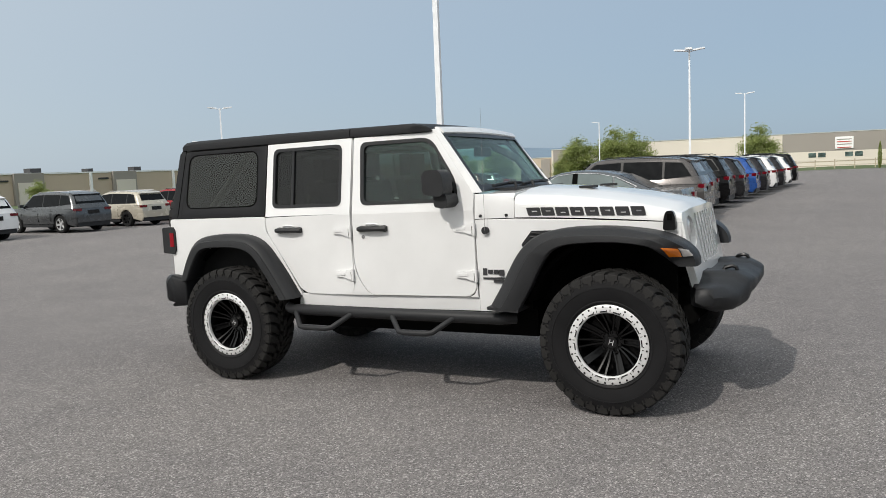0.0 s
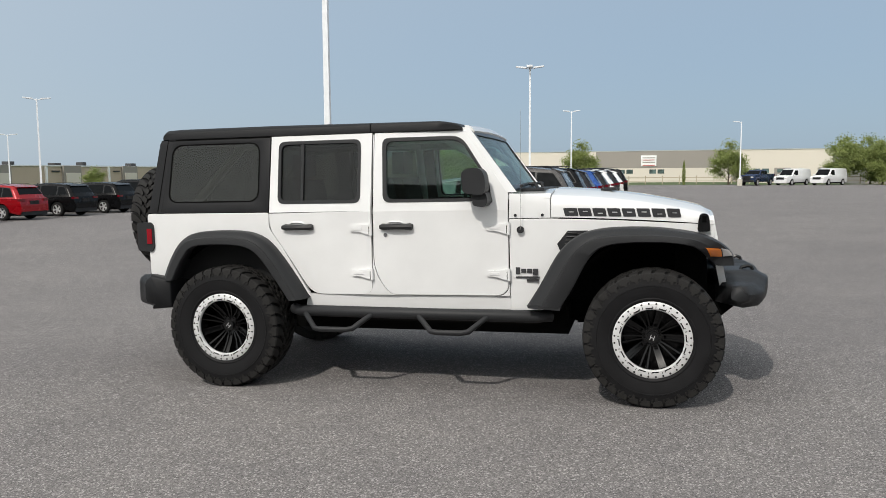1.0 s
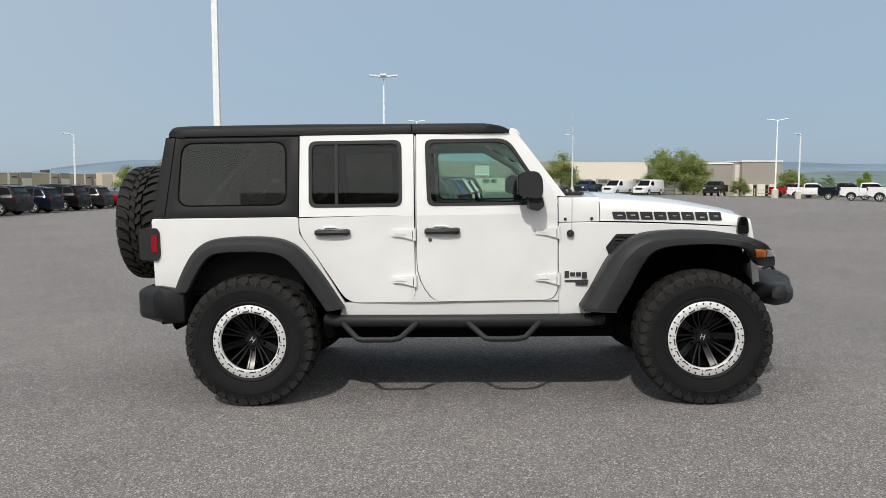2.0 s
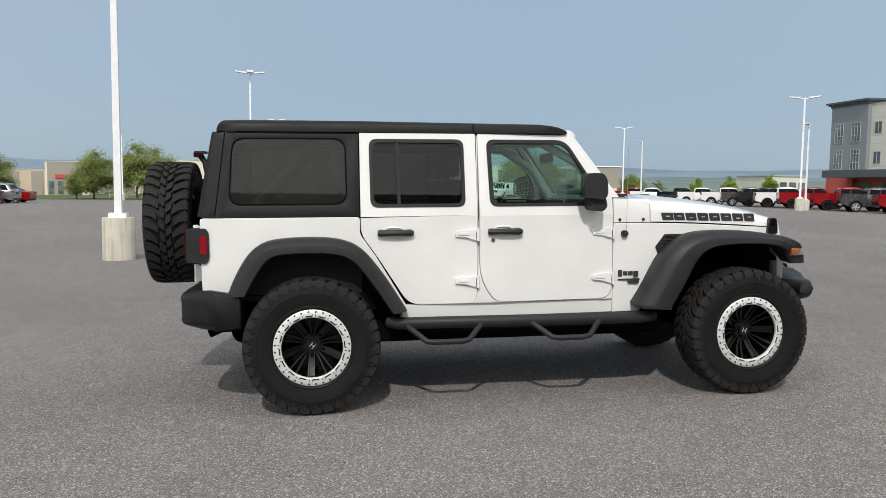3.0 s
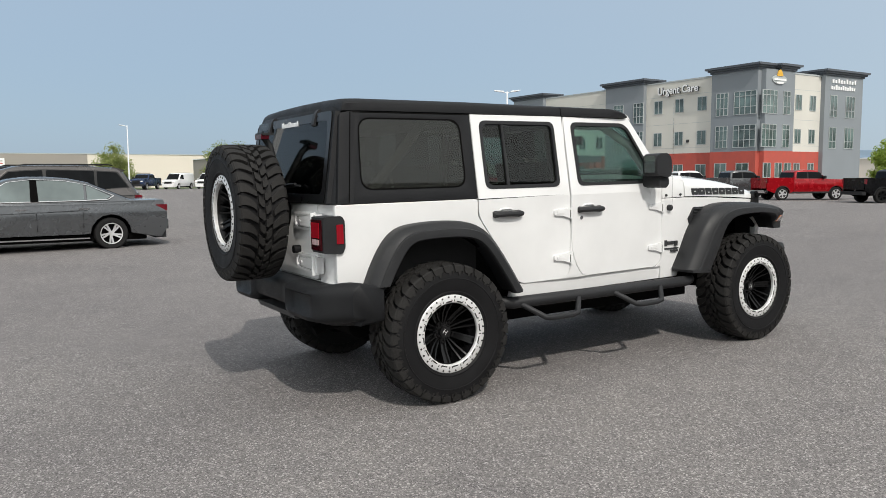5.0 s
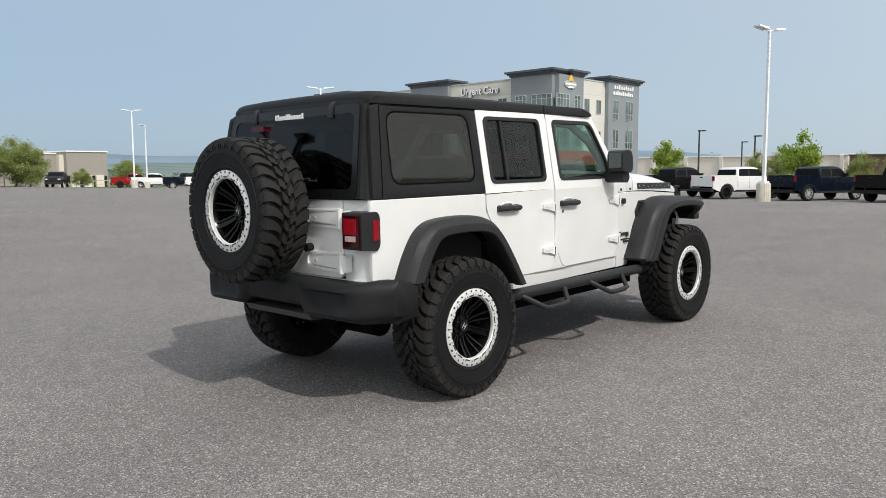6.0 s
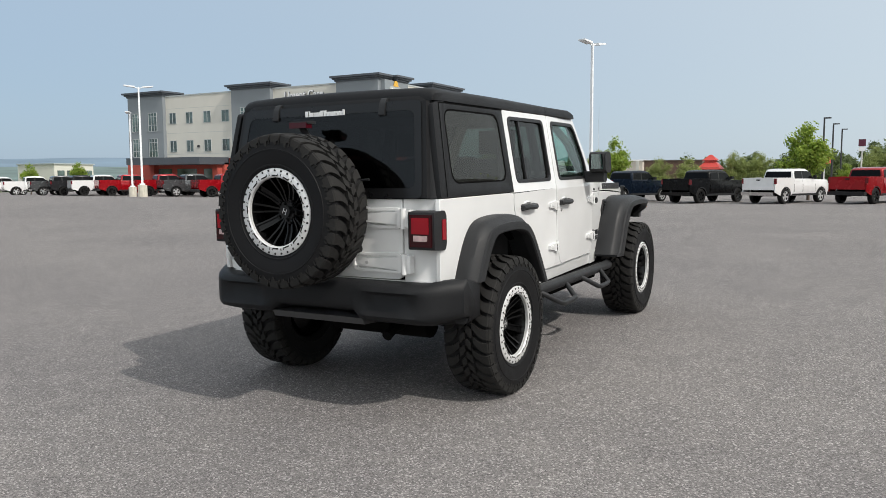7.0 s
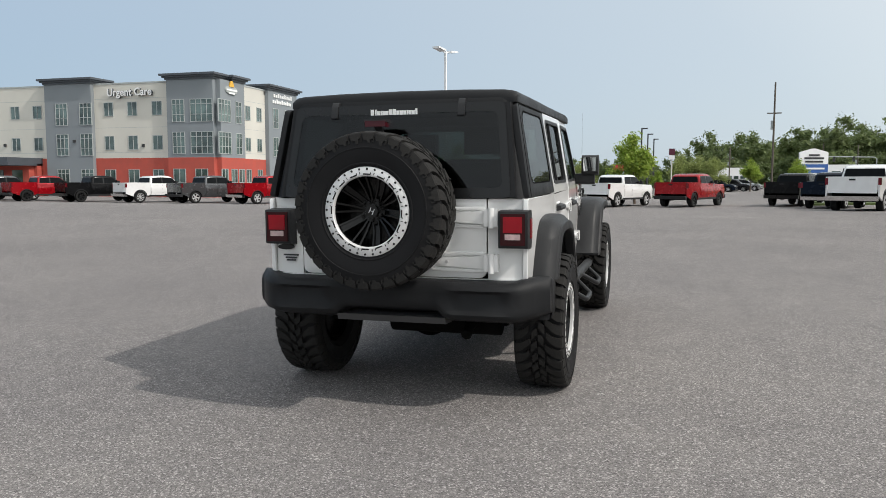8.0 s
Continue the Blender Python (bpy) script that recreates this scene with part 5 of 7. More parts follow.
    for y in (-0.60, 0.60):
        tube(bm, [(-0.48, y * 1.08, 0.80), (-0.40, y * 1.08, 1.30), (0.02, y, 1.745), (0.30, y, 1.77), (1.60, y * 0.98, 1.76), (1.85, y * 1.03, 1.62), (2.06, y * 1.12, 1.34)], 0.032, 10)
        tube(bm, [(1.06, y, 1.765), (1.08, y * 1.14, 1.30), (1.08, y * 1.16, 0.80)], 0.034, 10)
    tube(bm, [(0.28, -0.60, 1.765), (0.28, 0.60, 1.765)], 0.032, 10)
    tube(bm, [(1.06, -0.60, 1.765), (1.06, 0.60, 1.765)], 0.032, 10)
    part("roll_cage", bm, M["cage"], T, "grey padded roll bars inside the cabin")
    part("rear_view_mirror", bx(1.80, 1.83, -0.13, 0.13, 1.64, 1.71, 0.01), M["cabin"], T)
    return T


suv_white()

# ---- parked cars ----
ROAD_WHEEL = {}


def road_wheel(parent, r, w, style, m):
    key = (r, w, style)
    if key not in ROAD_WHEEL:
        bm = lathe(bmesh.new(), [(r * 0.64, -w / 2 + 0.015), (r * 0.72, -w / 2), (r * 0.93, -w / 2 + 0.005), (r, -w / 2 + 0.035), (r, w / 2 - 0.035), (r * 0.93, w / 2 - 0.005), (r * 0.64, w / 2 - 0.015)], 28)
        t = mesh_of("wheel", bm, M["rubber_far"])
        bm = lathe(bmesh.new(), [(r * 0.66, -w / 2 + 0.012), (r * 0.62, -w / 2 + 0.018), (r * 0.58, -w / 2 + 0.07), (r * 0.10, -w / 2 + 0.10)], 24)
        dish = mesh_of("rim", bm, M["dark"] if style != "plain" else M["alloy"])
        bm = bmesh.new()
        lathe(bm, [(r * 0.67, -w / 2 + 0.006), (r * 0.61, -w / 2 + 0.010), (r * 0.61, -w / 2 + 0.03)], 28)
        n = {"twin": 5, "five": 5, "ten": 8, "dark": 6}.get(style, 6)
        for k in range(n):
            a = k * 2 * math.pi / n
            for off in ((-0.16, 0.16) if style == "twin" else (0.0,)):
                rot = Matrix.Rotation(a + off, 4, "Y")
                wd = r * (0.048 if style in ("twin", "ten") else 0.10)
                skew = r * 0.14 if style == "twin" else 0.0
                vs = [rot @ Vector(p) for p in ((r * 0.12, -w / 2 + 0.035, -wd), (r * 0.63, -w / 2 + 0.012, -wd * 1.2 + skew), (r * 0.63, -w / 2 + 0.012, wd * 1.2 + skew), (r * 0.12, -w / 2 + 0.035, wd))]
                b2 = [v + Vector((0, 0.03, 0)) for v in vs]
                loft(bm, [vs, b2])
        disc_y(bm, r * 0.17, -w / 2 + 0.02, -w / 2 + 0.06, 12)
        sp = mesh_of("spokes", bm, M["alloy"] if style != "dark" else M["black"])
        ROAD_WHEEL[key] = (t, dish, sp)
    t, dish, sp = ROAD_WHEEL[key]
    wob = link_part("wheel", t, parent, m)
    link_part("rim", dish, wob)
    link_part("spokes", sp, wob)


def patch(c, u0, u1, v0, v1, off=0.004, thick=0.012):
    """A thin plate on a four-cornered face c (bottom left, bottom right, top right, top left)."""
    c = [Vector(p) for p in c]
    at = lambda u, v: (c[0] * (1 - u) + c[1] * u) * (1 - v) + (c[3] * (1 - u) + c[2] * u) * v
    n = (c[1] - c[0]).cross(c[3] - c[0]).normalized()
    q = [at(u0, v0), at(u1, v0), at(u1, v1), at(u0, v1)]
    bm = bmesh.new()
    loft(bm, [[p + n * (off - thick) for p in q], [p + n * off for p in q]])
    return bm


SHAPES = {
    #            L     W     H     belt  hood  r     front axle, rear axle, cab rear base, rear top, front top, screen base, ground clearance
    "suv":      (4.82, 1.95, 1.77, 1.08, 1.06, 0.38, 1.52, -1.42, -2.40, -2.05, 0.55, 1.20, 0.24),
    "cuv":      (4.60, 1.86, 1.66, 1.03, 1.00, 0.355, 1.42, -1.27, -2.22, -1.78, 0.42, 1.08, 0.21),
    "sedan":    (4.87, 1.84, 1.47, 0.95, 0.88, 0.318, 1.46, -1.34, -1.98, -1.00, 0.42, 1.18, 0.17),
    "coupe":    (4.79, 1.91, 1.38, 0.90, 0.88, 0.345, 1.45, -1.27, -1.80, -0.85, 0.22, 0.95, 0.15),
    "pickup":   (5.90, 2.05, 1.99, 1.37, 1.33, 0.425, 1.92, -1.82, -1.02, -0.85, 0.70, 1.26, 0.43),
    "van":      (5.70, 2.01, 2.10, 1.20, 1.15, 0.375, 1.75, -1.68, -2.82, -2.70, 0.95, 1.75, 0.24),
}


CABINS = {
    "suv": [(-2.38, 1.02), (-2.08, 1.56), (-1.92, 1.67), (-1.30, 1.75), (-0.40, 1.77), (0.30, 1.74), (0.62, 1.64), (1.28, 1.02)],
    "cuv": [(-2.26, 0.98), (-1.90, 1.50), (-1.70, 1.59), (-1.10, 1.65), (-0.30, 1.66), (0.30, 1.61), (0.55, 1.53), (1.20, 0.98)],
    "sedan": [(-1.98, 0.90), (-1.78, 0.98), (-0.98, 1.345), (-0.62, 1.425), (-0.20, 1.465), (0.12, 1.462), (0.42, 1.42), (0.66, 1.34), (1.32, 0.90)],
    "coupe": [(-1.85, 0.88), (-1.65, 0.96), (-0.95, 1.26), (-0.50, 1.36), (-0.10, 1.38), (0.20, 1.345), (0.42, 1.26), (1.10, 0.86)],
    "pickup": [(-1.05, 1.31), (-0.93, 1.85), (-0.74, 1.945), (-0.10, 1.99), (0.45, 1.975), (0.76, 1.88), (1.40, 1.31)],
    "van": [(-2.84, 1.10), (-2.78, 1.94), (-2.62, 2.06), (-1.00, 2.10), (0.70, 2.09), (1.00, 2.00), (1.85, 1.12)],
}
WINDOWS = {
    "suv": [[(-2.10, 1.24), (-1.42, 1.18), (-1.42, 1.61), (-1.86, 1.58)], [(-1.36, 1.17), (-0.34, 1.15), (-0.34, 1.64), (-1.36, 1.62)], [(-0.27, 1.15), (0.95, 1.14), (0.42, 1.60), (-0.27, 1.64)]],
    "cuv": [[(-1.90, 1.10), (-1.32, 1.08), (-1.32, 1.50), (-1.66, 1.46)], [(-1.25, 1.08), (-0.30, 1.07), (-0.30, 1.53), (-1.25, 1.51)], [(-0.23, 1.07), (0.90, 1.07), (0.38, 1.48), (-0.23, 1.53)]],
    "sedan": [[(-1.36, 1.06), (-1.26, 1.00), (-0.92, 0.99), (-0.92, 1.29)], [(-0.87, 0.99), (-0.02, 0.98), (-0.02, 1.385), (-0.55, 1.36), (-0.87, 1.31)], [(0.05, 0.98), (1.04, 0.97), (0.46, 1.345), (0.05, 1.385)]],
    "coupe": [[(-1.10, 0.98), (-0.45, 0.97), (-0.45, 1.24), (-0.80, 1.18)], [(-0.38, 0.97), (0.85, 0.95), (0.28, 1.25), (-0.38, 1.28)]],
    "pickup": [[(-0.84, 1.43), (-0.12, 1.42), (-0.12, 1.83), (-0.78, 1.81)], [(-0.03, 1.42), (1.12, 1.42), (0.70, 1.80), (-0.03, 1.83)]],
    "van": [[(0.35, 1.28), (1.50, 1.28), (0.95, 1.85), (0.35, 1.87)]],
}


def vehicle(kind, colour, x, y, heading, label, group="", wheels="five", scale=1.0, trim="flare", extra=""):
    L, W, H, zb, zh, r, xf, xr, g0, g1, g2, g3, gc = SHAPES[kind]
    names = {"suv": "parked_suv", "cuv": "parked_crossover", "sedan": "parked_sedan", "coupe": "parked_coupe", "pickup": "pickup_truck", "van": "cargo_van"}
    cats = {"suv": "car", "cuv": "car", "sedan": "car", "coupe": "car", "pickup": "truck", "van": "van"}
    T = thing(names[kind], label, cats[kind], Matrix.Translation((x, y, land(x, y))) @ Matrix.Rotation(radians(heading), 4, "Z") @ Matrix.Diagonal((scale, scale, scale, 1)), group)
    P = CAR_PAINT[colour]
    hw = W / 2
    ra = r + 0.065

    def arch(c, n=9):
        return [(c + ra * math.cos(math.pi * k / (n - 1)), max(gc + 0.02, r + ra * math.sin(math.pi * k / (n - 1)) * 1.0)) for k in range(n)]
    top_rear = {"pickup": 1.30, "sedan": zb + 0.03, "coupe": zb + 0.06}.get(kind, zb)
    Lf = L / 2 - (0.24 if kind == "sedan" else 0.0)
    nose = 0.30 if kind in ("sedan", "coupe", "cuv") else 0.10
    prof = [(-L / 2 + 0.06, top_rear), (g3, zb), (Lf - nose - 0.15, zh), (Lf - 0.06, zh - 0.14 - nose * 0.25), (Lf, zh - 0.38), (Lf, gc + 0.20), (Lf - 0.10, gc)]
    if kind == "sedan":
        prof[2:5] = [(Lf - 0.75, zh - 0.005), (Lf - 0.42, zh - 0.06), (Lf - 0.18, zh - 0.15), (Lf - 0.04, zh - 0.26), (Lf + 0.01, zh - 0.40)]
    prof += arch(xf) + arch(xr) + [(-L / 2 + 0.12, gc + 0.03), (-L / 2, gc + 0.22), (-L / 2, top_rear - 0.25)]
    if kind == "pickup":
        prof = [(g0 - 0.02, zb + 0.02)] + prof[1:7] + arch(xf) + [(g0 - 0.02, gc)]
    bm = prism(prof, -hw, hw)
    # tuck in the sides above the belt and towards the ends
    for c in (0.42, 0.58, 0.74, 0.86):
        bmesh.ops.bisect_plane(bm, geom=bm.verts[:] + bm.edges[:] + bm.faces[:], plane_co=(0, 0, c * zb / 0.95), plane_no=(0, 0, 1))
    for c in (-L / 2 + 0.55, Lf - 0.6, Lf - 0.3, 0.0):
        bmesh.ops.bisect_plane(bm, geom=bm.verts[:] + bm.edges[:] + bm.faces[:], plane_co=(c, 0, 0), plane_no=(1, 0, 0))
    for v in bm.verts:
        f = 1.0
        q = (v.co.z / zb) * 0.95
        if q > 0.80:
            f -= 0.035 + 0.10 * (q - 0.80)
        elif q > 0.60:
            f -= 0.016 * (q - 0.60) / 0.20
        else:
            f -= 0.085 * ((0.60 - q) / 0.42) ** 1.2
        end = max(0.0, (v.co.x if v.co.x > 0 else -v.co.x - L / 2 + Lf) - (Lf - 0.62)) / 0.62
        if kind != "pickup" or v.co.x > 0:
            f -= ((0.20 if kind == "sedan" else 0.12) if v.co.x > 0 else 0.07) * end ** 2
        v.co.y *= f
    body = part("body", soften(bm, 0.07, 4, 38), P, T)
    # cabin: level slices of the side outline, tapered towards the roof
    cab = CABINS[kind]
    zt = max(z for _, z in cab)
    wt = hw * (0.74 if kind not in ("van", "pickup") else 0.82)

    def reach(z, front):
        pts = [p for p in cab]
        xs = []
        for (xa, za), (xb, zb2) in zip(pts, pts[1:]):
            if (za - z) * (zb2 - z) <= 0 and abs(za - zb2) > 1e-6:
                xs.append(xa + (xb - xa) * (z - za) / (zb2 - za))
        return (max(xs) if front else min(xs)) if xs else 0.0

    def halfw(z):
        t = (z - zb) / (zt - zb)
        return hw * 0.945 + (wt - hw * 0.945) * t - 0.10 * max(0.0, (t - 0.86) / 0.14) ** 2
    levels = [zb - 0.04] + sorted({round(z, 3) for _, z in cab if z > zb}) 
    dense = []
    for za, zc in zip(levels, levels[1:]):
        dense += [za + (zc - za) * k / 3 for k in range(3)]
    dense = [z for z in dense if z < zt - 0.004] + [zt - 0.004]
    rings = []
    for z in dense:
        z_ = max(z, min(c[1] for c in cab) + 0.001)
        x0, x1, wv = reach(z_, False), reach(z_, True), halfw(z)
        c = min(0.10, wv * 0.2, max(0.01, (x1 - x0) * 0.2))
        rings.append([(x0, -wv + 2 * c, z), (x0 + c * 0.5, -wv + c * 0.5, z), (x0 + 2 * c, -wv, z), (x1 - 2 * c, -wv, z), (x1 - c * 0.7, -wv + c * 0.5, z), (x1, -wv + 2 * c, z),
                      (x1, wv - 2 * c, z), (x1 - c * 0.7, wv - c * 0.5, z), (x1 - 2 * c, wv, z), (x0 + 2 * c, wv, z), (x0 + c * 0.5, wv - c * 0.5, z), (x0, wv - 2 * c, z)])
    part("cabin", loft(bmesh.new(), rings), P, T, "", 50)
    for s in (-1, 1):
        if kind in ("suv", "cuv", "pickup"):
            first, last_ = WINDOWS[kind][0], WINDOWS[kind][-1]
            band = [(first[0][0] - 0.035, first[0][1] - 0.022), (last_[1][0] + 0.045, last_[1][1] - 0.022), (last_[2][0] + 0.02, last_[2][1] + 0.022), (last_[3][0], last_[3][1] + 0.022), (first[2][0], first[2][1] + 0.022), (first[3][0] - 0.03, first[3][1] + 0.022)]
            part("window_surround", sheet(rounded(band, 0.03, 3), [], lambda x, z, s=s: (x, s * (halfw(z) + 0.002), z), 0.012), M["black"], T)
        for poly in WINDOWS[kind]:
            part("side_window", sheet(rounded(poly, 0.03, 3), [], lambda x, z, s=s: (x, s * (halfw(z) + 0.006), z), 0.012), M["car_sky_glass" if kind == "sedan" else "carglass"], T)
        if kind == "sedan":
            part("door_pillar", sheet([(-0.065, 0.975), (0.075, 0.975), (0.065, 1.392), (-0.050, 1.39)], [], lambda x, z, s=s: (x, s * (halfw(z) + 0.012), z), 0.012), M["dark"], T)
            bm = bmesh.new()
            tube(bm, [(x, s * (halfw(z) + 0.010), z) for x, z in ((-1.42, 1.075), (-1.30, 1.00), (-0.8, 0.985), (1.10, 0.965))], 0.011, 6)
            tube(bm, [(x, s * (halfw(z) + 0.008), z) for x, z in ((-1.42, 1.075), (-0.95, 1.29), (-0.55, 1.375), (0.0, 1.405), (0.45, 1.355), (1.10, 0.965))], 0.007, 6)
            part("window_trim", bm, M["chrome"], T)
    zs0, zs1 = zb + 0.06, zt - 0.13
    part("windscreen", sheet([(-halfw(zs0) + 0.13, zs0), (halfw(zs0) - 0.13, zs0), (halfw(zs1) - 0.12, zs1), (-halfw(zs1) + 0.12, zs1)], [], lambda u, v: (reach(v, True) + 0.005, u, v), 0.012), M["carglass"], T)
    zr0, zr1 = (zb + 0.16, zt - 0.19) if kind in ("suv", "cuv") else (zb + 0.10, zt - 0.18) if kind in ("pickup", "van") else (zb + 0.07, zt - 0.12)
    part("rear_window", sheet([(-halfw(zr0) + 0.14, zr0), (halfw(zr0) - 0.14, zr0), (halfw(zr1) - 0.13, zr1), (-halfw(zr1) + 0.13, zr1)], [], lambda u, v: (reach(v, False) - 0.005, u, v), -0.012), M["carglass"], T)
    # wheels
    w = 0.24 if kind != "pickup" else 0.28
    for xw in (xf, xr):
        road_wheel(T, r, w, wheels, pose(xw, -hw + w / 2 + 0.02, r, 0, 11, 0))
        road_wheel(T, r, w, wheels, pose(xw, hw - w / 2 - 0.02, r, 0, 31, 180))
        part("wheel_arch_liner", bx(xw - ra, xw + ra, -hw * 0.72, hw * 0.72, gc + 0.05, r + ra - 0.03), M["dark"], T)
    part("underside", bx(-L / 2 + 0.4, L / 2 - 0.4, -hw * 0.8, hw * 0.8, gc, gc + 0.12), M["dark"], T)
    # lamps, bumpers, grille
    for s in (-1, 1):
        if kind == "pickup":
            part("tail_lamp", bx(-L / 2 - 0.012, -L / 2 + 0.10, s * (hw - 0.035) - 0.075, s * (hw - 0.035) + 0.040, 1.12, 1.41, 0.02), M["car_tail"], T)
        elif kind in ("sedan", "coupe"):
            part("tail_lamp", bx(-L / 2 - 0.008, -L / 2 + 0.22, s * hw * 0.72 - 0.18, s * hw * 0.72 + 0.18, zb - 0.20, zb - 0.07, 0.02), M["car_tail"], T)
        else:
            part("tail_lamp", bx(-L / 2 - 0.004, -L / 2 + 0.16, s * hw * 0.76 - 0.15, s * hw * 0.76 + 0.15, zb - 0.15, zb - 0.045, 0.03, 3), M["car_tail"], T)
        part("headlamp", bx(Lf - 0.30, Lf - (0.05 if kind == "sedan" else 0.012), s * hw * 0.70 - 0.17, s * hw * 0.70 + 0.14, zh - 0.36, zh - 0.20, 0.03), M["clear_lens"], T)
        m_ = part("door_mirror", bx(g3 - 0.31, g3 - 0.18, s * (hw + 0.07) - 0.09, s * (hw + 0.07) + 0.09, zb + 0.03, zb + (0.22 if kind == "pickup" else 0.16), 0.035, 3), M["flare"] if kind == "pickup" else P, T)
        part("mirror_arm", bx(g3 - 0.27, g3 - 0.21, min(s * hw * 0.90, s * hw), max(s * hw * 0.90, s * hw), zb + 0.02, zb + 0.07), M["flare"], m_)
        for hxp in ((-0.95, 0.15) if kind not in ("van", "coupe") else (0.35,)):
            hx2 = hxp + (0.26 if kind == "pickup" else 0.0)
            part("door_handle", bx(hx2, hx2 + 0.19, s * hw * 0.955 - 0.02, s * hw * 0.955 + 0.02, zb - 0.14, zb - 0.11, 0.008), M["chrome"] if kind == "sedan" else P, T)
        if kind == "suv" or kind == "cuv":
            bm = bmesh.new()
            tube(bm, [(g1 + 0.25, s * (wt - 0.06), H - 0.02), (g1 + 0.35, s * (wt - 0.06), H + 0.008), (g2 - 0.45, s * (wt - 0.06), H + 0.008), (g2 - 0.35, s * (wt - 0.06), H - 0.02)], 0.014, 6)
            part("roof_rail", bm, M["alloy" if colour in ("white", "beige", "grey") else "black"], T)
        if kind in ("suv", "cuv", "pickup"):
            part("sill_cladding", bx(xr + ra + 0.02, xf - ra - 0.02, s * hw * 0.955 - 0.025, s * hw * 0.955 + 0.02, gc + 0.02, gc + 0.13, 0.02), M["flare"], T)
        elif kind == "sedan":
            part("sill_trim", bx(xr + ra + 0.02, xf - ra - 0.02, s * hw * 0.96 - 0.02, s * hw * 0.96 + 0.012, gc + 0.06, gc + 0.085, 0.006), M["chrome"], T)
    gz0, gz1 = (0.72, zh - 0.14) if kind in ("pickup", "van") else (0.52, zh - 0.26)
    part("grille", bx(Lf - 0.05, Lf + 0.012, -hw * 0.50, hw * 0.50, gz0, gz1, 0.02), M["black"], T)
    if kind == "pickup":
        for s in (-1, 1):
            for xw in (xf, xr):
                part("arch_trim", loft(bmesh.new(), [[(px, s * (hw * 0.975 - 0.03), pz), (px, s * (hw * 0.99 + 0.006), pz), (xw + (px - xw) * 1.09, s * (hw * 0.99 + 0.006), r + (pz - r) * 1.09), (xw + (px - xw) * 1.09, s * (hw * 0.975 - 0.03), r + (pz - r) * 1.09)] for px, pz in arch(xw, 13)]), M["flare"], T)
    if kind == "pickup":
        # bed: floor, walls, tailgate, bumper
        bw = 0.07
        for s in (-1, 1):
            pts = [(g0 - 0.03, 1.47), (g0 - 0.03, 0.62)] + [(a, b) for a, b in arch(xr)] + [(-L / 2 + 0.04, 0.66), (-L / 2 + 0.02, 1.45)]
            part("bed_side", soften(prism(pts, s * (hw - bw), s * hw * 0.985), 0.02, 2), P, T)
        part("bed_floor", bx(-L / 2 + 0.05, g0 - 0.03, -hw + bw, hw - bw, 0.78, 0.84), M["dark"], T)
        tg = part("tailgate", bx(-L / 2, -L / 2 + 0.07, -hw + 0.10, hw - 0.10, 0.78, 1.46, 0.02), P, T)
        part("gate_handle", bx(-L / 2 - 0.012, -L / 2 + 0.01, -0.12, 0.12, 1.30, 1.37, 0.01), M["black"], tg)
        part("rear_bumper", soften(prism([(-L / 2 - 0.16, 0.66), (-L / 2 + 0.12, 0.68), (-L / 2 + 0.12, 0.47), (-L / 2 - 0.10, 0.47)], -hw * 0.96, hw * 0.96), 0.03, 2), M[trim], T)
        part("front_bumper", bx(L / 2 - 0.10, L / 2 + 0.07, -hw * 0.90, hw * 0.90, 0.48, 0.70, 0.04), M[trim], T)
        part("tow_hitch", bx(-L / 2 - 0.05, -L / 2 + 0.4, -0.06, 0.06, 0.40, 0.48), M["dark"], T)
        if extra == "cover":
            part("bed_cover", bx(-L / 2 + 0.06, g0 - 0.04, -hw + 0.02, hw - 0.02, 1.472, 1.50, 0.01), M["cabin"], T)
    else:
        part("rear_bumper", bx(-L / 2 - 0.03, -L / 2 + 0.20, -hw * 0.86, hw * 0.86, gc + 0.20, gc + 0.40, 0.05, 3), M["flare"] if kind == "van" else P, T)
        part("rear_valance", bx(-L / 2 + 0.01, -L / 2 + 0.24, -hw * 0.82, hw * 0.82, gc + 0.02, gc + 0.21, 0.03, 2), M["flare"], T)
        part("front_bumper", bx(Lf - 0.25, Lf + 0.03, -hw * 0.78, hw * 0.78, gc + 0.06, gc + 0.24, 0.05, 3), M["flare"] if kind in ("suv", "cuv") else P, T)
        if kind == "sedan":
            part("front_fascia", bx(xf + ra + 0.02, Lf - 0.01, -hw * 0.93, hw * 0.93, gc + 0.03, gc + 0.22, 0.07, 3), P, T)
            part("front_lip", bx(xf + ra + 0.02, Lf - 0.03, -hw * 0.91, hw * 0.91, gc, gc + 0.045, 0.015), M["black"], T)
            for s in (-1, 1):
                part("fog_recess", bx(Lf - 0.30, Lf - 0.004, s * hw * 0.80 - 0.12, s * hw * 0.80 + 0.11, gc + 0.10, gc + 0.17, 0.02), M["black"], T)
                part("headlamp_wing", bx(Lf - 0.52, Lf - 0.16, min(s * hw * 0.80, s * hw * 0.955), max(s * hw * 0.80, s * hw * 0.955), zh - 0.285, zh - 0.205, 0.035), M["clear_lens"], T)
            for s in (-1, 1):
                part("door_crease", loft(bmesh.new(), [[(x, s * hw * 0.97, z - 0.012), (x, s * hw * 1.004, z), (x, s * hw * 0.97, z + 0.012)] for x, z in ((xr + ra + 0.05, 0.80), (-0.2, 0.775), (xf - ra - 0.05, 0.745))]), P, T)
        if kind in ("suv", "cuv"):
            zsp = zt - 0.15
            xsp = reach(zsp, False)
            part("spoiler", soften(prism([(xsp - 0.09, zsp + 0.02), (xsp + 0.20, zsp + 0.10), (xsp + 0.22, zsp + 0.02), (xsp - 0.04, zsp - 0.02)], -wt * 0.93, wt * 0.93), 0.012, 2), P, T)
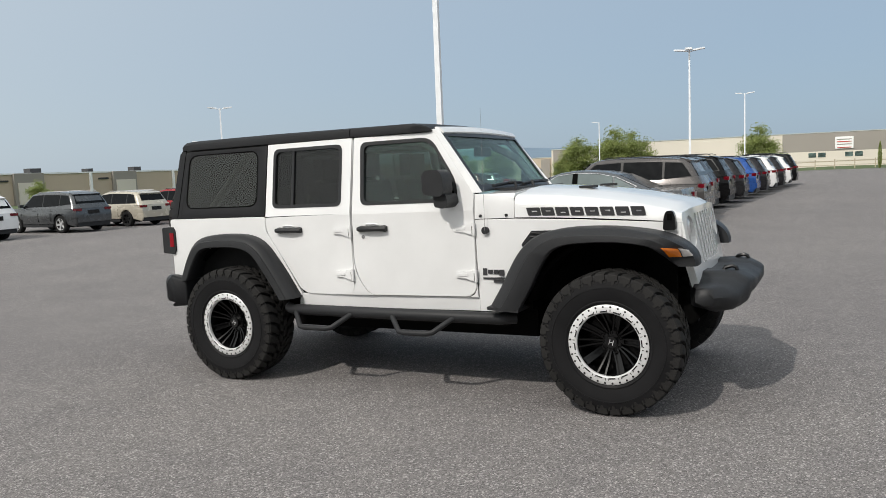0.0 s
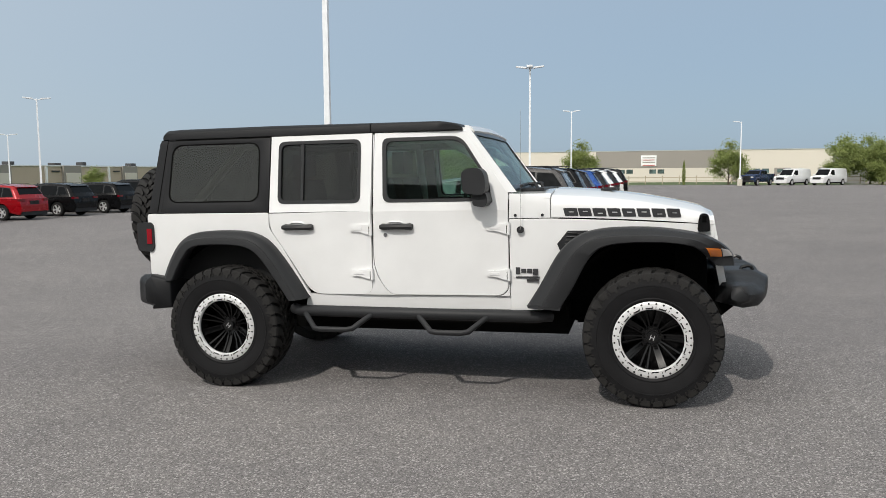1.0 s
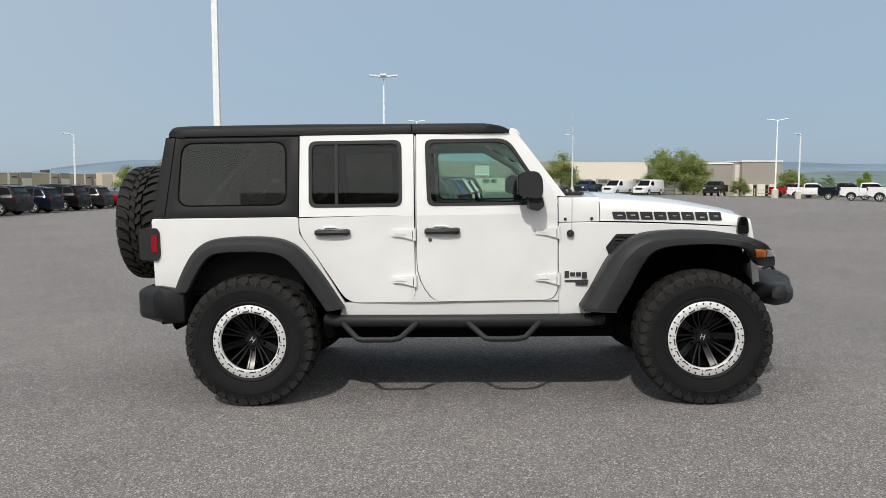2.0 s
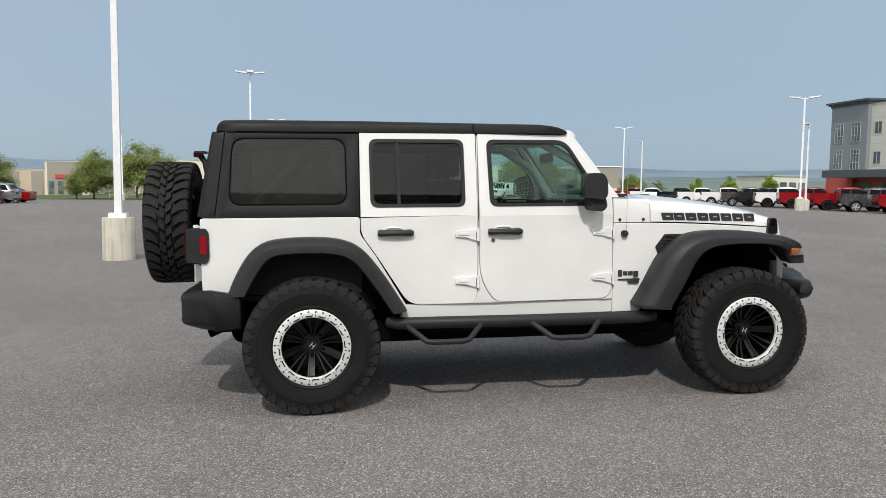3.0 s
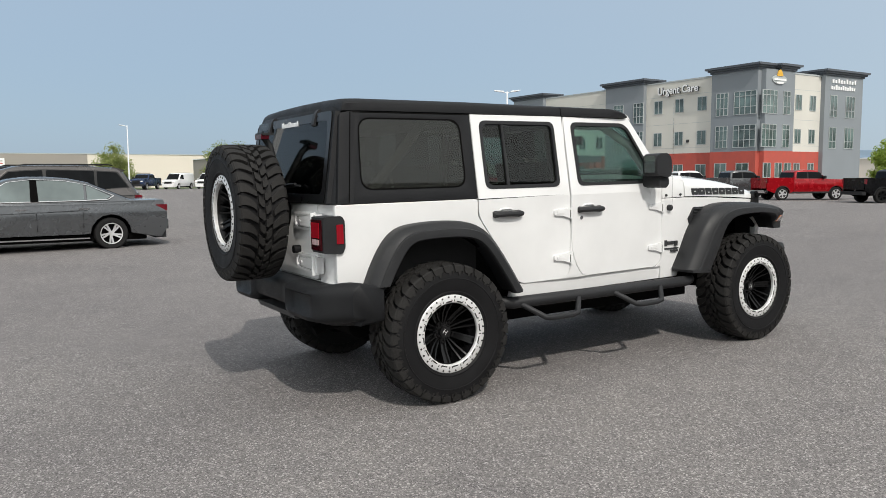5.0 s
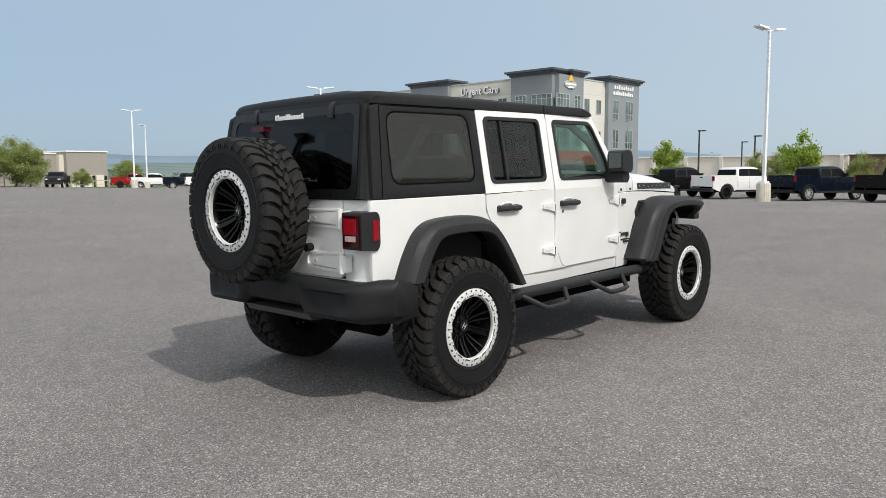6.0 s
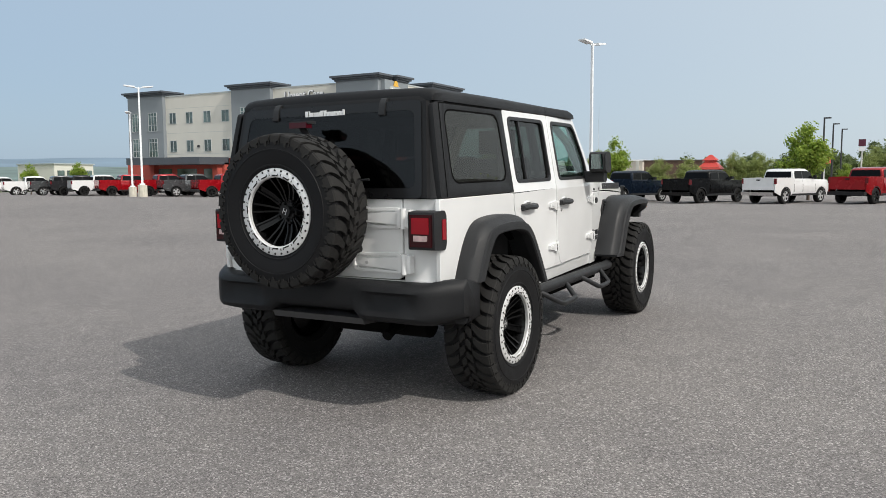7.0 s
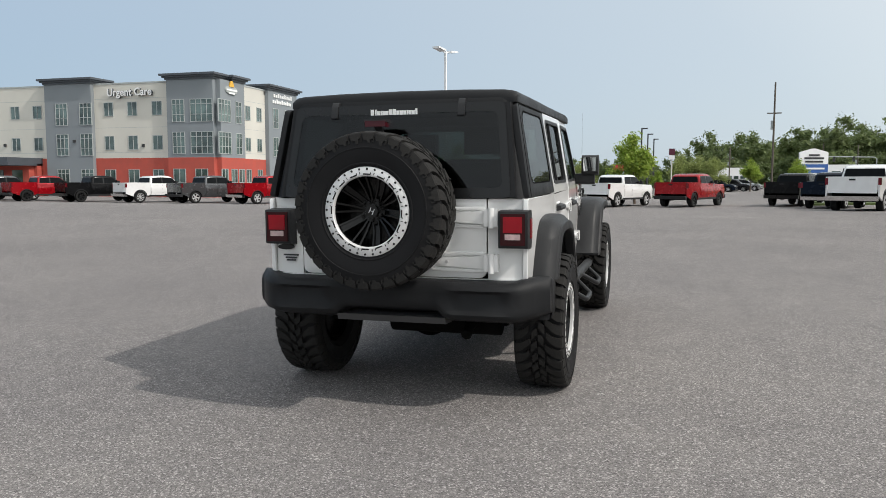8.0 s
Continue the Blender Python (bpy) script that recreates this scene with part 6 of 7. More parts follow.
        part("plate_recess", bx(-L / 2 - 0.008, -L / 2 + 0.03, -0.28, 0.28, zb - 0.30 if kind != "sedan" else 0.50, zb - 0.13 if kind != "sedan" else 0.64, 0.01), M["black"], T)
    # door shut lines, sunk
    if kind in ("sedan", "suv", "cuv", "pickup"):
        xs = (xr + ra + 0.12, -0.02, g3 - 0.12) if kind != "pickup" else (g0 + 0.03, -0.08, g3 - 0.02)
        for s in (-1, 1):
            for xd in xs:
                top = [(xd, s * hw * 0.94, zb * 0.845), (xd + 0.008, s * hw * 0.94, zb * 0.845), (xd + 0.008, s * hw * 0.967, zb * 0.845), (xd, s * hw * 0.967, zb * 0.845)]
                part("shut_line", loft(bmesh.new(), [top, [(px, py * 0.986, zb * 0.985) for px, py, _ in top]]), M["dark"], T)
                part("shut_line", bx(xd, xd + 0.006, min(s * hw * 0.95, s * hw * 1.0015), max(s * hw * 0.95, s * hw * 1.0015), gc + 0.25, zb * 0.80), M["dark"], T)
    return T


def parked_cars():
    # row with its tails towards +x, beside the lamp post
    mid = [("sedan", "passat", "mid-grey metallic sedan with chrome window trim", "twin"), ("suv", "bronze", "dark taupe SUV with roof rails", "five"), ("suv", "dark_grey", "dark grey SUV with red tail lamps", "five"), ("suv", "black", "black SUV seen from its tail", "five"),
           ("cuv", "dark_grey", "charcoal crossover beside a blue car", "five"), ("cuv", "blue", "bright blue crossover in the row", "five"), ("cuv", "dark_grey", "charcoal crossover in the long row", "ten"), ("cuv", "white", "white crossover with dark glass", "ten"),
           ("cuv", "dark_grey", "grey crossover next to a white one", "five"), ("cuv", "white", "white crossover towards the end of the row", "five"), ("suv", "black", "black SUV at the end of the row", "five")]
    for k, (kind, col, lab, wh) in enumerate(mid):
        y = 13.10 + 2.78 * k
        tail = 0.99 + (0.055 * (y - 16) - 0.20 if k > 1 else 0.18 * k)
        L = SHAPES[kind][0]
        size = 1.03 if k == 0 else 1.0
        vehicle(kind, col, tail + (0.16 if k == 0 else 0.0) - L * size / 2, y, 180, lab, "middle row of parked cars", wh, size)
    # row along the -x side
    lft = [("suv", "white", "white SUV with black lower trim"), ("suv", "grey", "grey metallic SUV with roof rails"), ("cuv", "beige", "pale beige crossover with dark wheels"), ("cuv", "red", "deep red crossover with alloy wheels"), ("cuv", "black", "black crossover beside a red one"),
           ("cuv", "black", "black crossover with alloy wheels"), ("suv", "black", "black SUV beside a black crossover"), ("suv", "dark_grey", "dark grey SUV in the long row"), ("cuv", "navy", "dark blue crossover in the long row"), ("suv", "black", "black SUV with square tail"), ("cuv", "dark_grey", "charcoal crossover beside a black SUV"),
           ("coupe", "red", "low red two-door sports coupe"), ("sedan", "blue", "blue sedan beside a red coupe"), ("cuv", "maroon", "maroon crossover with roof rails"), ("cuv", "silver", "silver crossover at the row's end"), ("sedan", "red", "red sedan at the row's end")]
    for k, (kind, col, lab) in enumerate(lft):
        y = 13.7 + 3.45 * k
        L = SHAPES[kind][0]
        if k == 0:
            y -= 0.9
        vehicle(kind, col, -24.4 - L / 2, y, 180, lab, "row of parked cars along the drive", "dark" if col == "beige" else "five")
    # angled row of pickups and the like, tails towards the camera's side
    trucks = [(-2.05, "red", "bright red pickup truck with black bumper", "flare", "dark"), (2.5, "white", "white pickup truck with silver tailgate and chrome bumper", "chrome", "five"), (7.2, "black", "black pickup truck with black wheels", "black", "dark"), (12.0, "navy", "dark navy heavy-duty pickup truck", "black", "ten"),
              (16.9, "white", "white pickup truck with dark wheels", "flare", "dark"), (21.1, "black", "black pickup truck beside a white one", "flare", "dark"), (27.7, "red", "red crew-cab pickup truck", "chrome", "five"), (32.8, "grey", "grey pickup truck with alloy wheels", "flare", "five"), (37.6, "white", "white crew-cab pickup truck", "chrome", "ten"),
              (43.0, "black", "black lifted pickup truck", "black", "dark"), (48.2, "red", "red pickup truck with black wheels", "flare", "dark"), (52.6, "grey", "grey pickup truck near the entrance", "chrome", "five"), (56.2, "red", "red pickup truck beside a lamp post", "flare", "dark"), (61.3, "red", "deep red pickup truck with black bumper", "flare", "dark"),
              (65.4, "white", "white pickup truck with bed cover", "flare", "dark"), (68.6, "dark_grey", "charcoal pickup truck with black wheels", "black", "dark"), (71.9, "grey", "grey pickup truck with alloys", "chrome", "five"), (76.5, "white", "white work pickup truck", "chrome", "five"), (82.5, "white", "white double-cab pickup truck", "chrome", "five"),
              (88.0, "navy", "blue pickup truck with chrome bumper", "chrome", "five"), (97.0, "white", "white pickup truck at the far end", "chrome", "five"), (103.0, "red", "red pickup truck at the far end", "flare", "dark")]
    for y, col, lab, trim, wh in trucks:
        a = -25
        c = Vector((44.5, y)) + Vector((math.cos(radians(a)), math.sin(radians(a)))) * 1.8
        vehicle("pickup", col, c.x, c.y, a, lab, "angled row of pickup trucks", wh, 1.03, trim, "cover" if "cover" in lab else "")
    # across the entrance drive
    vehicle("pickup", "black", 47.2, -9.1, -25, "black pickup truck on the far side of the drive", "trucks by the drive", "five", 1.0, "black")
    vehicle("pickup", "navy", 42.6, -10.45, -25, "dark blue pickup truck on the far side of the drive", "trucks by the drive", "five", 1.0, "chrome")
    vehicle("pickup", "white", 36.4, -10.75, -25, "white pickup truck with chrome rear bumper", "trucks by the drive", "five", 1.1, "chrome")
    # far edge
    vehicle("pickup", "slate_blue", 17.3, 99.5, 238, "blue pickup truck at the far edge of the lot", "vehicles at the far edge", "five")
    vehicle("van", "white", 21.6, 100.0, 230, "white cargo van at the far edge of the lot", "vehicles at the far edge", "plain")
    vehicle("van", "white", 25.8, 100.0, 230, "white cargo van parked beside another", "vehicles at the far edge", "plain")
    vehicle("pickup", "dark_grey", 33.8, 97.0, 240, "dark pickup truck by the shrubs at the far edge", "vehicles at the far edge", "five")


parked_cars()

# ---- unseen showroom across the lot, added for the car's panes to mirror ----
def showroom():
    T = thing("unseen_showroom", "unseen dark-glazed showroom, added for the car's panes to mirror", "building")
    part("core_wall", bx(-7, 48, -42, -23.3, -0.6, 8.3), M["cornice"], T)
    part("roof_edge", bx(-7.3, 48.3, -42, -23.0, 8.3, 8.9, 0.03), M["steel"], T)
    for k in range(13):
        x = -6.6 + k * 4.1
        part("glass_bay", bx(x + 0.12, x + 3.98, -23.32, -23.15, 0.2, 7.4), M["carglass"], T)
        part("mullion", bx(x - 0.12, x + 0.118, -23.34, -22.98, -0.6, 7.6), M["steel"], T)
    part("door_head", bx(-7, 48, -23.34, -23.1, 7.61, 8.0), M["frame"], T)


showroom()

# ---- lamp posts ----
def lamp_post(x, y, height, base_h=0.88, heads=2, turn=0.0, slim=1.0):
    T = thing("lamp_post", "white square lamp post on a round concrete base", "lamp post", Matrix.Translation((x, y, land(x, y))) @ Matrix.Rotation(radians(turn), 4, "Z"), "lot lamp posts")
    bm = bmesh.new()
    n = 28
    rings = [[(0.318 * math.cos(k * 2 * math.pi / n) * q, 0.318 * math.sin(k * 2 * math.pi / n) * q, z) for k in range(n)] for z, q in ((-0.15, 1.0), (base_h - 0.03, 0.985), (base_h, 0.94))]
    part("concrete_base", loft(bm, rings), M["concrete"], T, "rough cast round concrete base")
    part("base_cover", bx(-0.17, 0.17, -0.17, 0.17, base_h, base_h + 0.09, 0.02), M["pole"], T)
    bm = bmesh.new()
    a, b = 0.068 * slim, 0.050 * slim
    loft(bm, [[(-q, -q, z), (q, -q, z), (q, q, z), (-q, q, z)] for z, q in ((base_h + 0.08, a), (height, b))])
    part("pole", soften(bm, 0.02, 3), M["pole"], T)
    for k in range(heads):
        s = (-1, 1, 0)[k]
        bm = bmesh.new()
        if s:
            tube(bm, [(0, 0, height - 0.12), (s * 0.30, 0, height - 0.02)], 0.03, 8)
            arm = part("arm", bm, M["pole"], T)
            part("lamp_head", soften(prism([(s * 0.25, height - 0.06), (s * 0.95, height + 0.03), (s * 0.95, height + 0.10), (s * 0.25, height + 0.04)], -0.19, 0.19), 0.02, 2), M["pole"], arm)
        else:
            part("lamp_head", bx(-0.20, 0.20, -0.65, -0.05, height - 0.02, height + 0.10, 0.02), M["pole"], T)
    return T


for x, y, h, turn, heads in ((-3.95, 10.45, 9.0, 5, 2), (-4.44, 46.6, 8.58, 5, 3), (-4.6, 80.6, 8.5, 5, 2), (32.4, 9.4, 7.78, -14, 2), (32.0, 41.5, 7.55, -34, 2), (31.2, 70.3, 7.6, -25, 2),
                             (-41.0, 43.0, 7.8, 42, 2), (39.4, 84.5, 7.5, 30, 1), (39.6, 52.0, 7.0, 40, 1), (-24.6, 97.0, 8.2, 0, 1), (14.9, 96.5, 7.9, 0, 1), (-62.0, 62.0, 6.6, 42, 2), (-34.0, 62.0, 6.2, 42, 1)):
    lamp_post(x, y, h, 0.85, heads, turn)

# ---- three-storey clinic ----
def clinic():
    T = thing("clinic_building", "three-storey cream and grey clinic with red ground floor", "building")
    X, Y0, G = 61.0, 41.0, -0.7
    front = [  # y from, y to, material, proud of the wall, cornice
        (41.0, 46.2, "grey_wall", 0.5, True), (46.2, 55.2, "cream", 0.0, False), (55.2, 61.0, "grey_wall", 0.45, True), (61.0, 72.2, "cream", 0.0, False), (72.2, 78.4, "grey_wall", 0.45, True)]
    side = [(61.0, 65.4, "grey_wall", 0.5, True), (65.4, 70.4, "cream", 0.0, False), (70.4, 77.0, "grey_wall", 0.45, True)]
    part("core_wall", bx(61.5, 76.98, 41.5, 78.4, G, 10.6), M["cream"], T)
    part("roof", bx(61.4, 77.0, 41.4, 78.4, 10.6, 10.75), M["cornice"], T)

    def wall(a, b, z0, z1, mt, proud, face, name="wall"):
        bm = bmesh.new()
        if face == "f":
            box(bm, X - proud, X + 0.5, a, b, z0, z1)
        else:
            box(bm, a, b, Y0 - proud, Y0 + 0.5, z0, z1)
        return part(name, bm, M[mt], T)

    def window(c, z0, z1, w, proud, face, cols, bars=()):
        """A recessed-looking unit: frame, panes between mullions."""
        t = 0.055
        rows = [z0 + t, *[q for zb_ in sorted(bars) for q in (zb_, zb_ + 0.05)], z1 - t]
        holes = []
        for k in range(cols):
            u = c - w / 2 + (w - t) * k / cols
            for za, zc in zip(rows[::2], rows[1::2]):
                holes.append([(u + t, za), (u + (w - t) / cols, za), (u + (w - t) / cols, zc), (u + t, zc)])
        at = (lambda u, v: (X - proud - 0.06, u, v)) if face == "f" else (lambda u, v: (u, Y0 - proud - 0.06, v))
        fm = sheet([(c - w / 2, z0), (c + w / 2, z0), (c + w / 2, z1), (c - w / 2, z1)], holes, at, 0.10)
        lo = min(v.co.x if face == "f" else v.co.y for v in fm.verts)
        off = (X if face == "f" else Y0) - proud - 0.06 - lo
        for v in fm.verts:
            v.co += Vector((off, 0, 0) if face == "f" else (0, off, 0))
        n = part("window", fm, M["frame"], T)
        put = (lambda u0, u1, d0, d1, a, b: box(bm, X - proud - d1, X - proud - d0, u0, u1, a, b)) if face == "f" else (lambda u0, u1, d0, d1, a, b: box(bm, u0, u1, Y0 - proud - d1, Y0 - proud - d0, a, b))
        for k in range(cols):
            u = c - w / 2 + (w - t) * k / cols
            bm = bmesh.new()
            put(u + t * 0.8, u + (w - t) / cols + t * 0.2, -0.04, 0.02, z0 + t * 0.8, z1 - t * 0.8)
            part("pane", bm, M["pane"], n)

    for face, rows in (("f", front), ("s", side)):
        for a, b, mt, pr, corn in rows:
            base = "brick_red" if (mt == "cream" or (a, b) in ((41.0, 46.2), (61.0, 65.4))) else mt
            wall(a, b, G, 3.5, base, pr + 0.02, face)
            wall(a, b, 3.5, 11.05 if corn else 10.9, mt, pr, face)
            if not corn:
                for zz in (4.05, 6.55, 9.45):
                    wall(a, b, zz, zz + 0.03, "frame", pr + 0.006, face, "joint_line")
                wall(a, b, 10.9, 11.05, "frame", pr + 0.05, face, "coping")
            else:
                for z0, z1, e in ((11.05, 11.25, 0.12), (11.25, 11.42, 0.30), (11.42, 11.62, 0.50)):
                    bm = bmesh.new()
                    if face == "f":
                        box(bm, X - pr - e, X + 2.5, a - e, b + e, z0, z1)
                    else:
                        box(bm, max(a - e, X - 0.5 - e + 0.003) if a > 62 else X - 0.5 - e + 2.6, b + e, Y0 - pr - e + 0.002, Y0 + 2.5, z0 + 0.002, z1 - 0.002)
                    part("cornice", bm, M["cornice"], T)
    # windows, front
    for c in (52.95 + 0.5, 50.6, 47.9 - 0.2):
        for z0, z1 in ((7.72, 9.12), (4.32, 5.75)):
            window(c, z0, z1, 1.15, 0.0, "f", 2)
        window(c, 1.0, 2.35, 1.3, 0.02, "f", 2)
    for c in (62.4, 65.3, 68.2, 71.0):
        for z0, z1 in ((7.65, 9.0), (4.32, 5.7)):
            window(c, z0, z1, 1.15, 0.0, "f", 2)
    for a in (55.9, 58.9, 74.0, 76.9):
        for z0, z1 in ((6.85, 9.1), (3.75, 6.0)):
            window(a, z0, z1, 1.5, 0.45, "f", 3, (z0 + 0.75, z1 - 0.5))
        window(a, 0.9, 2.4, 1.5, 0.47, "f", 3, (1.9,))
    for z0, z1 in ((6.95, 9.15), (3.85, 6.0)):
        window(44.9, z0, z1, 1.4, 0.5, "f", 3, (z0 + 0.7, z1 - 0.5))
        window(42.3, z0, z1, 2.5, 0.5, "f", 4, (z0 + 0.7, z1 - 0.5))
        window(61.65, z0, z1, 2.2, 0.5, "s", 4, (z0 + 0.7, z1 - 0.5))
        window(64.2, z0, z1, 1.1, 0.5, "s", 2, (z0 + 0.7, z1 - 0.5))
        window(71.9, z0, z1, 1.2, 0.45, "s", 2, (z0 + 0.7,))
        window(74.8, z0, z1, 1.6, 0.45, "s", 3, (z0 + 0.7,))
    for c in (44.9, 42.4):
        window(c, 1.0, 2.4, 1.4, 0.52, "f", 2)
    for c in (61.5, 63.2, 64.6):
        window(c, 1.0, 2.4, 1.1, 0.52, "s", 2)
    for c in (66.8, 69.1):
        window(c, 7.5, 9.0, 1.0, 0.0, "s", 2), window(c, 4.3, 5.7, 1.0, 0.0, "s", 2), window(c, 1.0, 2.4, 1.0, 0.02, "s", 2)
    # entrance canopy on red piers
    part("canopy", bx(56.5, 61.2, 62.0, 74.0, 2.75, 3.55, 0.03), M["cornice"], T, "dark grey entrance canopy")
    for yy in (62.8, 73.3):
        part("canopy_pier", bx(59.5, 60.25, yy - 0.4, yy + 0.4, G, 2.75), M["brick_red"], T)
    part("porch_wall", bx(60.2, 61.05, 62.0, 78.4, G, 2.95), M["brick_red"], T)
    for ya, yb in ((63.6, 65.2), (66.4, 69.6), (70.6, 72.8)):
        part("porch_door", bx(60.12, 60.25, ya, yb, G, 2.3), M["pane"], T)
    for yy, zz in ((49.4, 4.6), (57.4, 5.1), (66.8, 4.8)):
        part("wall_lamp", bx(60.85 if yy not in (57.4,) else 60.4, 61.05, yy - 0.13, yy + 0.13, zz, zz + 0.28, 0.03), M["steel"], T)
    # channel letters
    cu = bpy.data.curves.new("sign_letters", "FONT")
    cu.body, cu.size, cu.extrude, cu.align_x = "Urgent Care", 1.42, 0.14, "CENTER"
    cu.offset = 0.032
    tmp = bpy.data.objects.new("sign_letters", cu)
    scene.collection.objects.link(tmp)
    bpy.context.view_layer.update()
    me = bpy.data.meshes.new_from_object(tmp)
    bpy.data.objects.remove(tmp)
    me.materials.clear()
    me.materials.append(M["sign_white"])
    me.materials.append(M["cornice"])
    for f in me.polygons:
        f.material_index = 0 if f.normal.z > 0.9 else 1
    t = new("sign_letters", me)
    t.parent = T
    wide = max(v.co.x for v in me.vertices) - min(v.co.x for v in me.vertices)
    t.matrix_basis = pose(X - 0.22, 50.70, 9.72, 90, 0, -90) @ Matrix.Scale(5.3 / wide, 4)
    tagged(t, "white raised letters reading Urgent Care")
    # round hat-shaped sign on the tower and lettering blocks further along
    bm = bmesh.new()
    ring = [(62.9 + 1.1 * math.cos(a * math.pi / 12), 10.15 + 0.42 * math.sin(a * math.pi / 12)) for a in range(24)]
    prism(ring, Y0 - 0.60, Y0 - 0.48, 0.02, 1, bm)
    part("tower_sign", bm, M["frame"], T)
    bm = bmesh.new()
    prism(rounded([(62.45, 10.45), (63.35, 10.45), (63.12, 10.95), (62.9, 11.08), (62.68, 10.95)], 0.1), Y0 - 0.66, Y0 - 0.56, 0.01, 1, bm)
    part("tower_sign_top", bm, M["sign_gold"], T)
    for z, w_ in ((10.05, 0.9), (9.75, 0.5)):
        part("tower_sign_bar", bx(62.9 - w_, 62.9 + w_, Y0 - 0.66, Y0 - 0.59, z, z + 0.16), M["sign_white"], T)
    for z, n, x0 in ((10.35, 9, 71.5), (9.70, 11, 71.3)):
        for k in range(n):
            x = x0 + k * (4.3 / n)
            part("lettering_block", bx(x, x + 0.24, Y0 - 0.55, Y0 - 0.44, z, z + (0.34, 0.30, 0.44)[k % 3], 0.03), M["sign_white"], T)


clinic()

# ---- far buildings ----
def long_shed(name, label, x0, x1, y0, y1, z0, z1, bands, vertical=()):
    T = thing(name, label, "building")
    part("core_wall", bx(x0, x1, y0, y1, z0, z1), M["ware_light"], T)
    part("roof_edge", bx(x0 - 0.15, x1 + 0.15, y0 - 0.15, y1, z1, z1 + 0.25), M["frame"], T)
    for a, b, c, d, mt in bands:
        part("wall_panel", bx(a, b, y0 - 0.08, y0 + 0.02, c, d), M[mt], T)
    return T


S = long_shed("warehouse", "long low cream warehouse with a grey section", -62, 100, 245, 300, -4, 7.9, [(-11, 29, 2.6, 7.9, "ware_grey"), (-11, 29, -0.2, 2.6, "ware_light")])
for x in (-4.0, -1.5, 5.5, 8.0, 36, 38.5, 60, 63):
    part("window", bx(x, x + 2.0, 244.85, 244.95, 0.9, 2.2), M["pane"], S)
for x in range(30, 92, 12):
    part("dock_bay", bx(x, x + 4.5, 244.7, 244.92, -3, 2.4), M["ware_grey"], S)
    part("dock_window", bx(x + 0.8, x + 3.7, 244.6, 244.72, 1.0, 2.0), M["pane"], S)
part("wall_board", bx(2.9, 7.6, 244.6, 244.93, 3.2, 6.6, 0.03), M["sign_white"], S, "white notice board with a red foot")
for z, m_ in ((5.75, "ware_grey"), (5.05, "sign_red"), (4.35, "ware_grey"), (3.4, "sign_red")):
    part("board_bar", bx(3.4, 7.1, 244.5, 244.62, z, z + 0.2), M[m_], S)
for k in range(7):
    x = -60.2 + k * 7.4
    part("bay_wall", bx(x, x + 3.7, 244.75, 244.95, -4.2, 1.75), M["ware_grey"], S)
    part("bay_window", bx(x + 0.15, x + 3.4, 244.62, 244.78, 0.95, 2.1), M["carglass"], S)
    part("bay_mullion", bx(x + 1.70, x + 1.84, 244.58, 244.618, 0.95, 2.1), M["ware_light"], S)
S2 = long_shed("side_warehouse", "grey flat-roofed shop with a small red sign", -74.2, -63.0, 220, 236, -4, 6.2, [(-73.6, -64.6, -3, 6.2, "ware_grey")])
part("shed_sign", bx(-71.5, -68.5, 219.6, 219.9, 1.7, 2.75, 0.02), M["sign_red"], S2)
for x in (-73.2, -70.8, -68.4, -66.2):
    part("window", bx(x, x + 1.3, 219.7, 219.95, -2.5, 0.9), M["pane"], S2)
SB = long_shed("back_warehouse", "low tan warehouse beside a grey shop", -112, -74.6, 224, 290, -4, 4.0, [(-112, -74.6, -3, 3.9, "ware_tan")])
for k in range(6):
    part("dark_bay", bx(-110 + k * 6.2, -107 + k * 6.2, 223.7, 223.93, -3, 3.6), M["ware_grey"], SB)
T2 = thing("tan_warehouse", "long tan warehouse with pale roof edge", "building")
part("core_wall", bx(-160, -120, 40, 330, -3, 3.6), M["ware_tan"], T2)
part("roof_edge", bx(-160.2, -119.8, 39.8, 330.2, 3.6, 3.85), M["sign_white"], T2)
for k in range(14):
    y = 52 + k * 20
    part("pilaster", bx(-119.98, -119.6, y, y + 0.5, -3, 3.55), M["sign_white"], T2)
    part("dark_bay", bx(-119.95, -119.4, y + 5, y + 10.5, -3, 3.8), M["ware_grey"], T2)
    part("bay_door", bx(-119.42, -119.2, y + 5.6, y + 10.0, -1.5, 2.2), M["ware_light"], T2)
    part("vent_slot", bx(-119.97, -119.75, y + 2.0, y + 4.2, 2.4, 2.7), M["steel"], T2)
for y, w, h in ((70, 1.4, 0.8), (84, 2.2, 0.9), (96, 1.2, 0.7), (107, 1.8, 0.9), (128, 1.5, 0.8), (141, 2.0, 0.6), (150, 1.3, 0.9), (168, 1.9, 0.8), (185, 1.5, 0.7), (220, 2.0, 0.9), (260, 1.8, 0.8)):
    part("roof_unit", bx(-127, -125.2, y, y + w, 3.85, 3.85 + h, 0.05), M["steel"], T2)

T3 = thing("grey_store", "grey store with flat roof and pale columns", "building")
part("core_wall", bx(46, 58.2, 163, 190, -3, 5.3), M["ware_grey"], T3)
part("roof_edge", bx(45.8, 58.2, 162.8, 190, 5.3, 5.5), M["sign_white"], T3)
part("wing_wall", bx(59.1, 67.4, 160, 190, -3, 5.75), M["ware_grey"], T3)
part("roof_edge", bx(58.95, 67.55, 159.8, 190, 5.75, 6.0), M["sign_white"], T3)
part("link_wall", bx(58.2, 59.1, 161.5, 190, -3, 5.2), M["ware_light"], T3)
